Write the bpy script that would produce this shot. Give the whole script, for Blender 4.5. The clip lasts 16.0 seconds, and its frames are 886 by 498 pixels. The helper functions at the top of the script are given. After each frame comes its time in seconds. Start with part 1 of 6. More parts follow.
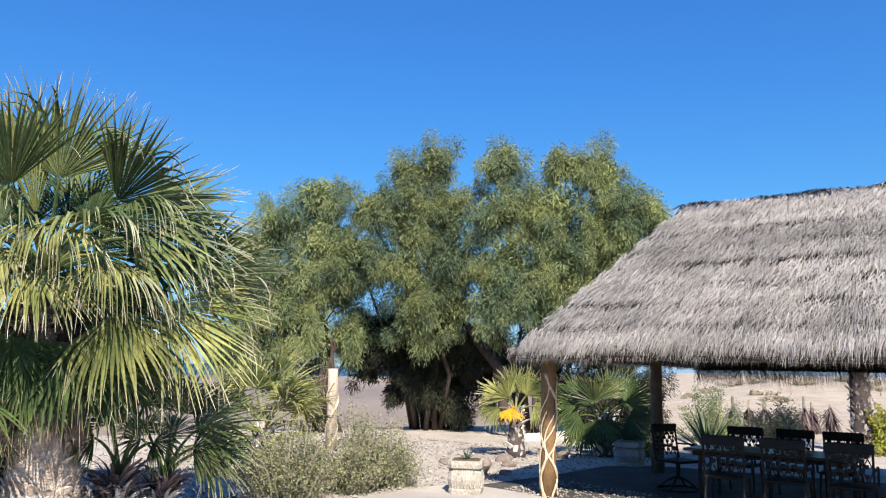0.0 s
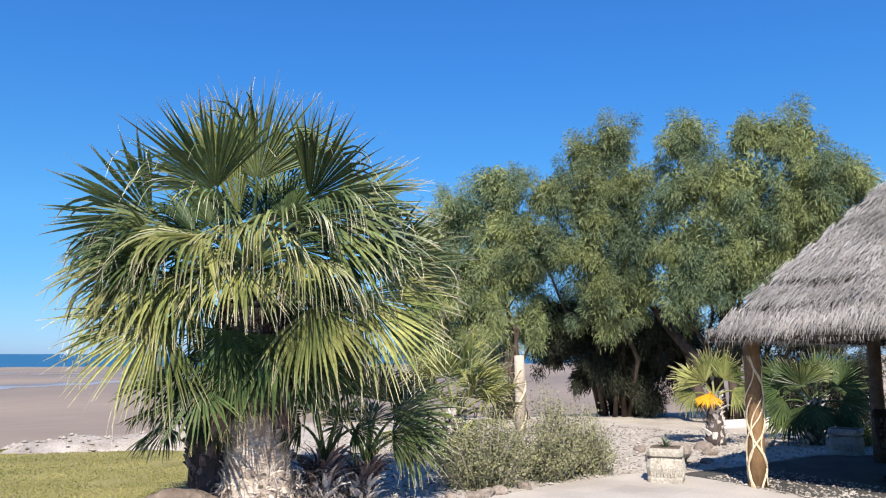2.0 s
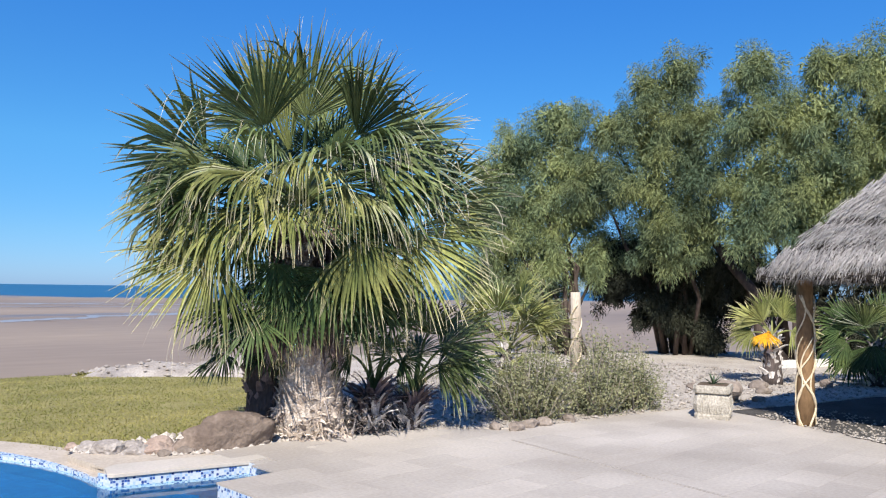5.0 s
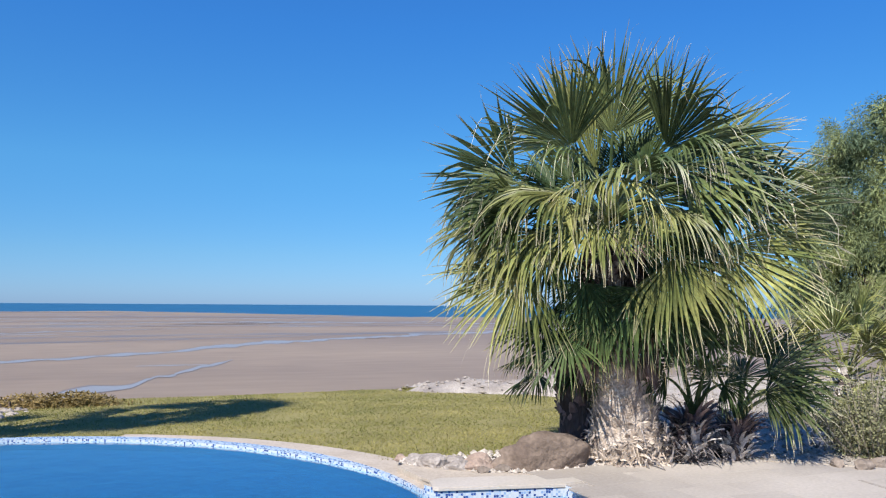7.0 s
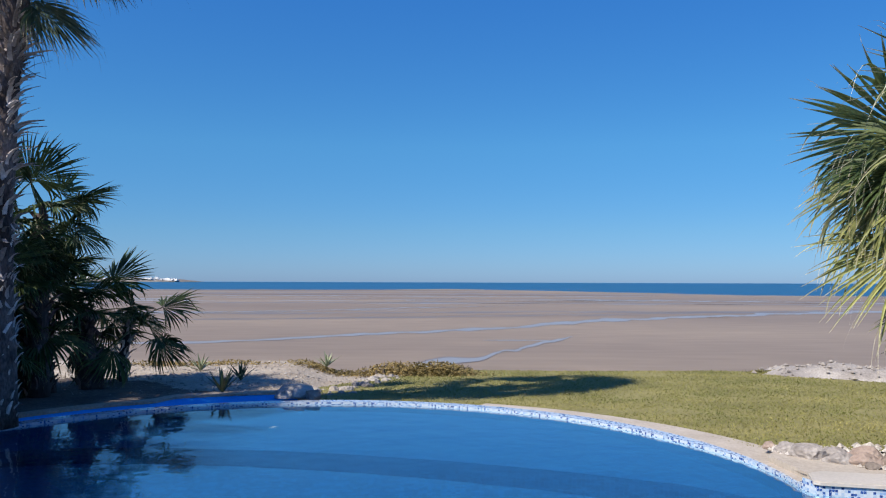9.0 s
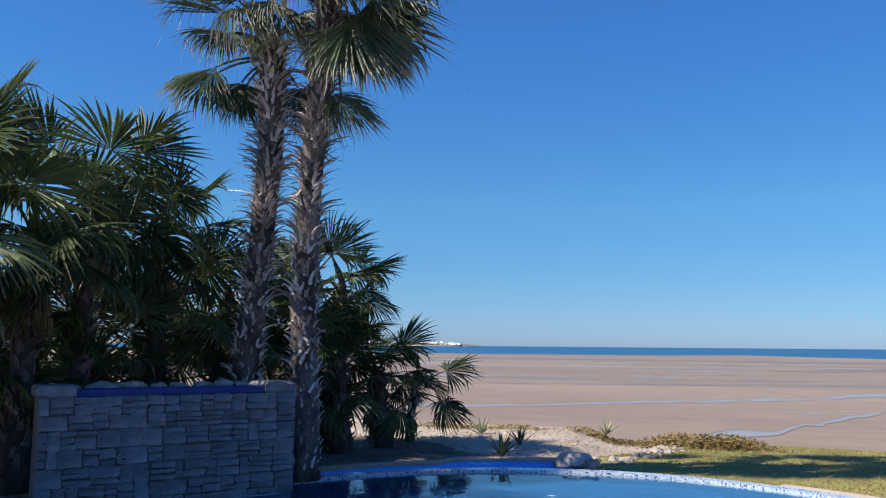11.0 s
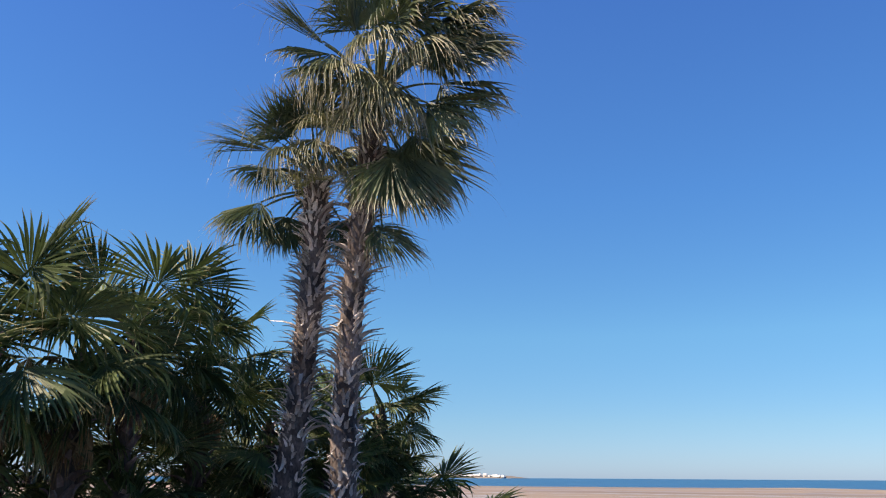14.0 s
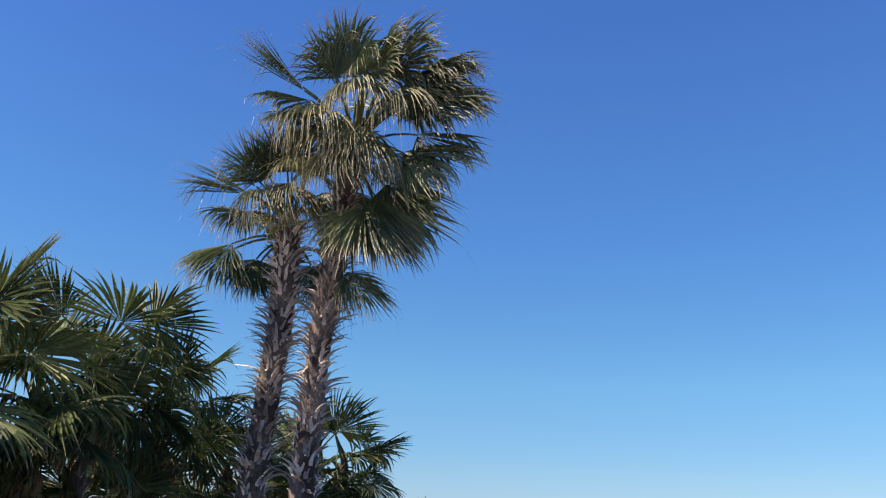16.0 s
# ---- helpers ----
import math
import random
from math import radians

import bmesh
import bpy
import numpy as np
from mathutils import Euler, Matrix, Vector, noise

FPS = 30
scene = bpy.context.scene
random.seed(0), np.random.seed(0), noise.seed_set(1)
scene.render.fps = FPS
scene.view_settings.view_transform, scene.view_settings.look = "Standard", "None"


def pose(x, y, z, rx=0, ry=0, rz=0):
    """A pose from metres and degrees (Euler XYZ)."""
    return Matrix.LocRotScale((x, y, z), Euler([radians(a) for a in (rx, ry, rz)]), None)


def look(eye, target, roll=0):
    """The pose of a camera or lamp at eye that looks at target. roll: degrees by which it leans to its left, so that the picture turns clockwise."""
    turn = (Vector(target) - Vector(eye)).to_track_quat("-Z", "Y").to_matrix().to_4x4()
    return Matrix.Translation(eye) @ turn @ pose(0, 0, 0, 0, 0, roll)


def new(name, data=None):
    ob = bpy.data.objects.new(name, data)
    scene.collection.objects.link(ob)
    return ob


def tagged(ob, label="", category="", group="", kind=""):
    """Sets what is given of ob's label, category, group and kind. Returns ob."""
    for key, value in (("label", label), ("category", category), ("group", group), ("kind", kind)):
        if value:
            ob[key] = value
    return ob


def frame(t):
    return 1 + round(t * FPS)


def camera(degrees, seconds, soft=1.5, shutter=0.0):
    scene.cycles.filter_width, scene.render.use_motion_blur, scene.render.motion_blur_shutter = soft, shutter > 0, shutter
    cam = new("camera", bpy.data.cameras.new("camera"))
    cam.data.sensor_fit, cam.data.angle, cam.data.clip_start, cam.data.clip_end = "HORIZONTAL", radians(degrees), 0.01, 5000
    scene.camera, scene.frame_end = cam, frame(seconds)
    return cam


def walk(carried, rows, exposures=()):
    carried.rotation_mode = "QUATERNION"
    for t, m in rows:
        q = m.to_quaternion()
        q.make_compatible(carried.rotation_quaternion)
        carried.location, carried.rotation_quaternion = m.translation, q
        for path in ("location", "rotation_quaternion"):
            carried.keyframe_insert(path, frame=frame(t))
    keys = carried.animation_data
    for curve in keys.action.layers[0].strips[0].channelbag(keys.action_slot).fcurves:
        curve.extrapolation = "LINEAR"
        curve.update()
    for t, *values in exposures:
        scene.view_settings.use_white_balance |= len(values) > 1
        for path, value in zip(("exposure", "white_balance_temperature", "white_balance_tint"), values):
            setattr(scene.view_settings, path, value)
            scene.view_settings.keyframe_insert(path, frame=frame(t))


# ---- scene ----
cam = camera(57.3, 16.0, 1.2)
PATH = [
    (0.0, pose(-0.079, -0.178, 1.775, 98.36, -1.12, -61.97)),
    (0.5, pose(-0.080, -0.095, 1.782, 98.03, -0.77, -61.09)),
    (1.0, pose(-0.045, 0.010, 1.776, 97.72, -0.45, -53.64)),
    (1.5, pose(-0.028, 0.083, 1.764, 97.67, -0.11, -48.91)),
    (2.0, pose(-0.002, 0.034, 1.752, 97.37, -0.03, -49.44)),
    (2.5, pose(0.151, -0.140, 1.733, 97.26, -1.84, -43.87)),
    (3.0, pose(0.179, -0.300, 1.739, 96.19, -2.08, -44.13)),
    (3.5, pose(0.076, -0.328, 1.714, 92.88, -1.04, -45.97)),
    (6.0, pose(0.109, -0.231, 1.753, 93.69, -0.06, -39.56)),
    (6.5, pose(0.130, -0.159, 1.750, 93.81, -0.12, -29.01)),
    (7.0, pose(0.127, -0.123, 1.751, 93.97, -0.36, -23.19)),
    (7.5, pose(0.085, -0.090, 1.751, 94.04, -0.34, -18.32)),
    (8.0, pose(0.029, -0.049, 1.750, 93.52, -0.07, -11.76)),
    (8.5, pose(0.003, 0.017, 1.728, 92.27, -0.35, -6.09)),
    (9.0, pose(-0.045, 0.095, 1.717, 92.33, -0.18, 0.00)),
    (9.5, pose(-0.062, 0.145, 1.723, 92.65, -0.11, 5.51)),
    (10.0, pose(-0.049, 0.170, 1.720, 93.79, -0.37, 11.24)),
    (12.5, pose(-0.039, 0.193, 1.743, 100.70, -0.38, 23.25)),
    (13.0, pose(-0.042, 0.191, 1.750, 102.23, -0.50, 22.86)),
    (13.5, pose(-0.045, 0.187, 1.742, 105.37, -0.44, 22.52)),
    (14.0, pose(-0.038, 0.191, 1.742, 105.72, -0.35, 22.30)),
    (14.5, pose(0.004, 0.200, 1.758, 107.40, 0.09, 22.42)),
    (15.0, pose(-0.000, 0.204, 1.784, 108.44, -0.08, 22.03)),
    (15.5, pose(0.002, 0.206, 1.828, 108.63, -1.43, 21.10)),
    (16.0, pose(0.003, 0.183, 1.836, 108.89, -2.15, 19.77)),
]
walk(cam, PATH, [(0.0, 0.92, 6850, 10), (3.5, 0.72, 6450, 10), (6.5, 0.66, 6400, 10), (9.0, 0.42, 6400, 10), (10.0, 0.48, 6500, 11), (12.5, 0.9, 7800, 14), (16.0, 0.98, 8400, 18)])

# ---- light: clear sky, sun low behind the terrace on the palm side ----
SUN_EL, SUN_X, SUN_Y = 44.0, -0.79, -0.61
world = bpy.data.worlds.new("sky")
scene.world = world
world.use_nodes = True
wn = world.node_tree.nodes
sky = wn.new("ShaderNodeTexSky")
sky.sky_type, sky.sun_disc = "NISHITA", False
sky.sun_elevation, sky.sun_rotation = radians(SUN_EL), radians(232.3)
sky.air_density, sky.dust_density, sky.ozone_density = 0.9, 1.6, 10.0
sky.altitude = 2000
clear = wn.new("ShaderNodeHueSaturation")
clear.inputs["Saturation"].default_value, clear.inputs["Hue"].default_value = 1.14, 0.5
world.node_tree.links.new(sky.outputs[0], clear.inputs["Color"])
haze = wn.new("ShaderNodeMix")
haze.data_type = "RGBA"
haze.inputs["Factor"].default_value, haze.inputs["B"].default_value = 0.33, (0.46, 1.62, 3.95, 1)
world.node_tree.links.new(clear.outputs[0], haze.inputs["A"])
# paler, duller air low down and a deeper blue higher up
height, level, depth = wn.new("ShaderNodeTexCoord"), wn.new("ShaderNodeSeparateXYZ"), wn.new("ShaderNodeValToRGB")
world.node_tree.links.new(height.outputs["Generated"], level.inputs[0])
world.node_tree.links.new(level.outputs["Z"], depth.inputs[0])
for k, (at, tone) in enumerate([(0.0, (0.66, 0.66, 0.70)), (0.06, (0.86, 0.80, 0.70)), (0.165, (1.05, 1.0, 0.82)), (0.33, (0.78, 0.90, 0.94)), (0.56, (0.62, 0.73, 0.96)), (1.0, (0.7, 0.82, 1.0))]):
    stop = depth.color_ramp.elements[k] if k < 2 else depth.color_ramp.elements.new(at)
    stop.position, stop.color = at, (*tone, 1)
air = wn.new("ShaderNodeMix")
air.data_type, air.blend_type = "RGBA", "MULTIPLY"
air.inputs["Factor"].default_value = 1.0
world.node_tree.links.new(haze.outputs["Result"], air.inputs["A"])
world.node_tree.links.new(depth.outputs[0], air.inputs["B"])
world.node_tree.links.new(air.outputs["Result"], wn["Background"].inputs[0])
wn["Background"].inputs[1].default_value = 0.13
sun = new("sun", bpy.data.lights.new("sun", "SUN"))
sun.data.energy, sun.data.angle, sun.data.color = 5.0, radians(0.55), (1.0, 0.93, 0.82)
sun.matrix_world = look((SUN_X * 40, SUN_Y * 40, 40 * math.tan(radians(SUN_EL))), (0, 0, 0))


# ---- materials ----
def mat(name, c1, c2, scale=3.0, fine=60.0, rough=0.8, bump=0.3, dist=0.01, metal=0.0, shade=0.35, vary=0.25, through_light=0.0, tip=None, spec=0.3, stretch=(1, 1, 1), world_space=False):
    """Two-tone procedural surface: broad patches from c1 to c2, fine grain, relief, and a different tone for each object."""
    m = bpy.data.materials.new(name)
    m.use_nodes = True
    nt = m.node_tree
    n, l = nt.nodes, nt.links
    b = n["Principled BSDF"]
    b.inputs["Roughness"].default_value, b.inputs["Metallic"].default_value = rough, metal
    b.inputs["Specular IOR Level"].default_value = spec
    tc = n.new("ShaderNodeTexCoord")
    mp = n.new("ShaderNodeMapping")
    mp.inputs["Scale"].default_value = stretch
    if world_space:
        geo = n.new("ShaderNodeNewGeometry")
        l.new(geo.outputs["Position"], mp.inputs[0])
    else:
        l.new(tc.outputs["Object"], mp.inputs[0])
    big, small = n.new("ShaderNodeTexNoise"), n.new("ShaderNodeTexNoise")
    for t, s, d in ((big, scale, 4), (small, fine, 3)):
        t.inputs["Scale"].default_value, t.inputs["Detail"].default_value = s, d
        l.new(mp.outputs[0], t.inputs["Vector"])
    ramp = n.new("ShaderNodeMapRange")
    ramp.inputs["From Min"].default_value, ramp.inputs["From Max"].default_value = 0.35, 0.65
    l.new(big.outputs["Fac"], ramp.inputs[0])
    mix = n.new("ShaderNodeMix")
    mix.data_type = "RGBA"
    mix.inputs["A"].default_value, mix.inputs["B"].default_value = (*c1, 1), (*c2, 1)
    l.new(ramp.outputs[0], mix.inputs["Factor"])
    last = mix.outputs["Result"]
    if tip:
        at = n.new("ShaderNodeAttribute")
        at.attribute_name = "along"
        mx = n.new("ShaderNodeMix")
        mx.data_type = "RGBA"
        mr = n.new("ShaderNodeMapRange")
        mr.inputs["From Min"].default_value, mr.inputs["From Max"].default_value = tip[3], 1.0
        l.new(at.outputs["Fac"], mr.inputs[0])
        l.new(mr.outputs[0], mx.inputs["Factor"])
        l.new(last, mx.inputs["A"])
        mx.inputs["B"].default_value = (*tip[:3], 1)
        last = mx.outputs["Result"]
    inf = n.new("ShaderNodeObjectInfo")
    geo2 = n.new("ShaderNodeNewGeometry")
    add = n.new("ShaderNodeMath")
    add.operation = "ADD"
    l.new(inf.outputs["Random"], add.inputs[0])
    l.new(geo2.outputs["Random Per Island"], add.inputs[1])
    v1 = n.new("ShaderNodeMapRange")
    v1.inputs["From Max"].default_value = 2.0
    v1.inputs["To Min"].default_value, v1.inputs["To Max"].default_value = 1 - vary, 1 + vary
    l.new(add.outputs[0], v1.inputs[0])
    v2 = n.new("ShaderNodeMapRange")
    v2.inputs["From Min"].default_value, v2.inputs["From Max"].default_value = 0.25, 0.75
    v2.inputs["To Min"].default_value, v2.inputs["To Max"].default_value = 1 - shade, 1 + shade * 0.6
    l.new(small.outputs["Fac"], v2.inputs[0])
    mul = n.new("ShaderNodeMath")
    mul.operation = "MULTIPLY"
    l.new(v1.outputs[0], mul.inputs[0])
    l.new(v2.outputs[0], mul.inputs[1])
    hsv = n.new("ShaderNodeHueSaturation")
    l.new(mul.outputs[0], hsv.inputs["Value"])
    l.new(last, hsv.inputs["Color"])
    l.new(hsv.outputs[0], b.inputs["Base Color"])
    if bump:
        bp = n.new("ShaderNodeBump")
        bp.inputs["Strength"].default_value, bp.inputs["Distance"].default_value = bump, dist
        l.new(small.outputs["Fac"], bp.inputs["Height"])
        l.new(bp.outputs[0], b.inputs["Normal"])
    if through_light:
        tr = n.new("ShaderNodeBsdfTranslucent")
        ms = n.new("ShaderNodeMixShader")
        ms.inputs[0].default_value = through_light
        l.new(hsv.outputs[0], tr.inputs[0])
        l.new(b.outputs[0], ms.inputs[1])
        l.new(tr.outputs[0], ms.inputs[2])
        l.new(ms.outputs[0], n["Material Output"].inputs[0])
    return m


def mosaic(name, cell, colours, rough=0.15, grout=(0.45, 0.5, 0.55)):
    """Small square glass tiles of mixed blues, set in grout."""
    m = bpy.data.materials.new(name)
    m.use_nodes = True
    n, l = m.node_tree.nodes, m.node_tree.links
    b = n["Principled BSDF"]
    b.inputs["Roughness"].default_value = rough
    uv = n.new("ShaderNodeUVMap")
    sc = n.new("ShaderNodeVectorMath")
    sc.operation = "SCALE"
    sc.inputs["Scale"].default_value = 1.0 / cell
    l.new(uv.outputs[0], sc.inputs[0])
    fl, fr = n.new("ShaderNodeVectorMath"), n.new("ShaderNodeVectorMath")
    fl.operation, fr.operation = "FLOOR", "FRACTION"
    l.new(sc.outputs[0], fl.inputs[0])
    l.new(sc.outputs[0], fr.inputs[0])
    wnz = n.new("ShaderNodeTexWhiteNoise")
    wnz.noise_dimensions = "3D"
    l.new(fl.outputs[0], wnz.inputs["Vector"])
    cr = n.new("ShaderNodeValToRGB")
    cr.color_ramp.interpolation = "CONSTANT"
    for i, c in enumerate(colours):
        e = cr.color_ramp.elements[i] if i < 2 else cr.color_ramp.elements.new(0.99)
        e.position, e.color = i / len(colours), (*c, 1)
    l.new(wnz.outputs["Value"], cr.inputs[0])
    sep = n.new("ShaderNodeSeparateXYZ")
    l.new(fr.outputs[0], sep.inputs[0])
    joints = []
    for ax in ("X", "Y"):
        cmp_ = n.new("ShaderNodeMath")
        cmp_.operation = "GREATER_THAN"
        cmp_.inputs[1].default_value = 0.9
        l.new(sep.outputs[ax], cmp_.inputs[0])
        joints.append(cmp_)
    mx = n.new("ShaderNodeMath")
    mx.operation = "MAXIMUM"
    l.new(joints[0].outputs[0], mx.inputs[0])
    l.new(joints[1].outputs[0], mx.inputs[1])
    mix = n.new("ShaderNodeMix")
    mix.data_type = "RGBA"
    mix.inputs["B"].default_value = (*grout, 1)
    l.new(mx.outputs[0], mix.inputs["Factor"])
    l.new(cr.outputs[0], mix.inputs["A"])
    l.new(mix.outputs["Result"], b.inputs["Base Color"])
    return m


def water_mat(name, tint, rough, wave_scale, wave, through_it=True):
    m = bpy.data.materials.new(name)
    m.use_nodes = True
    n, l = m.node_tree.nodes, m.node_tree.links
    b = n["Principled BSDF"]
    b.inputs["Base Color"].default_value = (*tint, 1)
    b.inputs["Roughness"].default_value, b.inputs["IOR"].default_value = rough, 1.33
    if through_it:
        b.inputs["Transmission Weight"].default_value = 1.0
    geo, nz, bp = n.new("ShaderNodeNewGeometry"), n.new("ShaderNodeTexNoise"), n.new("ShaderNodeBump")
    nz.inputs["Scale"].default_value, nz.inputs["Detail"].default_value = wave_scale, 2
    bp.inputs["Strength"].default_value, bp.inputs["Distance"].default_value = 1.0, wave
    l.new(geo.outputs["Position"], nz.inputs["Vector"])
    l.new(nz.outputs["Fac"], bp.inputs["Height"])
    l.new(bp.outputs[0], b.inputs["Normal"])
    return m


M_SAND = mat("sand", (0.36, 0.295, 0.225), (0.45, 0.385, 0.31), 0.9, 14, 0.95, 0.9, 0.05, shade=0.28, vary=0.0, world_space=True)
M_FLAT = mat("tidal_flat", (0.2, 0.147, 0.1), (0.305, 0.229, 0.152), 0.035, 1.2, 0.55, 0.25, 0.03, shade=0.16, vary=0.0, spec=0.45, stretch=(0.3, 1, 1), world_space=True)
M_GRAVEL = mat("gravel", (0.39, 0.345, 0.295), (0.5, 0.45, 0.395), 1.2, 45, 0.95, 0.8, 0.03, shade=0.4, vary=0.0, world_space=True)
M_PEBBLE = mat("pebble", (0.29, 0.255, 0.22), (0.5, 0.455, 0.41), 1.5, 40, 0.85, 0.3, 0.005, vary=0.45, world_space=True)
M_LAWN = mat("lawn_soil", (0.2, 0.18, 0.065), (0.28, 0.245, 0.095), 0.9, 30, 0.95, 0.6, 0.02, shade=0.35, vary=0.0, world_space=True)
M_GRASS = mat("grass", (0.18, 0.19, 0.05), (0.36, 0.325, 0.115), 0.7, 12, 0.7, 0, vary=0.35, through_light=0.3, world_space=True)
M_TILE = mat("travertine", (0.345, 0.31, 0.275), (0.45, 0.41, 0.37), 0.55, 28, 0.75, 0.25, 0.004, shade=0.14, vary=0.13, world_space=True)
M_GROUT = mat("grout", (0.32, 0.29, 0.255), (0.38, 0.345, 0.31), 2, 40, 0.95, 0.3, vary=0.0, world_space=True)
M_COPING = mat("coping_stone", (0.44, 0.4, 0.35), (0.5, 0.455, 0.405), 1.5, 30, 0.75, 0.3, 0.004, shade=0.12, vary=0.06, world_space=True)
M_TANCOPE = mat("tan_plaster", (0.36, 0.28, 0.21), (0.42, 0.34, 0.26), 2, 30, 0.9, 0.3, vary=0.05, world_space=True)
# pebbled concrete toned far down for the shade under the thatch
M_FLOORSHADE = mat("pebbled_floor", (0.05, 0.046, 0.043), (0.085, 0.08, 0.074), 1.4, 22, 0.9, 0.9, 0.03, shade=0.35, vary=0.0, world_space=True)
M_ROCK = mat("boulder", (0.16, 0.13, 0.11), (0.27, 0.225, 0.19), 2.2, 22, 0.9, 0.6, 0.03, shade=0.3, vary=0.3)
M_BROWNROCK = mat("brown_boulder", (0.12, 0.09, 0.073), (0.225, 0.175, 0.14), 2.2, 22, 0.9, 0.6, 0.03, shade=0.3, vary=0.1)
M_BLUESHADE = mat("dark_blue_tile", (0.005, 0.025, 0.16), (0.007, 0.035, 0.2), 2, 30, 0.35, 0.1, shade=0.1, vary=0.0)
M_PALEROCK = mat("pale_boulder", (0.36, 0.315, 0.285), (0.53, 0.48, 0.435), 4, 22, 0.9, 0.7, 0.03, shade=0.35, vary=0.25)
M_WALLSTONE = mat("ledge_stone", (0.12, 0.13, 0.155), (0.225, 0.23, 0.255), 5, 45, 0.9, 0.7, 0.015, shade=0.25, vary=0.35)
M_MORTAR = mat("mortar", (0.12, 0.12, 0.12), (0.17, 0.17, 0.165), 4, 40, 0.95, 0.4, vary=0.0)
M_BLUEPAINT = mat("blue_pool_paint", (0.025, 0.32, 0.85), (0.03, 0.36, 0.9), 2, 30, 0.35, 0.1, shade=0.08, vary=0.0)
M_POOL = mosaic("pool_mosaic", 0.05, [(0.001, 0.042, 0.13), (0.001, 0.054, 0.16), (0.001, 0.064, 0.18), (0.001, 0.048, 0.14)], 0.6, (0.012, 0.065, 0.13))
M_RIM = mosaic("rim_mosaic", 0.025, [(0.50, 0.55, 0.60), (0.02, 0.05, 0.20), (0.46, 0.52, 0.58), (0.52, 0.56, 0.60), (0.22, 0.34, 0.55), (0.48, 0.53, 0.59), (0.40, 0.48, 0.57), (0.03, 0.08, 0.27), (0.50, 0.55, 0.60), (0.34, 0.44, 0.57)])
M_WATER = water_mat("pool_water", (0.40, 0.78, 1.0), 0.0, 2.5, 0.006)
M_SEA = water_mat("sea_water", (0.018, 0.1, 0.2), 0.55, 0.08, 0.4, False)
M_CHANNEL = water_mat("shallow_water", (0.27, 0.25, 0.235), 0.3, 1.5, 0.012, False)
M_FROND = mat("palm_leaf", (0.07, 0.11, 0.042), (0.205, 0.24, 0.092), 1.6, 25, 0.42, 0, vary=0.55, through_light=0.2, tip=(0.56, 0.51, 0.4, 0.8), spec=0.5)
# darker leaf green, mostly standing in for shade inside crowns and clump
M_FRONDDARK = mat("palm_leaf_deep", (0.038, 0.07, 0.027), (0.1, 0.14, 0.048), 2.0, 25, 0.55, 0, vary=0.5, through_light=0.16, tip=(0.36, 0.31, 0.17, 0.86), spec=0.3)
M_WETPATCH = mat("weedy_sand", (0.07, 0.055, 0.04), (0.13, 0.10, 0.075), 0.8, 8, 0.8, 0.3, vary=0.1, world_space=True)
M_FRONDWORN = mat("palm_leaf_worn", (0.04, 0.066, 0.032), (0.11, 0.145, 0.072), 1.6, 25, 0.5, 0, vary=0.45, through_light=0.16, tip=(0.36, 0.33, 0.24, 0.74), spec=0.4)
M_FRONDSERE = mat("palm_leaf_sere", (0.07, 0.092, 0.045), (0.18, 0.185, 0.098), 1.6, 25, 0.55, 0, vary=0.5, through_light=0.16, tip=(0.42, 0.38, 0.28, 0.64), spec=0.35)
M_BOOTBROWN = mat("palm_leaf_base_brown", (0.09, 0.06, 0.06), (0.24, 0.18, 0.17), 3, 30, 0.85, 0.5, 0.01, vary=0.8)
M_FRONDDRY = mat("palm_leaf_dry", (0.15, 0.1, 0.058), (0.3, 0.215, 0.125), 2.0, 25, 0.8, 0, vary=0.45, through_light=0.12)
M_BARK = mat("palm_fibre", (0.045, 0.036, 0.034), (0.1, 0.08, 0.075), 4, 40, 0.95, 0.8, 0.02, vary=0.2, stretch=(1, 1, 0.3))
M_GREYTRUNK = mat("grey_palm_trunk", (0.045, 0.034, 0.032), (0.17, 0.14, 0.132), 5, 40, 0.95, 0.9, 0.02, shade=0.5, vary=0.1, stretch=(1, 1, 0.5))
M_BOOT = mat("palm_leaf_base", (0.38, 0.345, 0.325), (0.64, 0.6, 0.57), 5, 30, 0.85, 0.5, 0.01, vary=0.6)
M_BOOTDARK = mat("palm_leaf_base_dark", (0.2, 0.172, 0.165), (0.6, 0.55, 0.52), 1.2, 30, 0.85, 0.5, 0.01, vary=0.85)
M_FEATHER = mat("tamarisk_leaf", (0.115, 0.17, 0.1), (0.285, 0.32, 0.13), 1.1, 10, 0.65, 0, vary=0.3, through_light=0.22, world_space=True)
M_WOOD = mat("tree_bark", (0.05, 0.037, 0.03), (0.115, 0.085, 0.07), 4, 30, 0.95, 0.7, 0.02, vary=0.2, stretch=(1, 1, 0.3))
M_SHRUB = mat("shrub_leaf", (0.165, 0.18, 0.095), (0.35, 0.345, 0.19), 3, 25, 0.65, 0, vary=0.45, through_light=0.18)
M_SCRUB = mat("dry_scrub", (0.31, 0.27, 0.19), (0.44, 0.39, 0.29), 2, 20, 0.95, 0, vary=0.35)
M_TWIG = mat("shrub_twig", (0.25, 0.22, 0.175), (0.38, 0.34, 0.275), 4, 30, 0.9, 0, vary=0.3)
M_YELLOWGREEN = mat("succulent_leaf", (0.22, 0.26, 0.03), (0.36, 0.34, 0.05), 3, 25, 0.55, 0, vary=0.3, through_light=0.2)
M_CREEPER = mat("creeper_leaf", (0.19, 0.18, 0.05), (0.34, 0.3, 0.1), 1.5, 20, 0.75, 0, vary=0.4, through_light=0.15, world_space=True)
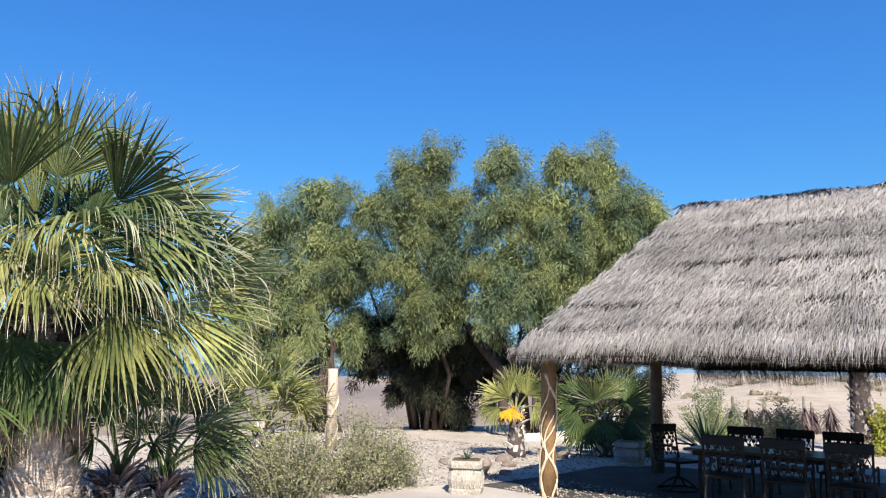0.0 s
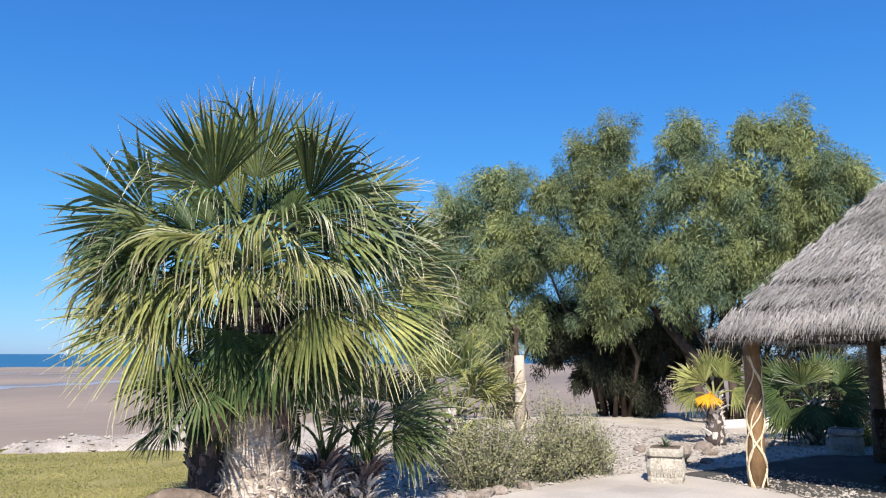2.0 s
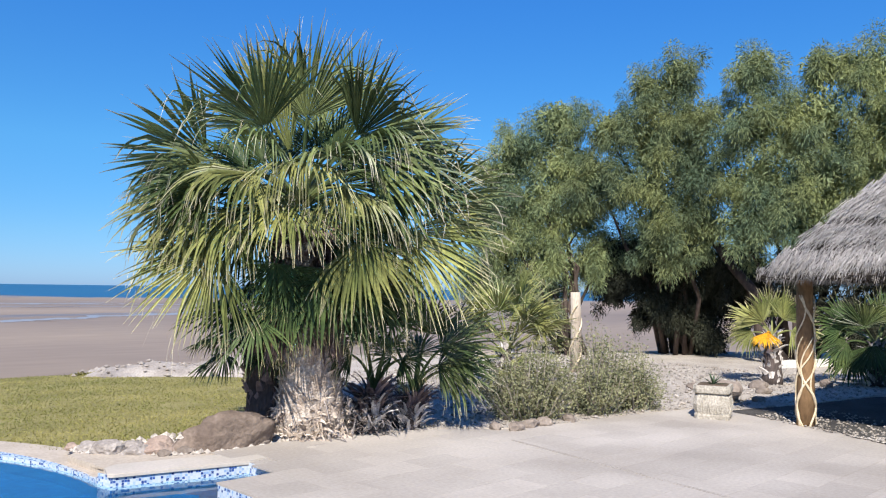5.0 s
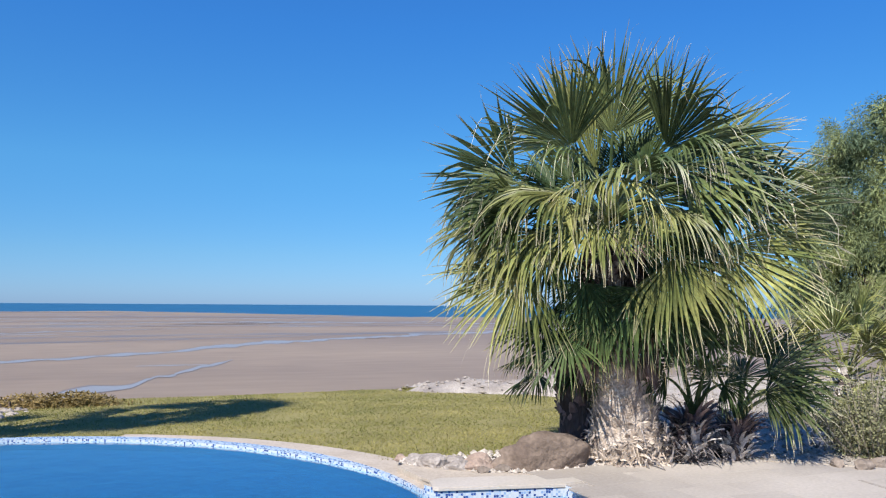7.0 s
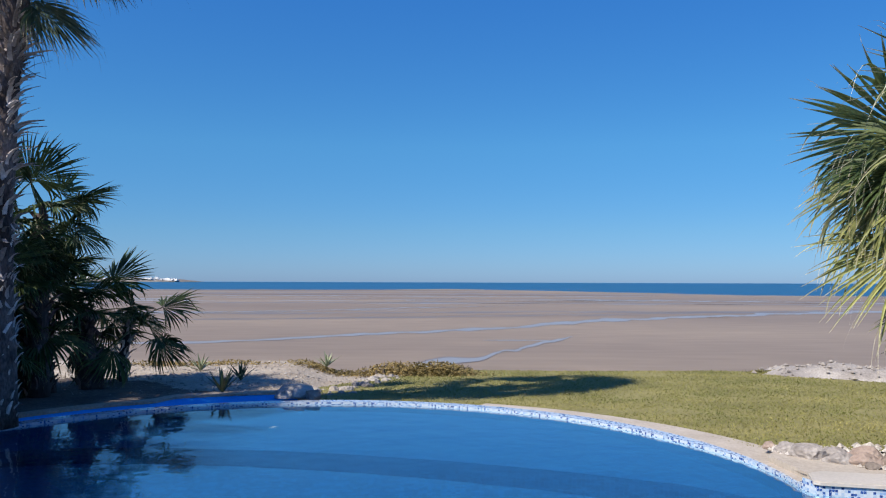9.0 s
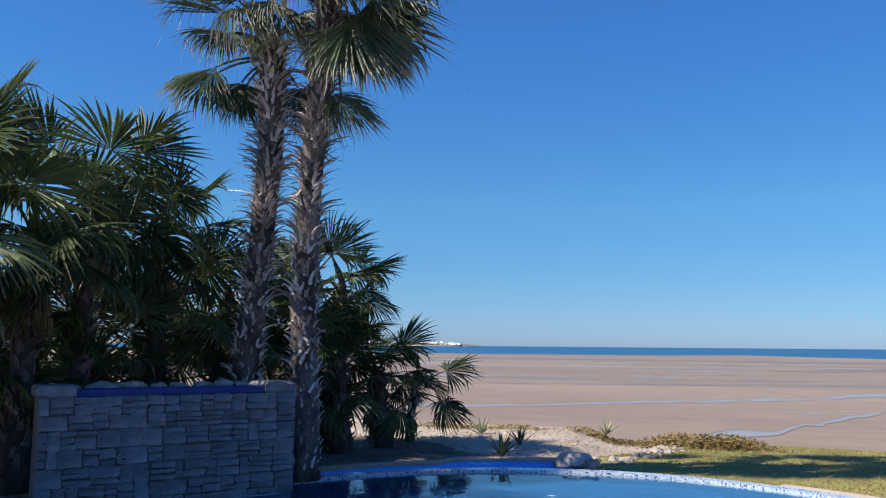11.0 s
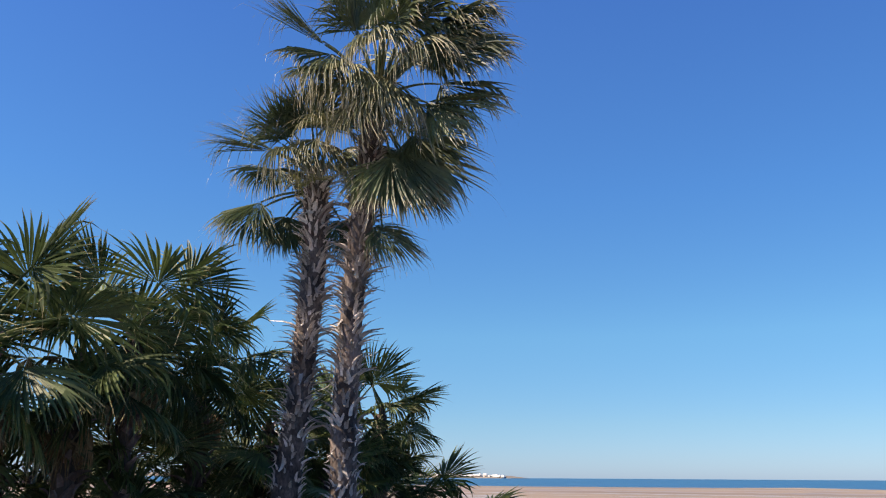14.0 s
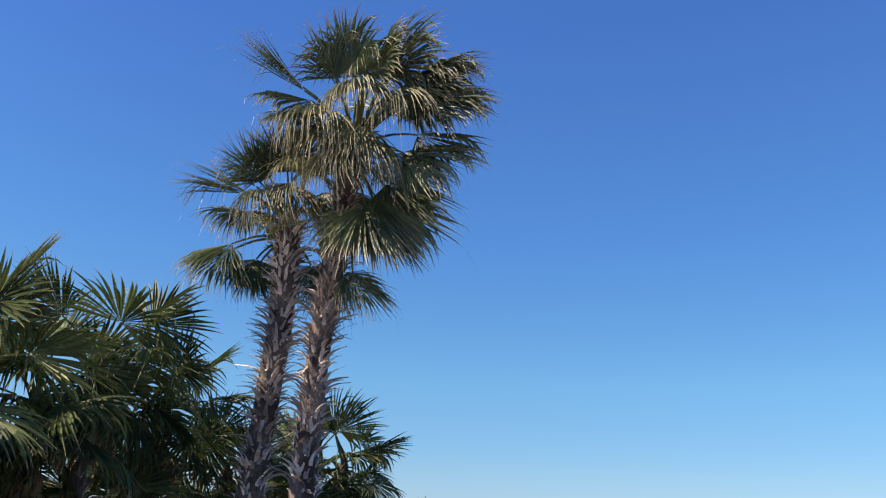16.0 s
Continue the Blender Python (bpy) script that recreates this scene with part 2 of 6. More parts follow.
M_BANK = mat("rubble_bank", (0.235, 0.205, 0.18), (0.39, 0.35, 0.31), 1.2, 26, 0.9, 0.6, 0.02, vary=0.2, world_space=True)
M_COVER = mat("ground_cover", (0.16, 0.125, 0.045), (0.34, 0.25, 0.1), 1.5, 20, 0.75, 0, vary=0.4, through_light=0.15, world_space=True)
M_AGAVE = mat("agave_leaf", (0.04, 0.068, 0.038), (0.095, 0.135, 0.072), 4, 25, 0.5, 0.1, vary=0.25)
M_THATCH = mat("thatch", (0.29, 0.275, 0.265), (0.46, 0.435, 0.415), 1.3, 22, 0.9, 0, vary=0.4, through_light=0.16)
# dark colour stands in for roof shade on underside and back eave
M_THATCHSHADE = mat("thatch_under", (0.035, 0.028, 0.022), (0.06, 0.05, 0.04), 3, 30, 0.95, 0.6, 0.02, vary=0.0)
M_RIDGE = mat("weathered_ridge", (0.05, 0.045, 0.055), (0.13, 0.12, 0.13), 3, 22, 0.9, 0, vary=0.5)
M_POST = mat("palm_log", (0.2, 0.12, 0.06), (0.32, 0.2, 0.1), 3, 30, 0.8, 0.5, 0.01, vary=0.1, stretch=(1, 1, 0.4))
M_VINE = mat("dry_vine", (0.55, 0.45, 0.30), (0.68, 0.58, 0.42), 5, 30, 0.85, 0.3, vary=0.15)
# darker wood, roof shade put into the colour of beams and far posts
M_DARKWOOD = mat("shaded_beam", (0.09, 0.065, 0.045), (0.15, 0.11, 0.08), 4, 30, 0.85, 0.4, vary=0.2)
M_IRON = mat("cast_metal", (0.008, 0.007, 0.0065), (0.016, 0.014, 0.012), 8, 60, 0.6, 0.2, 0.002, metal=0.0, vary=0.15, spec=0.2)
M_TABLETOP = mat("stone_tabletop", (0.03, 0.025, 0.023), (0.055, 0.047, 0.042), 5, 60, 0.35, 0.1, vary=0.1, spec=0.4)
M_CONCRETE = mat("planter_concrete", (0.34, 0.31, 0.26), (0.5, 0.46, 0.4), 5, 40, 0.9, 0.7, 0.012, shade=0.4, vary=0.12)
M_GREYCONC = mat("grey_concrete", (0.25, 0.235, 0.215), (0.33, 0.315, 0.285), 3, 40, 0.9, 0.4, vary=0.08)
M_WHITEWALL = mat("whitewash", (0.70, 0.67, 0.61), (0.78, 0.75, 0.70), 2, 30, 0.9, 0.3, vary=0.05)
M_EARTH = mat("garden_earth", (0.105, 0.08, 0.062), (0.185, 0.145, 0.115), 1.4, 18, 0.95, 0.9, 0.04, vary=0.0, world_space=True)
M_SOIL = mat("potting_soil", (0.10, 0.075, 0.05), (0.15, 0.11, 0.08), 6, 50, 0.95, 0.5, vary=0.1)
M_ORANGE = mat("orange_dry_leaf", (0.75, 0.38, 0.02), (0.80, 0.48, 0.05), 3, 25, 0.6, 0, vary=0.2, through_light=0.3)
M_HEAD = mat("headland_rock", (0.16, 0.14, 0.12), (0.24, 0.21, 0.18), 0.02, 0.2, 0.95, 0, vary=0.2)
M_HOUSE = mat("white_house", (0.75, 0.73, 0.70), (0.82, 0.80, 0.78), 0.05, 0.5, 0.9, 0, vary=0.25)
M_GREYROCK = mat("grey_stone", (0.21, 0.185, 0.17), (0.36, 0.325, 0.30), 4, 26, 0.9, 0.7, 0.02, shade=0.35, vary=0.2)
M_REDROCK = mat("reddish_stone", (0.27, 0.2, 0.165), (0.38, 0.30, 0.25), 4, 26, 0.9, 0.7, 0.02, shade=0.3, vary=0.1)
M_TRUNKSKIN = mat("pale_palm_trunk", (0.3, 0.24, 0.195), (0.55, 0.475, 0.41), 7, 36, 0.95, 1.0, 0.03, shade=0.5, vary=0.1)
M_STUBPALE = mat("pale_trunk_scale", (0.35, 0.285, 0.235), (0.6, 0.52, 0.445), 8, 40, 0.95, 0.8, 0.012, shade=0.45, vary=0.5)
M_WETSAND = mat("wet_sand_margin", (0.17, 0.13, 0.095), (0.215, 0.165, 0.12), 0.2, 1.5, 0.4, 0.1, 0.02, shade=0.1, vary=0.0, spec=0.5, stretch=(0.3, 1, 1), world_space=True)
M_POOLFACE = mosaic("pool_riser_mosaic", 0.05, [(0.001, 0.026, 0.09), (0.001, 0.040, 0.12), (0.001, 0.020, 0.075), (0.001, 0.032, 0.105)], 0.5, (0.002, 0.055, 0.15))
M_PAVE = mat("pale_concrete", (0.40, 0.345, 0.285), (0.46, 0.40, 0.335), 2, 30, 0.9, 0.3, shade=0.18, vary=0.05, world_space=True)
M_CAPSTONE = mat("cap_stone", (0.22, 0.215, 0.21), (0.36, 0.345, 0.33), 4, 30, 0.9, 0.7, 0.02, shade=0.35, vary=0.25)
# leaf colour darkened to carry the shade below the tree crowns
M_THICKETSHADE = mat("dead_undergrowth", (0.022, 0.026, 0.018), (0.05, 0.055, 0.034), 0.7, 9, 0.85, 0, vary=0.4, through_light=0.05, world_space=True)
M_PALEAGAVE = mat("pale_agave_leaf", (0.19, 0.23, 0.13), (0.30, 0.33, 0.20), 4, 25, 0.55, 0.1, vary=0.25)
M_LOG = mat("weathered_log", (0.36, 0.3, 0.235), (0.52, 0.455, 0.37), 4, 30, 0.85, 0.5, 0.01, vary=0.1, stretch=(1, 1, 0.3))
M_FRONDOLD = mat("palm_leaf_old", (0.125, 0.158, 0.05), (0.35, 0.35, 0.125), 1.6, 25, 0.45, 0, vary=0.55, through_light=0.2, tip=(0.54, 0.48, 0.34, 0.78), spec=0.45)


# ---- building tools ----
class Geo:
    """Collects vertices and faces of one mesh; 'along' runs from 0 at a leaf's root to 1 at its tip."""

    def __init__(self):
        self.v, self.f, self.a, self.uv = [], [], [], []

    def add(self, vs, fs, al=None, uvs=None):
        k = len(self.v)
        self.v.extend(vs)
        self.f.extend([tuple(i + k for i in q) for q in fs])
        self.a.extend(al if al is not None else [0.0] * len(vs))
        self.uv.extend(uvs if uvs is not None else [(p[0], p[1]) for p in vs])

    def tube(self, pts, radii, n=8, flat=1.0):
        pts = [Vector(p) for p in pts]
        vs, fs, al = [], [], []
        side = None
        for i, p in enumerate(pts):
            d = (pts[min(i + 1, len(pts) - 1)] - pts[max(i - 1, 0)]).normalized()
            ref = Vector((0, 0, 1)) if abs(d.z) < 0.9 else Vector((1, 0, 0))
            x = d.cross(ref).normalized() if side is None else (side - d * side.dot(d)).normalized()
            side = x
            y = d.cross(x)
            for k in range(n):
                a = 2 * math.pi * k / n
                vs.append(tuple(p + (x * math.cos(a) + y * math.sin(a) * flat) * radii[i]))
                al.append(0.0)
        for i in range(len(pts) - 1):
            for k in range(n):
                fs.append((i * n + k, i * n + (k + 1) % n, (i + 1) * n + (k + 1) % n, (i + 1) * n + k))
        fs.append(tuple(range(n))[::-1])
        fs.append(tuple((len(pts) - 1) * n + k for k in range(n)))
        self.add(vs, fs, al)

    def box(self, c, s, rz=0.0, bevel=0.0, tilt=0.0):
        """A box with chamfered upright and top edges."""
        sx, sy, sz = s[0] / 2, s[1] / 2, s[2] / 2
        b = min(bevel, sx * 0.9, sy * 0.9, sz * 0.9)
        rot = Matrix.Rotation(rz, 3, "Z") @ Matrix.Rotation(tilt, 3, "X")
        if b <= 0:
            rings = [(sx, sy, -sz), (sx, sy, sz)]
        else:
            rings = [(sx - b, sy - b, -sz), (sx, sy, -sz + b), (sx, sy, sz - b), (sx - b, sy - b, sz)]
        vs, fs = [], []
        for x, y, z in rings:
            for px, py in ((-x, -y), (x, -y), (x, y), (-x, y)):
                vs.append(tuple(rot @ Vector((px, py, z)) + Vector(c)))
        for i in range(len(rings) - 1):
            for k in range(4):
                fs.append((i * 4 + k, i * 4 + (k + 1) % 4, i * 4 + 4 + (k + 1) % 4, i * 4 + 4 + k))
        fs += [(3, 2, 1, 0), tuple(len(vs) - 4 + k for k in range(4))]
        self.add(vs, fs)

    def stone(self, c, r, rnd, sub=1, rough=0.25, sit=True, turn=None):
        """A broken stone with radii r: blunt facets and a rough skin."""
        bm = bmesh.new()
        bmesh.ops.create_icosphere(bm, subdivisions=sub, radius=1)
        off = Vector((rnd.random() * 50, rnd.random() * 50, 0))
        rot = Matrix.Rotation(rnd.random() * 6.28 if turn is None else turn, 3, "Z")
        planes = [(Vector((rnd.gauss(0, 1), rnd.gauss(0, 1), rnd.gauss(0, 0.8))).normalized(), rnd.uniform(0.62, 0.95)) for _ in range(13)]
        vs = []
        for q in bm.verts:
            k = min([1.05] + [d / q.co.dot(n) for n, d in planes if q.co.dot(n) > 0.05])
            k *= 1 + rough * 0.5 * noise.noise(q.co * 1.6 + off) + rough * 0.35 * noise.noise(q.co * 5 + off)
            p = q.co * k
            if sit:
                p.z = max(p.z, -0.55)
            vs.append(tuple(rot @ Vector((p.x * r[0], p.y * r[1], p.z * r[2])) + Vector(c)))
        self.add(vs, [tuple(q.index for q in fc.verts) for fc in bm.faces])
        bm.free()

    def lathe(self, profile, n=24, c=(0, 0, 0), wob=0.0, rnd=None):
        vs, fs = [], []
        for r, z in profile:
            for k in range(n):
                a = 2 * math.pi * k / n
                rr = r * (1 + (wob * noise.noise(Vector((math.cos(a) * 2, math.sin(a) * 2, z * 3 + c[0]))) if wob else 0))
                vs.append((c[0] + rr * math.cos(a), c[1] + rr * math.sin(a), c[2] + z))
        for i in range(len(profile) - 1):
            for k in range(n):
                fs.append((i * n + k, i * n + (k + 1) % n, (i + 1) * n + (k + 1) % n, (i + 1) * n + k))
        fs.append(tuple(range(n))[::-1])
        fs.append(tuple((len(profile) - 1) * n + k for k in range(n)))
        self.add(vs, fs)

    def blade(self, p, d, up, length, width, droop, segs=3):
        """A tapered strip leaf from p along d, bending down by droop."""
        d = d.normalized()
        s = d.cross(up)
        s = s.normalized() if s.length > 1e-4 else Vector((1, 0, 0))
        vs, fs, al = [], [], []
        for k in range(segs):
            t = k / segs
            q = p + d * (length * t) - Vector((0, 0, droop * length * t * t))
            w = width * 0.5 * (1 - t) ** 0.6
            vs += [tuple(q - s * w), tuple(q + s * w)]
            al += [t, t]
        q = p + d * length - Vector((0, 0, droop * length))
        vs.append(tuple(q))
        al.append(1.0)
        for k in range(segs - 1):
            fs.append((2 * k, 2 * k + 1, 2 * k + 3, 2 * k + 2))
        fs.append((2 * segs - 2, 2 * segs - 1, 2 * segs))
        self.add(vs, fs, al)

    def data(self, name, material, smooth=False):
        me = bpy.data.meshes.new(name)
        me.from_pydata(self.v, [], self.f)
        at = me.attributes.new("along", "FLOAT", "POINT")
        at.data.foreach_set("value", np.array(self.a, dtype=np.float32))
        layer = me.uv_layers.new(name="UVMap")
        idx = np.empty(len(me.loops), dtype=np.int32)
        me.loops.foreach_get("vertex_index", idx)
        layer.data.foreach_set("uv", np.array(self.uv, dtype=np.float32)[idx].ravel())
        for m in material if isinstance(material, (list, tuple)) else [material]:
            me.materials.append(m)
        if smooth:
            me.polygons.foreach_set("use_smooth", np.ones(len(me.polygons), dtype=bool))
        me.update()
        return me


def part(name, geo, material, parent=None, label="", smooth=False, at=None):
    """Links one mesh as an object of its own, under a thing or a part."""
    me = geo.data(name, material, smooth) if isinstance(geo, Geo) else geo
    ob = new(name, me)
    if parent is not None:
        ob.parent = parent
    if at is not None:
        ob.matrix_basis = at
    return tagged(ob, label)


def thing(name, label, category, at=(0, 0, 0), group="", kind=""):
    ob = new(name)
    ob.empty_display_size = 0.1
    ob.location = at
    return tagged(ob, label, category, group, kind)


def inside(x, y, poly):
    hit, j = False, len(poly) - 1
    for i in range(len(poly)):
        (xi, yi), (xj, yj) = poly[i], poly[j]
        if (yi > y) != (yj > y) and x < (xj - xi) * (y - yi) / (yj - yi) + xi:
            hit = not hit
        j = i
    return hit


def smooth01(a, b, x):
    t = min(1.0, max(0.0, (x - a) / (b - a)))
    return t * t * (3 - 2 * t)


def prism(geo, poly, z0, z1):
    """A slab over a plan outline (counter-clockwise)."""
    n = len(poly)
    geo.add([(x, y, z0) for x, y in poly] + [(x, y, z1) for x, y in poly],
            [tuple(range(n))[::-1], tuple(range(n, 2 * n))] + [(i, (i + 1) % n, n + (i + 1) % n, n + i) for i in range(n)])


# ---- ground, beach and sea ----
PC, PR = (-1.6, 7.75), 4.6


def lawn_z(y):
    return -0.10 - 0.022 * (y - 9)


def edge_y(x):
    if x < 7:
        return 18.6
    if x < 10:
        return 18.6 - (x - 7) * 0.9
    if x < 16:
        return 15.9 + (x - 10) * 0.12
    if x < 26:
        return 16.6 - (x - 16) * 0.66
    return 10.0 + (x - 26) * 0.22


def ground_z(x, y):
    brim = 6.9 + 0.45 * max(0.0, min(y, 15.5) - 9)
    k = smooth01(-3.2, -2.2, x) * smooth01(brim + 1.2, brim + 0.1, x) * smooth01(7.5, 8.5, y)
    z = (lawn_z(y) - 0.03) * k + (-0.02 + 0.03 * noise.noise(Vector((x * 0.5, y * 0.5, 0))) - 0.075 * smooth01(-1, -3, x)) * (1 - k)
    if x < -1 and y > PC[1] and math.hypot(x - PC[0], y - PC[1]) < PR + 0.88 and y - PC[1] < 0.985 * PR + 1:
        z = -0.7
    if (-12.5 < x < 17.5 and y < 3.9) or (3 < x < 17.5 and y < 7.2):
        z -= 0.2
    z += 1.5 * smooth01(30, 80, x) * smooth01(16, 6, y) * (1 + 0.25 * noise.noise(Vector((x * 0.06, y * 0.06, 3))))
    drop = smooth01(edge_y(x), edge_y(x) + 2.5, y)
    far = -0.8 - 1.2 * smooth01(400, 800, y + 0.9 * x)
    return z * (1 - drop) + far * drop


def spaced(fine0, fine1, step, far, grow=1.13):
    vals = [fine0 + i * step for i in range(int((fine1 - fine0) / step) + 1)]
    d = step
    while vals[-1] < far:
        d *= grow
        vals.append(vals[-1] + d)
    d = step
    while vals[0] > -far:
        d *= grow
        vals.insert(0, vals[0] - d)
    return vals


gx, gy = spaced(-11, 14, 0.28, 4900), spaced(2, 21, 0.28, 4900)
g = Geo()
g.v = [(x, y, ground_z(x, y)) for y in gy for x in gx]
g.a = [0.0] * len(g.v)
g.uv = [(0, 0)] * len(g.v)


def is_pool(x, y):
    return math.hypot(x - PC[0], y - PC[1]) < PR + 0.12 or (-7.2 < x < 4.9 and 1.6 < y < 7.6)


nx = len(gx)
for j in range(len(gy) - 1):
    for i in range(nx - 1):
        q = (j * nx + i, j * nx + i + 1, (j + 1) * nx + i + 1, (j + 1) * nx + i)
        if not any(is_pool(*g.v[k][:2]) for k in q):
            g.f.append(q)
ground = part("ground", g, [M_SAND, M_FLAT], smooth=True)
tagged(ground, "pale sand terrace running down to wide brown tidal flats", "ground", kind="structure")
for p in ground.data.polygons:
    p.material_index = 1 if p.center[2] < -0.55 and p.center[1] > 15 else 0

g = Geo()
shore = [(-4800, 1500), (-900, 420), (-300, 300), (-75, 246), (-20, 262), (3, 292), (30, 240), (63, 165), (110, 150), (240, 110), (900, 20), (4800, -300)]
fine = []
for (x0, y0), (x1, y1) in zip(shore, shore[1:]):
    for k in range(14):
        t = k / 14
        fine.append((x0 + (x1 - x0) * t, y0 + (y1 - y0) * t + 6 * noise.noise(Vector((k * 0.7, x0 * 0.01, 0)))))
prism(g, fine + [(4800, 4880), (-4800, 4880)], -1.4, -0.79)
tagged(part("sea", g, M_SEA), "deep blue sea along the horizon", "sea", kind="structure")


def ribbon(name, pts, widths, z, material, label, category, rnd):
    """A winding sheet of shallow water, smoothed through its bends."""
    g = Geo()
    n, vs, wet = 0, [], []
    for i in range(len(pts) - 1):
        p0, p1, p2, p3 = (Vector(pts[max(0, min(len(pts) - 1, k))]) for k in (i - 1, i, i + 1, i + 2))
        for k in range(24):
            t = k / 24
            p = 0.5 * (2 * p1 + (p2 - p0) * t + (2 * p0 - 5 * p1 + 4 * p2 - p3) * t * t + (3 * p1 - 3 * p2 + p3 - p0) * t ** 3)
            w = (widths[i] * (1 - t) + widths[i + 1] * t) * (0.95 + 0.9 * noise.noise(Vector((p.x * 0.9, p.y * 0.5, 7))))
            w *= 0.62 + 0.5 * noise.noise(Vector((p.x * 0.25, p.y * 0.25, 4)))
            off = noise.noise(Vector((p.x * 0.4, p.y * 0.4, 0))) * widths[i] * 1.1 + noise.noise(Vector((p.x * 1.3, p.y * 0.6, 5))) * widths[i] * 0.4
            wet += [(p.x, p.y - w * 1.25 - 0.05 + off, z - 0.0016), (p.x, p.y + w * 1.25 + 0.08 + off, z - 0.0016)]
            vs += [(p.x, p.y - w + off, z), (p.x, p.y + w + off, z)]
            n += 1
    g.add(vs, [(2 * k, 2 * k + 2, 2 * k + 3, 2 * k + 1) for k in range(n - 1)])
    if category == "stream":
        m = Geo()
        m.add(wet, [(2 * k, 2 * k + 2, 2 * k + 3, 2 * k + 1) for k in range(n - 1)])
        tagged(part("wet_sand", m, M_WETSAND), "damp darker sand along a tidal stream", "wet sand", kind="structure")
    return tagged(part(name, g, material), label, category, kind="structure")


rw = random.Random(5)
TIDE = "shallow tidal stream reflecting the sky on brown flats"
ribbon("tidal_stream", [(-30, 28), (-10.4, 33.7), (-3.9, 39.1), (3.6, 45.4), (11, 54.6), (22, 61.7), (30, 68), (60, 84)], [0.9, 0.8, 1.0, 1.3, 2.2, 1.8, 2.2, 2.6], -0.793, M_CHANNEL, TIDE, "stream", rw)
ribbon("tidal_stream", [(-1.5, 23.0), (0.4, 26.0), (1.9, 28.4), (2.9, 31.4), (4.6, 34.6), (6.0, 38.0)], [1.9, 1.5, 1.2, 0.7, 0.45, 0.25], -0.791, M_CHANNEL, TIDE, "stream", rw)
ribbon("tidal_stream", [(-45, 60), (-16.7, 67.7), (-4.6, 77.6), (0.9, 81.6), (9, 88)], [1, 1.2, 1.2, 0.8, 0.3], -0.789, M_CHANNEL, TIDE, "stream", rw)
ribbon("tidal_stream", [(-5, 110), (20, 116), (50, 105), (80, 92)], [1.0, 3.5, 3, 2], -0.787, M_CHANNEL, TIDE, "stream", rw)
ribbon("tidal_stream", [(-70, 130), (-30, 145), (10, 140), (40, 150)], [2.0, 3.5, 3, 2], -0.785, M_CHANNEL, TIDE, "stream", rw)
for pts, wid in (([(-90, 55), (-30, 62), (20, 70), (70, 66)], 2.2), ([(-60, 92), (0, 100), (60, 94), (110, 100)], 3.5), ([(-120, 165), (-40, 175), (40, 170), (90, 160)], 9.0), ([(-20, 52), (10, 63), (40, 76)], 1.5), ([(-160, 220), (-60, 205), (20, 215)], 8.0)):
    ribbon("wet_flat", pts, [wid] * len(pts), -0.7985 + 0.0003 * wid / 9, M_WETSAND, "damp lilac-grey sheet of wet sand on the flats", "wet sand", rw)
ribbon("sand_bar", [(26, 262), (38, 264), (48, 262)], [0.5, 1.6, 0.5], -0.75, M_SAND, "pale sand bar at the edge of the sea", "sand bar", rw)

for i in range(36):
    x, y = rw.uniform(-45, 50), rw.uniform(30, 130)
    s = rw.uniform(0.15, 0.5) * y / 30
    g = Geo()
    m = 18
    g.add([(x + math.cos(2 * math.pi * k / m) * s * 4.5 * rw.uniform(0.7, 1.1), y + math.sin(2 * math.pi * k / m) * s * rw.uniform(0.5, 1.1), -0.7955 + 0.00004 * i) for k in range(m)], [tuple(range(m))])
    tagged(part("tide_pool", g, M_CHANNEL if i % 3 else M_WETPATCH), "thin shallow tide pool on the flats" if i % 3 else "dark weedy patch on the wet flats", "tide pool", kind="structure")

# far headland with its town
head = thing("headland", "low dark headland with white houses far across the bay", "headland", (-1180, 2900, -0.8), kind="structure")
g = Geo()
vs, fs = [], []
N = 60
for i in range(N + 1):
    t = i / N
    x = -1500 + t * 1760
    h = 15 * (1 - math.exp(-(1 - t) * 1760 / 70)) * (0.85 + 0.35 * noise.noise(Vector((t * 40, 0, 0)))) + 0.8
    vs += [(x, -40, 0), (x, 0, h), (x, 160, h * 1.05), (x, 240, 0)]
for i in range(N):
    for k in range(3):
        fs.append((i * 4 + k, i * 4 + 4 + k, i * 4 + 5 + k, i * 4 + 1 + k))
g.add(vs, fs)
part("rock", g, M_HEAD, head)
rh = random.Random(3)
for i in range(110):
    d = 25 + 1100 * (i / 110) ** 1.6
    g = Geo()
    s, hh = rh.uniform(5, 13), rh.uniform(3, 7)
    g.box((0, 0, hh / 2), (s, 10, hh), bevel=0.4)
    part("house", g, M_HOUSE, head, at=pose(260 - d, -22 + rh.uniform(-8, 20), 13 * (1 - math.exp(-d / 70)) * rh.uniform(0.45, 1.0)))

# ---- lawn ----
LAWN = [(-2.0, 12.75), (-1.0, 13.0), (0.6, 12.55), (1.9, 11.5), (2.75, 10.4), (3.3, 9.2), (3.7, 8.75), (4.6, 8.9), (5.4, 8.6), (6.6, 9.2), (8.0, 11.6), (9.48, 15.19), (8.81, 16.9), (7.74, 18.49), (6.3, 18.9), (5.2, 18.8), (2.75, 18.7), (0.1, 18.9), (-0.6, 18.6), (-0.7, 17.6), (-1.6, 16.4), (-2.4, 14.9), (-2.5, 13.6)]
g = Geo()
g.add([(x, y, lawn_z(y) + 0.01) for x, y in LAWN], [tuple(range(len(LAWN)))])
lawn = tagged(part("lawn", g, M_LAWN), "sunlit yellow-green lawn sloping to the beach", "lawn", kind="structure")
g = Geo()
rg = random.Random(11)
count = 0
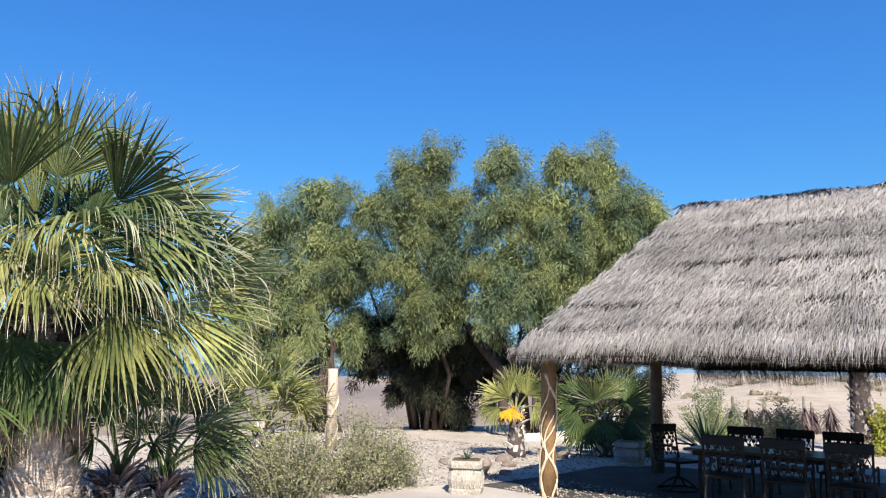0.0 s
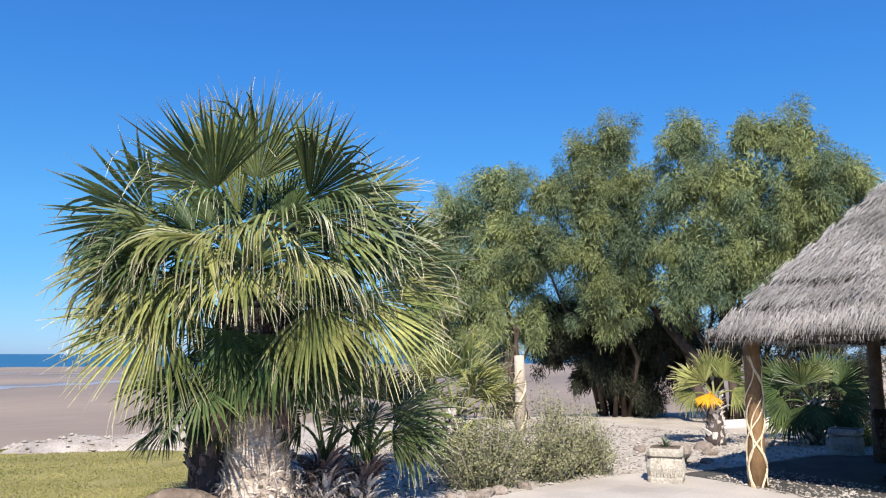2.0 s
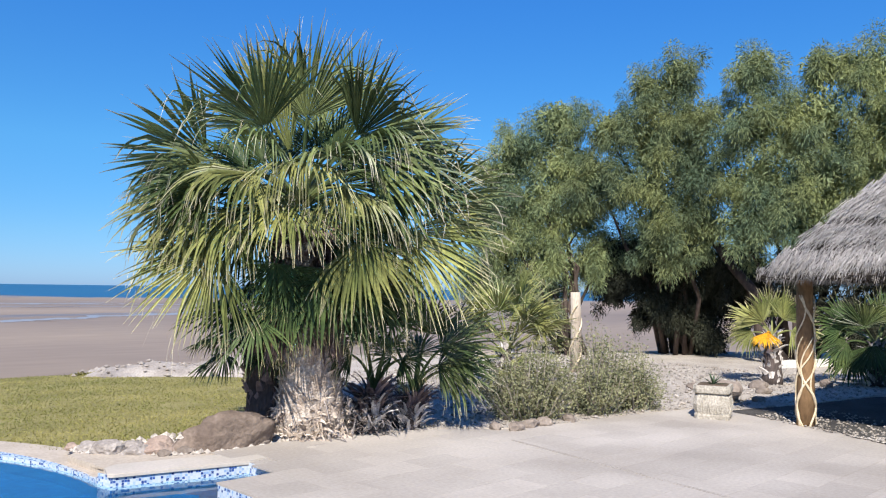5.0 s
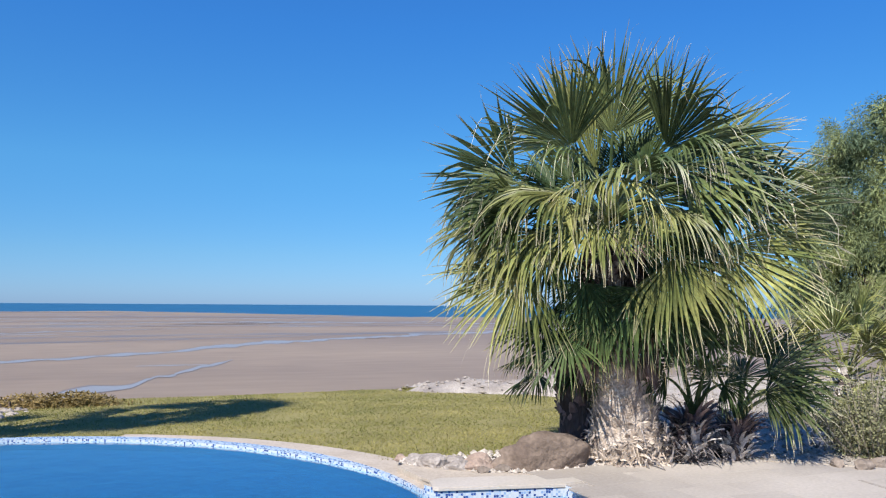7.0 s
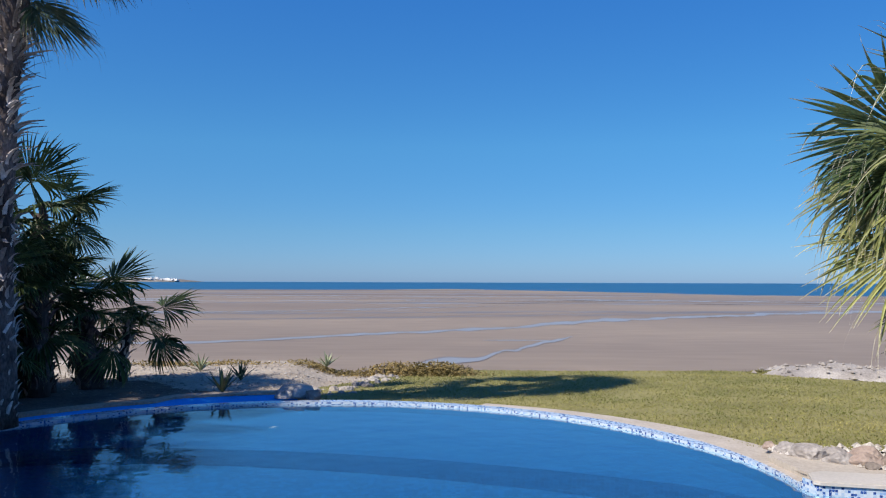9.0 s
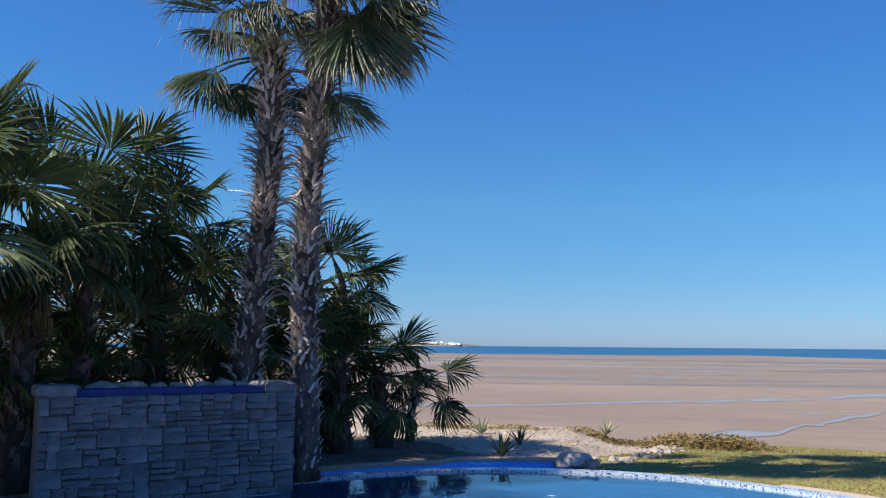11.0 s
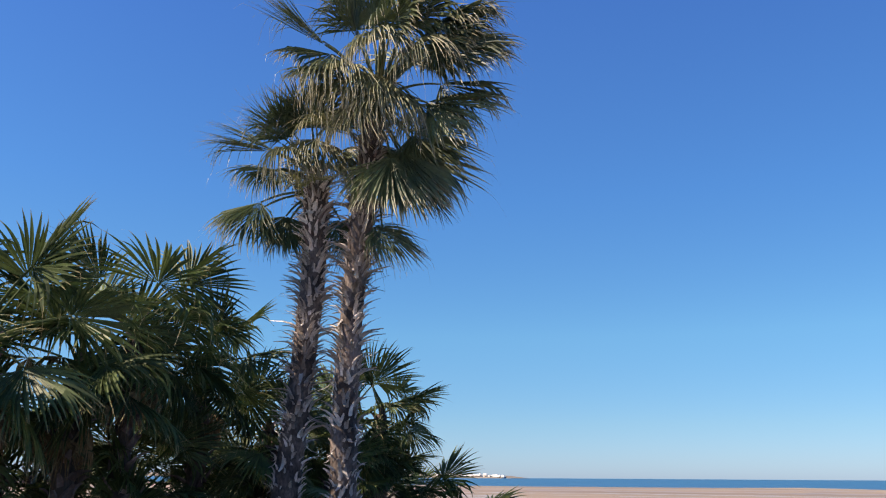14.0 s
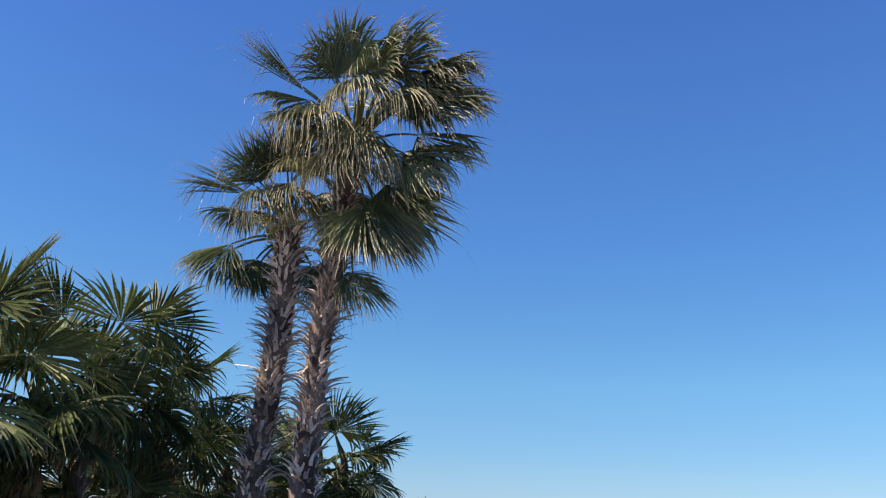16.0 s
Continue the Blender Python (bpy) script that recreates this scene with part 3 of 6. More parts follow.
while count < 52000:
    x, y = rg.uniform(-2.6, 9.4), 8.4 + 10.6 * rg.random() ** 1.25
    if not inside(x, y, LAWN):
        continue
    if noise.noise(Vector((x * 0.8, y * 0.8, 7))) < -0.38 and rg.random() < 0.7:
        continue
    count += 1
    h, w, a = rg.uniform(0.012, 0.032), rg.uniform(0.006, 0.011), rg.random() * 6.28
    ca, sa, ln = math.cos(a), math.sin(a), rg.uniform(-0.03, 0.03)
    z = lawn_z(y) + 0.008
    g.v += [(x - w * ca, y - w * sa, z), (x + w * ca, y + w * sa, z), (x + ln, y + rg.uniform(-0.03, 0.03), z + h)]
    k = len(g.v)
    g.f.append((k - 3, k - 2, k - 1))
g.a, g.uv = [0.0] * len(g.v), [(0, 0)] * len(g.v)
tagged(part("grass", g, M_GRASS), "short dry green grass blades on the lawn", "grass", kind="stuff")

# ---- gravel garden ----
GARDEN = [(5.4, 7.62), (6.3, 7.38), (7.0, 7.15), (7.6, 6.75), (7.95, 6.38), (9.28, 6.2), (10.6, 6.05), (11.3, 5.85), (12.0, 5.15), (13.2, 4.9), (15.4, 4.5), (16.4, 3.4), (16.8, 0), (16.8, -12), (24, -12), (24.5, 2), (22.6, 8), (21.4, 11.2), (19.0, 13.8), (14, 15.2), (9.4, 14.5), (8.0, 11.5), (6.6, 9.1), (5.5, 8.5)]
g = Geo()
prism(g, GARDEN, -0.2, 0.012)
tagged(part("garden_gravel", g, M_GRAVEL), "pale stony gravel bed between patio and trees", "gravel", kind="structure")
PEB = Geo()
octa_v = [Vector(p) for p in ((1, 0, 0), (0, 1, 0), (-1, 0, 0), (0, -1, 0), (0, 0, 1), (0, 0, -1))]
octa_f = [(0, 1, 4), (1, 2, 4), (2, 3, 4), (3, 0, 4), (1, 0, 5), (2, 1, 5), (3, 2, 5), (0, 3, 5)]


def pebble(geo, x, y, z, r, rnd):
    a = rnd.random() * 6.28
    ca, sa = math.cos(a), math.sin(a)
    sx, sy, sz = r * rnd.uniform(0.8, 1.3), r * rnd.uniform(0.6, 1.0), r * rnd.uniform(0.45, 0.8)
    vs = []
    for p in octa_v:
        px, py = p.x * sx * rnd.uniform(0.75, 1.2), p.y * sy * rnd.uniform(0.75, 1.2)
        vs.append((x + px * ca - py * sa, y + px * sa + py * ca, z + p.z * sz + sz * 0.3))
    geo.add(vs, octa_f)


rp = random.Random(21)
count = 0
while count < 6500:
    x, y = 5.4 + 12.5 * rp.random() ** 1.3, rp.uniform(3.5, 13)
    if not inside(x, y, GARDEN):
        continue
    pebble(PEB, x, y, 0.02, 0.012 + 0.035 * rp.random() ** 2.5, rp)
    count += 1
tagged(part("pebbles", PEB, M_PEBBLE), "loose pale and grey pebbles strewn over the gravel", "pebbles", kind="stuff")

# stony bank beyond the lawn, towards the beach
g = Geo()
vs, fs = [], []
NU, NV = 40, 10
for j in range(NV + 1):
    for i in range(NU + 1):
        u, v = i / NU, j / NV
        x = 6.4 + 7.0 * u + 1.6 * v * (1 - u)
        y = 18.0 - 3.4 * u + 2.2 * v - 0.9 * math.sin(u * 3.1) * (1 - v)
        h = math.sin(v * math.pi) ** 0.8 * (0.18 + 0.22 * smooth01(0, 0.5, u)) * (1 + 0.5 * noise.noise(Vector((x, y, 1))))
        vs.append((x, y, lawn_z(min(y, 18)) - 0.08 + h * smooth01(0, 0.08, u) + 0.05 * noise.noise(Vector((x * 3, y * 3, 1)))))
for j in range(NV):
    for i in range(NU):
        k = j * (NU + 1) + i
        fs.append((k, k + 1, k + NU + 2, k + NU + 1))
g.add(vs, fs)
for _ in range(420):
    k = rp.randrange(len(vs))
    x, y, z = vs[k]
    pebble(g, x + rp.uniform(-.15, .15), y + rp.uniform(-.15, .15), z, 0.03 + 0.07 * rp.random() ** 3, rp)
tagged(part("stony_bank", g, M_BANK), "low bank of pale rubble and sand beside the lawn", "bank", kind="structure")

# ---- patio ----
XE = 3.76
g = Geo()
PATIO = [(-12, -14), (17.2, -14), (17.2, 3.4), (15.6, 5.0), (12.2, 5.6), (11.4, 6.2), (9.3, 6.6), (8.1, 6.8), (7.2, 7.5), (6.3, 7.7), (4.47, 7.7), (4.47, 6.24), (XE + 0.01, 6.24), (XE + 0.01, 1.99), (-7.4, 1.99), (-7.4, 4), (-12, 4)]
prism(g, PATIO, -0.3, -0.012)
patio = tagged(part("patio", g, M_GROUT), "sunlit pale travertine patio beside the pool", "patio", kind="structure")

# low ledge and pavement between pool, lawn and palm
g = Geo()
for z0, z1, k in ((-0.042, -0.034, 0.01), (-0.034, -0.008, 0.0), (-0.008, 0.0, 0.012)):
    prism(g, [(3.185 + k, 7.235 + k), (3.23 + k, 7.195 + k), (4.474, 6.885 + k), (5.38, 7.02 + k), (5.43 - k, 7.14), (3.42, 7.60 - k), (3.28 + k, 7.54 - k)], z0, z1)
tagged(part("pool_ledge", g, M_COPING), "cream stone ledge over the mosaic corner of the pool", "ledge", kind="structure")
g = Geo()
ring = []
for k in range(33):
    a = radians(-2 + 66 * k / 32)
    w = 0.20 + 0.42 * (1 - k / 32) ** 1.2 + 0.22 * smooth01(8, 0, k)
    ring.append((PC[0] + (PR + 0.20) * math.cos(a), PC[1] + (PR + 0.20) * math.sin(a), PC[0] + (PR + 0.20 + w) * math.cos(a), PC[1] + (PR + 0.20 + w) * math.sin(a)))
prism(g, [(q[2], q[3]) for q in ring] + [(q[0], q[1]) for q in reversed(ring)], -0.35, -0.085)
prism(g, [(3.3, 7.57), (5.4, 7.05), (6.2, 7.3), (5.5, 8.0), (4.5, 8.3), (3.75, 8.9), (3.25, 8.4)], -0.3, -0.02)
tagged(part("pool_pavement", g, M_PAVE), "tan concrete strip between pool rim and lawn", "pavement", kind="structure")

# ---- pool ----
WALL_A, WALL_B = Vector((-5.42, 9.64, 0)), Vector((-7.24, 7.28, 0))
arc = []
for k in range(61):
    a = radians(-4 + 157 * k / 60)
    r = PR + 0.18 * smooth01(14, 0, k)
    arc.append((PC[0] + r * math.cos(a), PC[1] + r * math.sin(a)))
OUT = arc + [(-5.36, 9.52), (-7.24, 7.02), (-7.35, 2.0), (XE, 2.0), (XE, 6.25), (4.45, 6.25), (4.46, 6.90), (3.215, 7.225)]
pool = thing("swimming_pool", "curved infinity pool lined with blue mosaic tiles", "pool", kind="structure")
g = Geo()
n = len(OUT)
run = 0.0
for i in range(n):
    (x0, y0), (x1, y1) = OUT[i], OUT[(i + 1) % n]
    d = math.hypot(x1 - x0, y1 - y0)
    g.add([(x0, y0, -1.5), (x1, y1, -1.5), (x1, y1, -0.24), (x0, y0, -0.24)], [(3, 2, 1, 0)], None, [(run, -1.5), (run + d, -1.5), (run + d, -0.24), (run, -0.24)])
    run += d
part("basin_wall", g, M_POOL, pool)
g = Geo()
g.add([(x, y, -1.5) for x, y in OUT], [tuple(range(n))])
part("basin_floor", g, M_POOL, pool)
# shallow shelf along the far rim, with a tiled riser down to the floor
SHELF = [(-5.3, 9.45), (-4.4, 9.7), (-3.2, 9.75), (-2.0, 9.65), (-1.2, 9.5), (0.1, 9.15), (1.3, 8.7), (2.3, 8.2), (3.1, 7.55)]
g = Geo()
prof = arc + SHELF
g.add([(x, y, -0.72) for x, y in prof], [tuple(range(len(prof)))])
part("shelf", g, M_POOL, pool, "shallow mosaic shelf under water")
g = Geo()
run = 0.0
for (x0, y0), (x1, y1) in zip(SHELF, SHELF[1:]):
    d = math.hypot(x1 - x0, y1 - y0)
    g.add([(x0, y0, -1.5), (x1, y1, -1.5), (x1, y1, -0.72), (x0, y0, -0.72)], [(0, 1, 2, 3)], None, [(run, -1.5), (run + d, -1.5), (run + d, -0.72), (run, -0.72)])
    run += d
part("shelf_riser", g, M_POOLFACE, pool, "darker tiled riser")
# band of mixed mosaic at the water line
g = Geo()
run = 0.0
for i in range(n):
    (x0, y0), (x1, y1) = OUT[i], OUT[(i + 1) % n]
    d = math.hypot(x1 - x0, y1 - y0)
    top = -0.09 if i < 62 else -0.013
    if i == 61:
        continue
    g.add([(x0, y0, -0.24), (x1, y1, -0.24), (x1, y1, top), (x0, y0, top)], [(3, 2, 1, 0)], None, [(run, 0), (run + d, 0), (run + d, top + 0.24), (run, top + 0.24)])
    run += d
part("waterline_tiles", g, M_RIM, pool, "white and blue mosaic band")
g = Geo()
for k in range(60):
    a0, a1 = radians(-4 + 157 * k / 60), radians(-4 + 157 * (k + 1) / 60)
    r0, r1 = (PR + 0.18 * smooth01(14, 0, q) for q in (k, k + 1))
    for (i0, z0), (i1, z1) in (((0, -0.09), (0.20, -0.085)), ((0.20, -0.085), (0.22, -0.4))):
        pts = [(PC[0] + (r + i) * math.cos(a), PC[1] + (r + i) * math.sin(a), z) for r, a, i, z in ((r0, a0, i0, z0), (r1, a1, i0, z0), (r1, a1, i1, z1), (r0, a0, i1, z1))]
        g.add(pts, [(0, 3, 2, 1)], None, [(k * 0.21, i0 - z0), (k * 0.21 + 0.21, i0 - z0), (k * 0.21 + 0.21, i1 - z1), (k * 0.21, i1 - z1)])
part("overflow_rim", g, M_RIM, pool, "white and blue mosaic overflow edge")
g = Geo()
g.add([(x, y, -0.125) for x, y in OUT], [tuple(range(n))])
water = part("pool_water", g, M_WATER, label="calm clear blue pool water")
tagged(water, category="water", kind="structure")
water.visible_shadow = False

# catch basin outside the rim
trough = thing("catch_basin", "blue painted overflow basin with tan coping behind the pool rim", "basin", kind="structure")
g, gc, gf = Geo(), Geo(), Geo()
NB = 48


def ring_pt(a, rr, z):
    return (PC[0] + rr * math.cos(a), PC[1] + rr * math.sin(a), z)


for k in range(NB):
    (a0, r0), (a1, r1) = ((radians(98 + 56 * q / NB), PR + 0.86 - 0.34 * smooth01(16, 21, q) - 0.12 * smooth01(24, 44, q)) for q in (k, k + 1))
    g.add([ring_pt(a0, r0 - 0.26, -0.46), ring_pt(a1, r1 - 0.26, -0.46), ring_pt(a1, r1, -0.075), ring_pt(a0, r0, -0.075)], [(0, 1, 2, 3)])
    i0, i1, o0, o1 = r0 - 0.02, r1 - 0.02, r0 + 0.2, r1 + 0.2
    gc.add([ring_pt(a0, i0, -0.045), ring_pt(a1, i1, -0.045), ring_pt(a1, o1, -0.04), ring_pt(a0, o0, -0.04), ring_pt(a0, i0, -0.08), ring_pt(a1, i1, -0.08), ring_pt(a1, o1 + 0.35, -0.16), ring_pt(a0, o0 + 0.35, -0.16)],
           [(0, 1, 2, 3), (4, 5, 1, 0), (3, 2, 6, 7)])
    gf.add([ring_pt(a0, PR + 0.2, -0.45), ring_pt(a1, PR + 0.2, -0.45), ring_pt(a1, r1, -0.45), ring_pt(a0, r0, -0.45)], [(0, 1, 2, 3)])
part("wall", g, M_BLUEPAINT, trough, "bright blue inner wall", smooth=True)
part("coping", gc, M_TANCOPE, trough, "tan plaster coping")
part("floor", gf, M_BLUEPAINT, trough)

# a pale leaf afloat, and the joint across the patio
g = Geo()
g.blade(Vector((0, 0, 0.004)), Vector((1, 0.2, 0)), Vector((0, 0, 1)), 0.08, 0.03, 0.0, 3)
g.blade(Vector((0, 0, 0.004)), Vector((-1, 0.1, 0.02)), Vector((0, 0, 1)), 0.04, 0.025, 0.0, 3)
tagged(part("floating_leaf", g, M_HOUSE, at=pose(-2.2, 10.4, -0.121, 0, 0, 20)), "bleached leaf floating on the pool water", "leaf")
g = Geo()
prism(g, [(6.70, 2.85), (6.75, 2.85), (7.37, 5.92), (7.32, 5.92)], -0.008, 0.004)
tagged(part("expansion_joint", g, M_GROUT), "darker mortar joint running across the patio", "joint", kind="structure")


# ---- palms ----
def fan_blade(g, rnd, hub, d, N, R, n, spread, droop, split=0.5, w=1.0, wind=(0, 0, 0), threads=0.5):
    """A pleated fan round hub: joined out to split, then narrow fingers that sink under their weight and fray into threads."""
    d = d.normalized()
    N = (N - d * N.dot(d)).normalized()
    X = d.cross(N)
    wind = Vector(wind)
    da = radians(spread) / n
    for i in range(n):
        a = radians(-spread) + 2 * radians(spread) * (i + 0.5) / n + rnd.uniform(-0.02, 0.02)
        ln = R * (0.64 + 0.36 * math.cos(a * 0.66)) * rnd.uniform(0.84, 1.07)
        way = (d * math.cos(a) + X * math.sin(a) + N * (0.20 - 0.36 * abs(math.sin(a)) ** 1.5 + rnd.uniform(-0.05, 0.05))).normalized()
        weight = droop * rnd.uniform(0.45, 1.55)
        limp = rnd.random() < 0.16 + 0.3 * droop
        stray = Vector((rnd.gauss(0, 1), rnd.gauss(0, 1), rnd.gauss(0, 1))) * 0.07
        q, last = hub + way * (0.03 * ln), 0.03
        vs, al = [], []
        for fr in (0.03, split * 0.6, split, split + 0.14, 0.5 + split * 0.5, 0.88, 1.0):
            step = fr - last
            sink = weight * step * (0.18 if fr <= split else 2.3)
            if limp and fr > split + 0.1:
                sink += step * 4.0
            way = (way + Vector((0, 0, -sink)) + (wind + stray) * (step * (0.4 if fr <= split else 1.6))).normalized()
            q = q + way * (step * ln)
            last = fr
            half = math.tan(da) * ln * (min(fr, split) * 1.05 if fr <= split else split * (1 - (fr - split) / (1 - split)) ** 0.85 * w)
            half = max(half, 0.0016)
            side = N.cross(way)
            side = side.normalized() if side.length > 0.05 else X
            fold = side.cross(way) * (half * 0.85)
            vs += [tuple(q - side * half), tuple(q + fold), tuple(q + side * half)]
            al += [fr] * 3
        g.add(vs, [(3 * k + j, 3 * k + j + 1, 3 * k + j + 4, 3 * k + j + 3) for k in range(6) for j in (0, 1)], al)
        if rnd.random() < threads:
            at = Vector(vs[-2]) if rnd.random() < 0.6 else Vector(vs[3 * rnd.choice((3, 4, 5)) + 1])
            g.blade(at, way + Vector((rnd.uniform(-0.5, 0.5), rnd.uniform(-0.5, 0.5), rnd.uniform(-0.6, 0.3))), Vector((0, 0, 1)), R * rnd.uniform(0.08, 0.24), 0.005, rnd.uniform(0.1, 0.7), 3)
            g.a[-7:] = [1.0] * 7


def frond(name, pitch, droop, seed, material, n=46, lp=0.9, R=0.95, spread=112, bend=22, w=1.0, split=0.5, threads=0.35, wind=(0, 0, 0)):
    """One fan leaf growing out along +y: a stalk and its blade."""
    rnd = random.Random(seed)
    g = Geo()
    pts, p, th = [], Vector((0, 0, 0)), radians(pitch)
    for k in range(6):
        pts.append(p.copy())
        p = p + Vector((0, math.cos(th), math.sin(th))) * lp / 5 * (0 if k == 5 else 1)
        th -= radians(bend) / 6
    g.tube(pts, [0.035, 0.026, 0.02, 0.017, 0.015, 0.012], 5)
    d = Vector((0, math.cos(th), math.sin(th)))
    fan_blade(g, rnd, p, d, Vector((1, 0, 0)).cross(d), R, n, spread, droop, split, w, wind, threads)
    return g.data(name, material)


PITCHES = (82, 62, 42, 22, 2, -20, -45)
DEEP = {(p, s): frond("frond", p, 0.2 + 0.005 * (82 - p), 300 + s * 10 + p, M_FRONDDARK, 40, R=1.05, spread=98, split=0.56, w=1.2) for p in PITCHES for s in (0, 1, 2)}
DRY = {(p, s): frond("dry_frond", p, 0.9, 500 + s * 10 + p, M_FRONDDRY, 18, spread=70, bend=40, w=0.7) for p in (-20, -45, -65) for s in (0, 1)}


def leaf(parent, meshes, c, az, pitch, s, roll=0.0, which=0):
    """One leaf at compass angle az (0 is +y, turning left) and the given rise."""
    key = min({k[0] for k in meshes}, key=lambda k: abs(k - pitch))
    me = meshes[(key, which)]
    rot = Euler((radians(pitch - key) * 0.8, radians(roll), 0)).to_matrix().to_4x4()
    part(me.name.split(".")[0], me, None, parent, at=Matrix.Translation(c) @ Matrix.Rotation(radians(az), 4, "Z") @ rot @ Matrix.Scale(s, 4))


def crown(parent, meshes, c, n, size, seed, top=84, low=-40, power=1.0, skip=None, tilt=6):
    """Leaves set round the growing point c, young ones upright in the middle, old ones hanging."""
    rnd = random.Random(seed)
    for i in range(n):
        t = ((i + 0.5) / n) ** power
        pitch = top + (low - top) * t + rnd.uniform(-8, 8)
        az = i * 137.5 + rnd.uniform(-14, 14) + seed * 31
        s = size * rnd.uniform(0.85, 1.12)
        roll, wh = rnd.uniform(-tilt, tilt) * 2, rnd.randrange(2)
        if skip and skip(az % 360, pitch):
            continue
        leaf(parent, meshes, Vector(c) + Vector((0, 0, -0.25 * size * t)), az, pitch, s, roll, wh)


def boot_mesh(w, l, thick, hook, material, seed):
    """The woody stub of an old leaf: out along +y, up along +z."""
    rnd = random.Random(seed)
    g = Geo()
    vs = []
    sk = rnd.uniform(-0.2, 0.2)
    for t, ww, o in ((0, 1.0, 0.0), (0.4, 0.85, 0.18 * hook), (0.75, 0.6, 0.5 * hook), (1.0, 0.30, hook)):
        for a, b in ((-1, -0.3), (1, -0.3), (0.7, 1), (-0.7, 1)):
            vs.append((w * 0.5 * ww * a + sk * l * t, l * o + thick * (1 - 0.5 * t) * b, l * t))
    g.add(vs, [(i * 4 + k, i * 4 + (k + 1) % 4, i * 4 + 4 + (k + 1) % 4, i * 4 + 4 + k) for i in range(3) for k in range(4)] + [(12, 13, 14, 15)])
    return g.data("leaf_base", material)


def stem(parent, path, radii, n_boots, w, l, thick, hooks, mat_core, mats, seed, single=False, extra=0, high=1.0):
    """Fibrous palm stem along path with spiralling leaf stubs; hooks and mats run from foot to crown."""
    rnd = random.Random(seed)
    path = [Vector(p) for p in path]
    g = Geo()
    fine, fr = [], []
    for i in range(len(path) - 1):
        for k in range(4):
            t = k / 4
            fine.append(path[i].lerp(path[i + 1], t))
            fr.append((radii[i] * (1 - t) + radii[i + 1] * t) * rnd.uniform(0.93, 1.05))
    fine.append(path[-1])
    fr.append(radii[-1])
    g.tube(fine, fr, 14)
    part("trunk", g, mat_core, parent, smooth=True)
    kinds = [[boot_mesh(w, l, thick, h * f, m, seed + 7 * j + k) for k, f in enumerate((0.5, 0.8, 1.1))] for j, (h, m) in enumerate(zip(hooks, mats))]
    m = len(fine) - 1
    joined = Geo()
    for i in range(n_boots + extra):
        t = (i + rnd.random()) / n_boots if i < n_boots else rnd.random() ** high
        k = min(m - 1, int(t * m))
        c = fine[k].lerp(fine[k + 1], t * m - k)
        a = i * 2.39996 + rnd.uniform(-0.3, 0.3)
        out = Vector((-math.sin(a), math.cos(a), 0))
        at = Matrix.Translation(c + out * (fr[k] * 0.86)) @ Matrix.Rotation(a, 4, "Z") @ Matrix.Rotation(max(-0.6, min(0.6, rnd.gauss(0, 0.35))) + (math.pi if rnd.random() < 0.07 else 0), 4, "Y") @ Matrix.Rotation(-rnd.uniform(-0.25, 0.45), 4, "X") @ Matrix.Scale(rnd.uniform(0.6, 1.2), 4)
        level = min(len(kinds) - 1, max(0, int((t + rnd.uniform(-0.08, 0.08)) * len(kinds))))
        me = kinds[level][rnd.randrange(3)]
        if single and i < n_boots:
            part("leaf_base", me, None, parent, at=at)
        else:
            joined.add([tuple(at @ v.co) for v in me.vertices], [tuple(f.vertices) for f in me.polygons])
    if joined.v:
        tagged(part("stub_sheath", joined, mats[len(mats) // 2], parent, "old leaf stubs"), kind="stuff")


# big fan palm between lawn and patio, laid out along the patio's edge, towards the terrace, and up
def set_fans(parent, heart, rows, material, seed, spread=104, n=52, split=0.5, front=(-0.57, -0.82), wind=(0.06, -0.04, 0), more=0.0):
    """Rows, given sideways, to the front and up: where the blade starts from the heart, the way it points; how far it faces the front, its radius and its droop."""
    rnd = random.Random(seed)
    P_FRONT, P_SIDE, P_UP = Vector((*front, 0)), Vector((front[1], -front[0], 0)), Vector((0, 0, 1))

    def in_palm(a, b, c):
        return P_SIDE * a + P_FRONT * b + P_UP * c

    full = list(rows)
    for a, b, c, da, db, dc, face, R, droop in rows:
        # a companion leaf close by, turned a little
        if rnd.random() < more:
            k = [rnd.uniform(-0.16, 0.16) for _ in range(3)]
            full.append((a + k[0], b + k[1] - 0.1, c + k[2], da + k[1] * 2, db + k[2], dc - abs(k[0]) * 2, face - 0.1, R * rnd.uniform(0.85, 1.0), droop))
    for a, b, c, da, db, dc, face, R, droop in full:
        hub, d = heart + in_palm(a, b, c), in_palm(da, db, dc).normalized()
        foot = heart + in_palm(a * 0.08, b * 0.08, min(c * 0.3, 0.1) - 0.12)
        g = Geo()
        mid = foot.lerp(hub, 0.55) + Vector((0, 0, 0.16 * (hub - foot).length)) - d * 0.1
        pts = [foot * (1 - t) ** 2 + mid * (2 * t * (1 - t)) + hub * t * t for t in (0, 0.2, 0.4, 0.6, 0.8, 1.0)]
        g.tube(pts, [0.036, 0.028, 0.022, 0.019, 0.017, 0.013], 5)
        N = P_UP * (1 - face) + P_FRONT * face + P_SIDE * rnd.uniform(-0.2, 0.2)
        fan_blade(g, rnd, hub, d, N, R * rnd.uniform(0.95, 1.05), int(n * rnd.uniform(0.85, 1.1)), spread * rnd.uniform(0.82, 1.08), droop, split + rnd.uniform(-0.08, 0.06), 0.98, wind, 0.45)
        part("frond", g, material, parent)


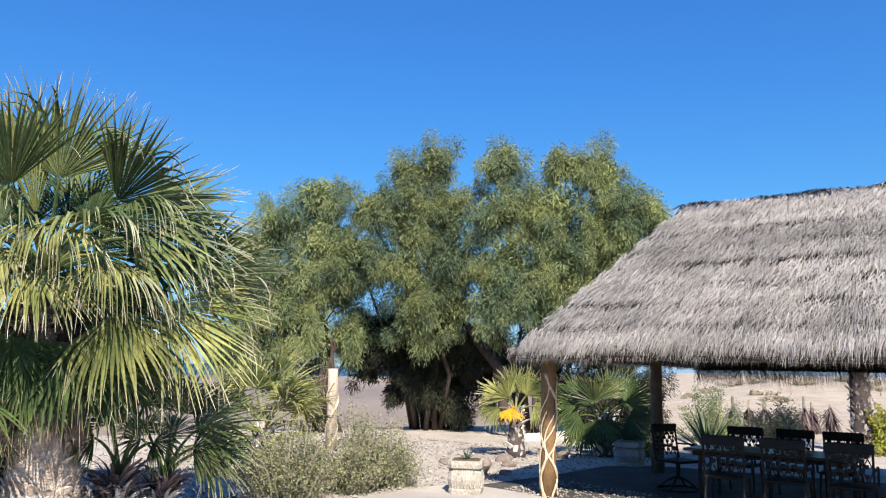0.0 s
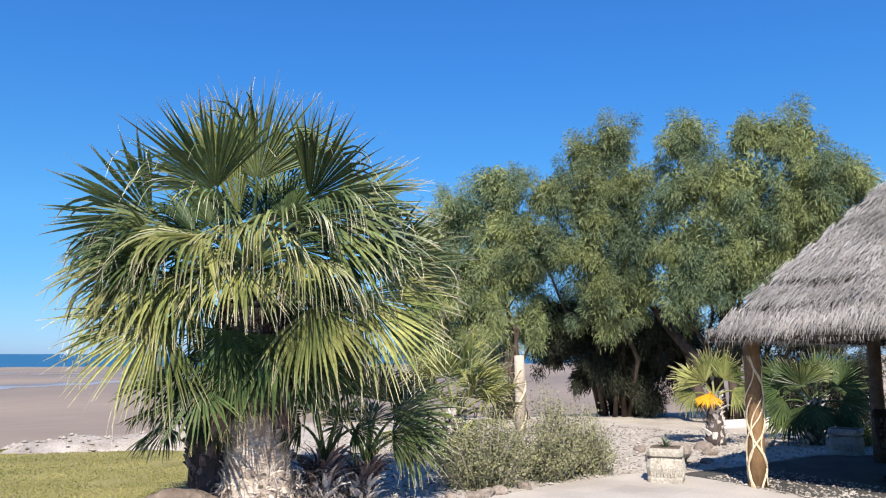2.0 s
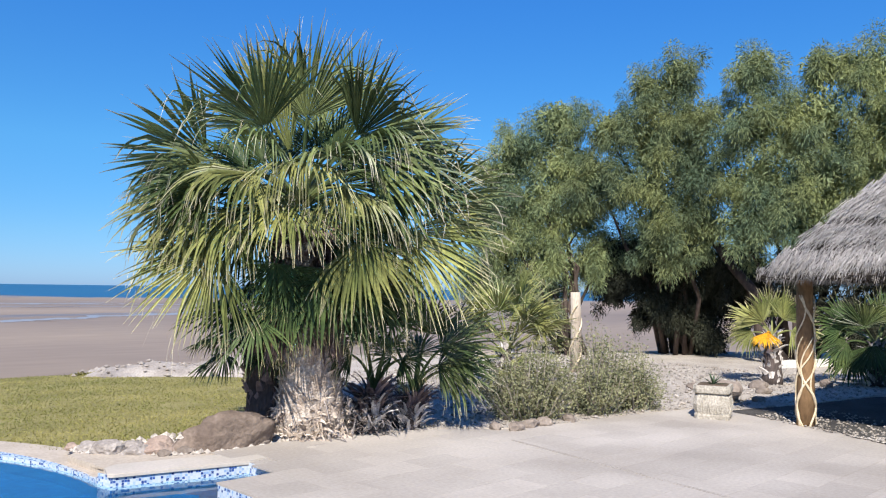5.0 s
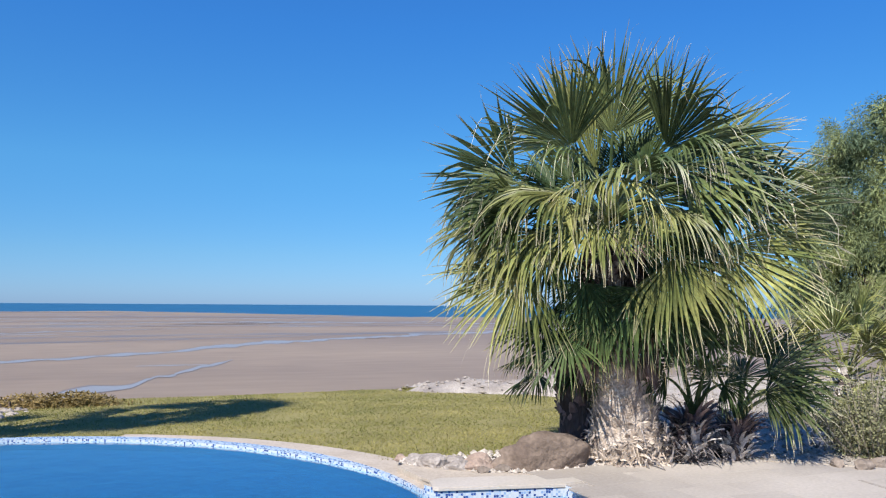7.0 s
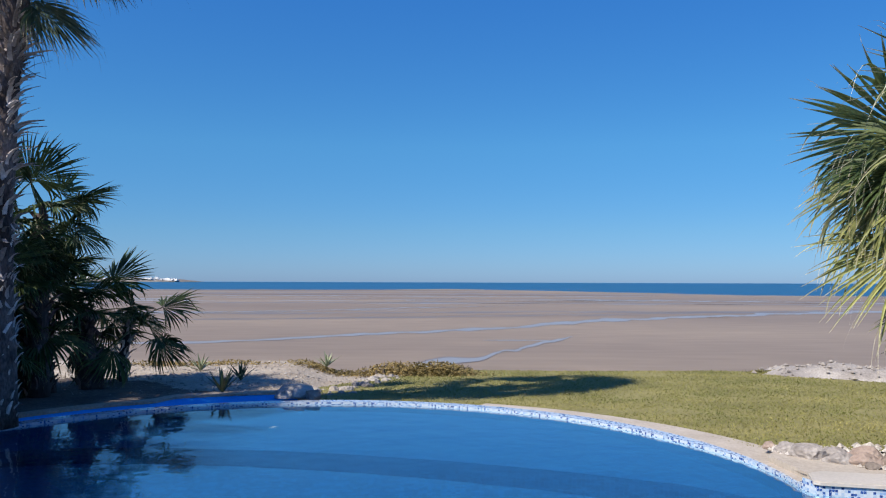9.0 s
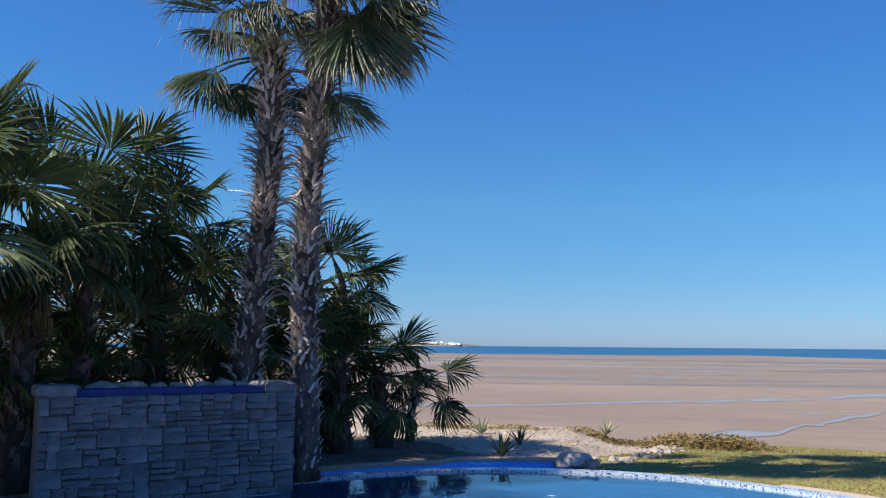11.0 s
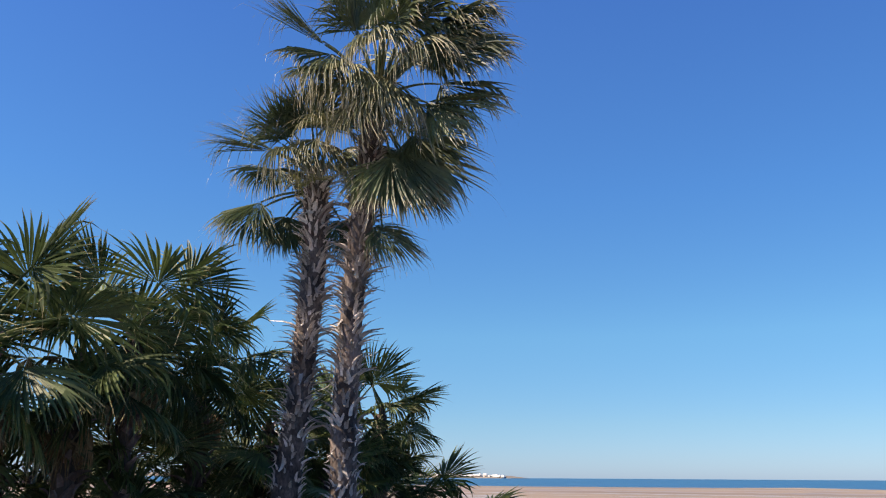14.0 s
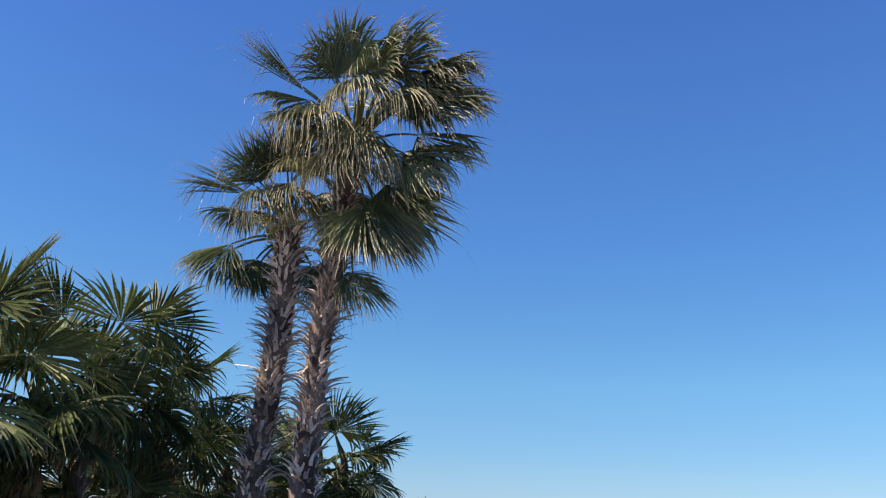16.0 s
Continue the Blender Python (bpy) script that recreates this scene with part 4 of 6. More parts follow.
palm = thing("fan_palm", "stout fan palm with a full green crown beside the patio", "palm tree")
stem(palm, [(5.85, 7.81, -0.12), (5.84, 7.79, 0.12), (5.81, 7.77, 0.4), (5.74, 7.73, 0.9), (5.66, 7.68, 1.4), (5.56, 7.62, 1.95), (5.5, 7.6, 2.5)], [0.56, 0.45, 0.39, 0.36, 0.35, 0.3, 0.2], 300, 0.12, 0.13, 0.018, (0.2, 0.45, 0.8, 1.2, 1.1), M_TRUNKSKIN, (M_STUBPALE, M_STUBPALE, M_STUBPALE, M_BOOTBROWN, M_BOOTBROWN), 4, True, 420)
rq = random.Random(440)
g = Geo()
for _ in range(3200):
    a, zz = rq.random() * 6.28, rq.uniform(1.1, 2.5)
    p = Vector((5.64 + 0.36 * math.cos(a), 7.67 + 0.36 * math.sin(a), zz))
    g.blade(p, Vector((math.cos(a) * 0.35, math.sin(a) * 0.35, -1)), Vector((-math.sin(a), math.cos(a), 0)), rq.uniform(0.12, 0.4), rq.uniform(0.012, 0.03), 0.1, 2)
tagged(part("fibre_skirt", g, M_BOOTBROWN, palm, "brown hanging fibres below the crown"), kind="stuff")
g = Geo()
for _ in range(620):
    a = rq.random() * 6.28
    low_ = rq.random() ** 2 * 0.34
    rr = 0.50 - 0.3 * low_
    p = Vector((5.84 + rr * math.cos(a), 7.79 + rr * math.sin(a), low_))
    b = a + rq.gauss(0, 1.0)
    g.blade(p, Vector((math.cos(b) * 0.6, math.sin(b) * 0.6, rq.uniform(-0.7, 0.3))), Vector((-math.sin(a), math.cos(a), rq.uniform(-1, 1))), rq.uniform(0.04, 0.16), rq.uniform(0.015, 0.05), 0.3, 3)
tagged(part("root_skirt", g, M_STUBPALE, palm, "pale frayed roots at the foot"), kind="stuff")
CR = Vector((5.5, 7.62, 2.80))
g = Geo()
for _ in range(800):
    x, y = rq.gauss(6.6, 0.3), rq.gauss(7.46, 0.13)
    a = rq.random() * 6.28
    g.blade(Vector((x, y, rq.uniform(0.0, 0.45))), Vector((math.cos(a), math.sin(a), rq.uniform(-0.4, 0.9))), Vector((0, 0, 1)), rq.uniform(0.1, 0.36), rq.uniform(0.015, 0.05), 0.5, 3)
tagged(part("dead_stub_litter", g, M_BOOTDARK, palm, "dead grey-brown leaf stubs between the offshoots"), kind="stuff")
# young leaves standing up in the middle
set_fans(palm, CR, [
    (-0.05, 0.25, 0.88, -0.05, 0.1, 1.0, 0.9, 1.22, 0.10),
    (-0.60, -0.4, 1.15, -0.35, -0.2, 1.0, 0.75, 0.95, 0.12),
    (0.36, -0.5, 0.95, 0.38, -0.3, 1.0, 0.8, 1.12, 0.12),
    (-1.0, -0.1, 0.55, -0.95, -0.1, 0.52, 0.6, 1.22, 0.22),
    (-0.25, -0.7, 0.9, -0.15, -0.5, 1.0, 0.7, 1.1, 0.12),
    (0.1, -0.9, 0.6, 0.1, -0.9, 0.6, 0.3, 1.2, 0.25)], M_FROND, 51, 66, 36, 0.52)
set_fans(palm, CR, [
    (0.38, 0.75, 0.66, 0.5, 0.62, 0.8, 2.6, 1.22, 0.08),
    (-0.62, 0.5, 0.66, -0.72, 0.6, 0.62, 2.6, 1.25, 0.10),
    (1.05, 0.2, 0.42, 1.0, 0.35, 0.14, 3.5, 1.15, 0.12),
    (-1.5, 0.0, -0.05, -0.95, 0.25, 0.0, 3.0, 1.1, 0.35),
    (0.9, 0.3, 0.0, 0.9, 0.5, -0.15, 3.0, 1.1, 0.4)], M_FROND, 50, 68, 40, 0.58)
set_fans(palm, CR, [(0.14, 0.1, 0.5, 0.25, 0.1, 1.0, 0.8, 1.3, 0.05)], M_FRONDOLD, 52, 22, 20, 0.7)
# full leaves on both flanks and towards the terrace
set_fans(palm, CR, [
    (0.85, 0.5, 0.26, 0.9, 0.3, -0.05, 0.55, 1.1, 0.4),
    (-0.70, 0.45, 0.48, -1.0, 0.3, 0.15, 0.5, 1.35, 0.50),
    (-0.80, 0.5, 0.28, -0.95, 0.35, -0.1, 0.5, 1.28, 0.7),
    (-1.05, 0.0, 0.43, -1.0, 0.0, 0.1, 0.4, 1.25, 0.45),
    (-0.70, 0.6, 0.62, -0.4, 0.6, 0.0, 0.3, 0.95, 1.1),
    (-1.3, -0.2, 0.2, -1.0, -0.1, -0.1, 0.35, 1.12, 0.6),
    (0.95, -0.5, 0.2, 0.95, -0.3, -0.05, 0.3, 1.12, 0.5),
    (0.1, -1.1, 0.2, 0.1, -1.0, 0.0, 0.0, 1.15, 0.5),
    (-0.8, -0.9, 0.1, -0.7, -0.8, 0.0, 0.0, 1.15, 0.5)], M_FROND, 53, 76, 40)
set_fans(palm, CR, [
    (-0.04, 0.95, 0.3, 0.0, 0.8, -0.35, 0.4, 1.0, 1.0),
    (0.50, 0.8, 0.15, 0.5, 0.7, -0.3, 0.4, 1.05, 0.9),
    (-0.50, 0.85, 0.0, -0.4, 0.7, -0.45, 0.4, 1.0, 0.95),
    (0.15, 0.9, -0.12, 0.1, 0.6, -0.7, 0.5, 0.9, 0.8),
    (1.1, 0.4, -0.1, 0.9, 0.2, -0.4, 0.45, 1.12, 0.7),
    (1.1, 0.0, -0.35, 0.85, 0.0, -0.55, 0.45, 1.1, 0.6),
    (0.75, 0.6, -0.25, 0.7, 0.3, -0.6, 0.5, 1.0, 0.8),
    (-0.65, 0.8, -0.55, -0.3, 0.35, -0.85, 0.6, 1.0, 0.7)], M_FRONDOLD, 54, 84, 44)
# inner leaves, coloured as if shaded by the crown
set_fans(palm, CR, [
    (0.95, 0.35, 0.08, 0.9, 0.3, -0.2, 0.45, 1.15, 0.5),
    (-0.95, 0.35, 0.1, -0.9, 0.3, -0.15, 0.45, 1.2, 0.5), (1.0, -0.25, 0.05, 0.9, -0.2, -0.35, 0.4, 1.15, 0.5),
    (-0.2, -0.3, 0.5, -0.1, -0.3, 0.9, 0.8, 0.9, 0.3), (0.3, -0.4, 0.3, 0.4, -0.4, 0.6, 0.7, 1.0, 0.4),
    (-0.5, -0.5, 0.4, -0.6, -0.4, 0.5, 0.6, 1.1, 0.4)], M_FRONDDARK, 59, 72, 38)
set_fans(palm, CR, [(-0.3, 0.95, 0.35, -0.2, 0.8, 0.0, 0.5, 0.9, 0.8), (0.3, 0.85, 0.45, 0.3, 0.8, 0.1, 0.5, 0.9, 0.8)], M_FROND, 60, 100, 44)
# back leaves filling the crown, shade put into their colour
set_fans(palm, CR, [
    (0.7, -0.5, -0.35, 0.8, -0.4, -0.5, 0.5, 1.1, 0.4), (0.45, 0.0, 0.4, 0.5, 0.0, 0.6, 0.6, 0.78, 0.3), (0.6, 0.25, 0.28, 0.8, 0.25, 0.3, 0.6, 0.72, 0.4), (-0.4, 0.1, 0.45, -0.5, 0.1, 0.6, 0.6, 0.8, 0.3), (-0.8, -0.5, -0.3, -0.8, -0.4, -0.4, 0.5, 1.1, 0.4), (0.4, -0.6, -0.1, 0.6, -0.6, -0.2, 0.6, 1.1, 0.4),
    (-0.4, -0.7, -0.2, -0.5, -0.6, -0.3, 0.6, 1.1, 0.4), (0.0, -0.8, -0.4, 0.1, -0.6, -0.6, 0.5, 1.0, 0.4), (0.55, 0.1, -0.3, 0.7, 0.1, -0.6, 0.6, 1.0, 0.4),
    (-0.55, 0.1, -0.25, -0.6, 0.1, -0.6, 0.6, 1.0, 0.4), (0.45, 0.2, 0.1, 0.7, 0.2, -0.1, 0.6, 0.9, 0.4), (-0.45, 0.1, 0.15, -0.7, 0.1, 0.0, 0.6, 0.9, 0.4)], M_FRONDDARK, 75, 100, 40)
# two broad yellow-green leaves held out low over the lawn and the patio
set_fans(palm, CR, [
    (0.90, 0.6, -0.66, 0.5, 0.25, -0.8, 0.75, 1.15, 0.22),
    (-1.15, 0.5, -0.42, -0.9, 0.15, -0.5, 0.62, 1.28, 0.35)], M_FRONDOLD, 55, 66, 44, 0.56)
# old hanging leaves, the crown's shade put into their darker green
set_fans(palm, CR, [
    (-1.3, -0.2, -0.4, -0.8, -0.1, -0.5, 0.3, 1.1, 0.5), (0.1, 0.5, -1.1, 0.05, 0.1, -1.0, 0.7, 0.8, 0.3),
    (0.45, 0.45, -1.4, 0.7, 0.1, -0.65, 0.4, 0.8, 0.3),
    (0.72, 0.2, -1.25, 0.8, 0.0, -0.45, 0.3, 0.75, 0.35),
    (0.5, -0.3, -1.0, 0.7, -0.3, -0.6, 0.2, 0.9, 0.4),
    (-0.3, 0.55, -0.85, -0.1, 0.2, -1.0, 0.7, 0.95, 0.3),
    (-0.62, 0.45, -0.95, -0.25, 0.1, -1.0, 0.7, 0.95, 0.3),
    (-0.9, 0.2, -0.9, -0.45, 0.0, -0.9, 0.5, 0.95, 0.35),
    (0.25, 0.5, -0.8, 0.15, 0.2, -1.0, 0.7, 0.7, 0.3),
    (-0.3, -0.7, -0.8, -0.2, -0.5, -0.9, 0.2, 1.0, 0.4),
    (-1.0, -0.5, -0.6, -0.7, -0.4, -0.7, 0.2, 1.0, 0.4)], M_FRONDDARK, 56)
crown(palm, DRY, (5.56, 7.63, 2.1), 12, 0.6, 3, -20, -60, 1.0, lambda az, p: abs((az - 135 + 180) % 360 - 180) < 40)
second = thing("fan_palm", "shaded younger fan palm leaning behind the stout one", "palm tree")
stem(second, [(5.66, 8.32, -0.15), (5.56, 8.36, 0.5), (5.48, 8.36, 1.0), (5.45, 8.36, 1.3)], [0.3, 0.24, 0.22, 0.15], 170, 0.10, 0.14, 0.02, (0.3, 0.5), M_BARK, (M_BOOTBROWN, M_BOOTBROWN), 14)
crown(second, DEEP, (5.44, 8.36, 1.25), 9, 0.55, 18, 30, -35)
# offshoots at its foot
pup = thing("young_fan_palm", "low fan palm offshoot with pale stubs at the patio edge", "palm tree")
stem(pup, [(6.42, 7.50, -0.02), (6.47, 7.46, 0.25), (6.5, 7.42, 0.5)], [0.22, 0.18, 0.1], 100, 0.07, 0.22, 0.016, (0.9, 1.3), M_BARK, (M_BOOT, M_BOOTBROWN), 24, True)
PH = Vector((6.5, 7.42, 0.55))
set_fans(pup, PH, [
    (0.15, 0.25, 0.62, 0.2, 0.3, 0.7, 0.7, 0.55, 0.4), (-0.1, 0.4, 0.5, -0.1, 0.6, 0.4, 0.7, 0.5, 0.5),
    (0.3, 0.2, 0.4, 0.6, 0.3, 0.1, 0.6, 0.5, 0.5), (-0.2, 0.1, 0.75, -0.15, 0.0, 1.0, 0.7, 0.6, 0.3),
    (-0.3, 0.3, 0.35, -0.5, 0.3, -0.1, 0.6, 0.5, 0.6), (0.1, -0.4, 0.5, 0.1, -0.6, 0.5, 0.2, 0.6, 0.4)], M_FRONDDARK, 57, 92, 34)
pup2 = thing("young_fan_palm", "spreading green fan palm offshoot between trunk and gravel", "palm tree")
stem(pup2, [(6.98, 7.36, -0.02), (7.02, 7.32, 0.2), (7.06, 7.3, 0.42)], [0.2, 0.15, 0.09], 90, 0.07, 0.2, 0.016, (0.8, 1.2), M_BARK, (M_BOOT, M_BOOTBROWN), 25, True)
PH2 = Vector((7.06, 7.3, 0.5))
set_fans(pup2, PH2, [
    (0.3, 0.35, 0.55, 0.1, 0.5, 0.5, 0.85, 0.42, 0.3), (-0.3, 0.2, 0.5, -0.9, 0.1, 0.45, 0.5, 0.9, 0.25),
    (-0.4, 0.25, 0.25, -0.9, 0.2, -0.05, 0.6, 0.72, 0.35), (-0.15, 0.0, 0.68, -0.35, -0.1, 0.9, 0.6, 0.7, 0.2),
    (-0.25, 0.3, 0.3, -0.65, 0.3, 0.1, 0.6, 0.6, 0.5), (0.3, 0.1, 0.4, 0.6, 0.2, 0.3, 0.5, 0.5, 0.4),
    (-0.1, -0.4, 0.4, -0.2, -0.8, 0.4, 0.2, 0.7, 0.4)], M_FROND, 58, 84, 34)

# the two tall palms by the stone wall
WALL_FRONT, BREEZE = (0.464, -0.886), (0.45, 0.2, -0.05)
tall = thing("tall_fan_palm", "tall weathered fan palm with hooked leaf stubs on its trunk", "palm tree", group="tall palms by the wall")
stem(tall, [(-5.54, 10.2, -0.1), (-5.58, 10.2, 1.2), (-5.61, 10.18, 2.6), (-5.55, 10.2, 4.2), (-5.46, 10.25, 5.6), (-5.3, 10.3, 7.5)], [0.25, 0.20, 0.18, 0.165, 0.17, 0.17], 300, 0.06, 0.16, 0.016, (0.3, 0.7, 1.6, 1.9, 1.2), M_GREYTRUNK, (M_BOOT, M_BOOT, M_BOOTDARK, M_BOOTDARK, M_BOOTBROWN), 31, True, 700, 0.55)
TH1 = Vector((-5.3, 10.3, 7.42))
set_fans(tall, TH1, [
    (0.11, 0, 1.26, 0.12, 0, 1, 0.5, 1.14, 0.4), (-0.45, 0.33, 1.16, -0.5, 0.3, 0.8, 0.5, 1.26, 0.8),
    (-0.95, 0.11, 1.1, -0.9, 0.2, 0.3, 0.4, 1.32, 0.9), (-0.9, 0.55, 0.5, -0.9, 0.3, -0.1, 0.5, 1.38, 0.8),
    (-1.12, -0.33, 1.21, -0.8, -0.2, 0.15, 0.4, 1.32, 1), (-0.34, -0.55, 0.88, -0.3, -0.6, 0.6, 0.3, 1.26, 0.6),
    (-0.67, -0.77, 0.22, -0.7, -0.7, 0, 0.2, 1.26, 0.7), (0.34, -0.77, 0.44, 0.3, -0.8, 0.2, 0.2, 1.2, 0.7)], M_FRONDWORN, 61, 100, 54, 0.6, WALL_FRONT, BREEZE, 0.8)
set_fans(tall, TH1, [
    (-0.73, 0.44, -0.33, -0.9, 0.3, -0.15, 0.55, 1.38, 0.7), (-0.39, 0.22, -1.04, -0.7, 0.2, -0.7, 0.6, 1.38, 0.35),
    (-0.22, 0.28, -1.16, -0.25, 0.3, -0.9, 0.6, 1.26, 0.35), (0, 0.22, -2.2, -0.7, 0, -0.6, 0.5, 0.9, 0.5),
    (0.73, 0.22, 0.5, 0.7, 0.3, -0.2, 0.5, 1.02, 1), (0.11, -0.33, -2.09, 0.5, -0.2, -0.7, 0.5, 0.84, 0.6),
    (-0.45, -0.44, -0.99, -0.5, -0.5, -0.7, 0.3, 1.2, 0.5)], M_FRONDWORN, 62, 92, 54, 0.62, WALL_FRONT, BREEZE, 0.8)
set_fans(tall, TH1, [
    (0, 0.77, 0.5, 0, 0.7, -0.2, 0.5, 1.2, 1.3), (0.47, 0.66, 0.11, 0.4, 0.6, -0.3, 0.5, 1.2, 1.2),
    (-0.5, 0.88, 0.33, -0.4, 0.6, -0.15, 0.5, 1.2, 1), (0.22, 0.66, -0.5, 0.2, 0.5, -0.8, 0.6, 1.08, 0.8),
    (-0.11, 0.66, -0.22, -0.1, 0.5, -0.6, 0.6, 1.14, 1)], M_FRONDSERE, 63, 96, 46, 0.42, WALL_FRONT, BREEZE, 0.8)
set_fans(tall, TH1, [
    (-0.7, 0.3, 0.8, -0.8, 0.3, 0.5, 0.5, 1.2, 0.7), (0.35, 0.1, 1.0, 0.4, 0.1, 0.9, 0.5, 1.05, 0.5), (-0.2, 0.6, 0.9, -0.3, 0.5, 0.5, 0.5, 1.1, 0.9),
    (-0.95, 0.2, 0.1, -0.9, 0.2, -0.2, 0.5, 1.2, 0.7), (-0.55, 0.1, -0.7, -0.8, 0.1, -0.5, 0.6, 1.2, 0.5)], M_FRONDWORN, 69, 96, 52, 0.6, WALL_FRONT, BREEZE, 0.8)
set_fans(tall, TH1, [(0.84, 0.11, 0.72, 0.9, 0.1, 0.45, 0.5, 1.26, 0.3), (0.34, 0.22, 0.77, 0.45, 0.2, 0.9, 0.5, 1.08, 0.3)], M_FRONDWORN, 64, 30, 28, 0.5, WALL_FRONT, BREEZE, 0.8)
tall2 = thing("tall_fan_palm", "tall fan palm with sparse windblown crown beside its twin", "palm tree", group="tall palms by the wall")
stem(tall2, [(-6.75, 10.2, -0.1), (-6.58, 10.28, 1.2), (-6.45, 10.35, 2.9), (-6.36, 10.42, 4.6), (-6.38, 10.41, 6.2)], [0.25, 0.20, 0.18, 0.18, 0.2], 290, 0.06, 0.16, 0.016, (0.3, 0.7, 1.6, 1.9, 1.2), M_GREYTRUNK, (M_BOOT, M_BOOT, M_BOOTDARK, M_BOOTDARK, M_BOOTBROWN), 43, True, 660, 0.55)
TH2 = Vector((-6.38, 10.41, 6.2))
set_fans(tall2, TH2, [
    (0.11, 0.11, 0.83, 0.05, 0.1, 1, 0.6, 1.02, 0.3), (0.45, 0.11, 0.61, 0.5, 0.2, 0.8, 0.6, 0.9, 0.4),
    (0.62, 0.33, 0, 0.7, 0.3, -0.3, 0.5, 0.86, 1), (0.81, 0.11, -0.55, 0.7, 0.1, -0.6, 0.5, 0.94, 0.5),
    (0.43, 0.11, -0.66, 0.1, 0.1, -1, 0.6, 0.78, 0.5), (-0.39, 0, -0.66, -0.2, 0, -1, 0.6, 0.72, 0.5),
    (-0.45, 0.22, 0.44, -0.6, 0.2, -0.2, 0.5, 1.08, 0.9), (0, -0.66, 0.44, 0, -0.8, 0.3, 0.2, 1.08, 0.7)], M_FRONDWORN, 65, 88, 50, 0.6, WALL_FRONT, BREEZE, 0.8)
set_fans(tall2, TH2, [
    (0, 0.66, 0.39, -0.1, 0.4, -0.4, 0.5, 1.08, 1), (0.34, 0.55, 0.28, 0.3, 0.5, -0.3, 0.5, 1.02, 1.1), (-0.28, 0.55, 0.66, -0.2, 0.4, 0.1, 0.5, 1.08, 1)], M_FRONDSERE, 66, 92, 44, 0.42, WALL_FRONT, BREEZE, 0.8)
set_fans(tall2, TH2, [(0.67, 0.11, 0.39, 0.9, 0.1, 0.22, 0.5, 1.14, 0.3), (0.5, 0.22, 0.55, 0.75, 0.2, 0.5, 0.5, 0.96, 0.4)], M_FRONDWORN, 67, 32, 26, 0.5, WALL_FRONT, BREEZE, 0.8)
set_fans(tall2, TH2, [(0.02, 0.31, -0.13, 0, 0.6, -0.1, 0.5, 0.5, 0.4), (0.22, 0.11, -0.11, 0.5, 0.2, 0.1, 0.5, 0.5, 0.4)], M_FRONDOLD, 68, 100, 30, 0.5, WALL_FRONT, BREEZE, 0.8)

# shaded clump of fan palms behind the wall, shade also in their leaf green
# last three palms stand unseen to the left, added to shade the others
CLUMP = [(-8.2, 6.6, 3.3, 0.9), (-8.3, 8.0, 3.1, 0.85), (-8.2, 8.8, 3.75, 0.9), (-8.0, 10.2, 3.35, 0.78), (-8.1, 12.0, 2.5, 0.68), (-6.85, 12.7, 2.7, 0.72), (-6.4, 13.1, 1.8, 0.7), (-5.9, 13.7, 1.2, 0.66), (-9.3, 7.6, 1.8, 0.8), (-8.6, 9.6, 1.5, 0.75), (-8.0, 11.5, 1.3, 0.65), (-6.9, 13.1, 1.2, 0.75), (-9.3, 8.3, 1.0, 0.6), (-10.0, 9.2, 1.7, 0.75), (-9.6, 10.4, 1.6, 0.7), (-9.3, 11.4, 1.4, 0.65), (-9.3, 6.4, 2.5, 0.85), (-7.2, 12.4, 0.7, 0.7), (-7.3, 11.2, 2.2, 0.68), (-6.4, 11.7, 1.6, 0.62), (-8.0, 9.3, 0.6, 0.75), (-6.3, 12.7, 2.75, 0.62), (-10.2, 5.2, 4.0, 0.95), (-10.7, 6.7, 4.2, 0.95), (-9.8, 4.1, 3.7, 0.9)]
for i, (x, y, h, s) in enumerate(CLUMP):
    pl = thing("clump_fan_palm", "shaded dark green fan palm in the clump behind the wall", "palm tree", group="palm clump")
    rr = random.Random(60 + i)
    lean = Vector((rr.uniform(-0.25, 0.25), rr.uniform(-0.25, 0.25), 0))
    stem(pl, [(x, y, -0.1), tuple(Vector((x, y, h * 0.5)) + lean * 0.5), tuple(Vector((x, y, h)) + lean)], [0.20, 0.13, 0.10], 90, 0.12, 0.2, 0.025, (0.5, 0.9), M_BARK, (M_BOOTBROWN, M_BOOTBROWN), 70 + i)
    slim = x > -6.95 and h < 2.5
    crown(pl, DEEP, tuple(Vector((x, y, h + 0.05)) + lean), 11 if slim else 15 if h > 1.3 and x < -7 else 12, s * 1.1, 80 + i, 82, -14 if slim else -46, 0.9, None, 22)
    crown(pl, DRY, tuple(Vector((x, y, h - 0.3)) + lean), 6, s * 0.7, 90 + i, -40, -65)
low = thing("young_fan_palm", "small fan palm on a thin trunk over the sand", "palm tree")
stem(low, [(-5.75, 14.6, -0.05), (-5.72, 14.55, 0.4), (-5.62, 14.5, 0.95)], [0.10, 0.07, 0.06], 40, 0.07, 0.2, 0.015, (0.7, 0.9), M_BARK, (M_BOOTDARK, M_BOOTDARK), 97)
crown(low, DEEP, (-5.6, 14.48, 0.98), 11, 0.72, 98, 64, -40, 0.8, None, 24)
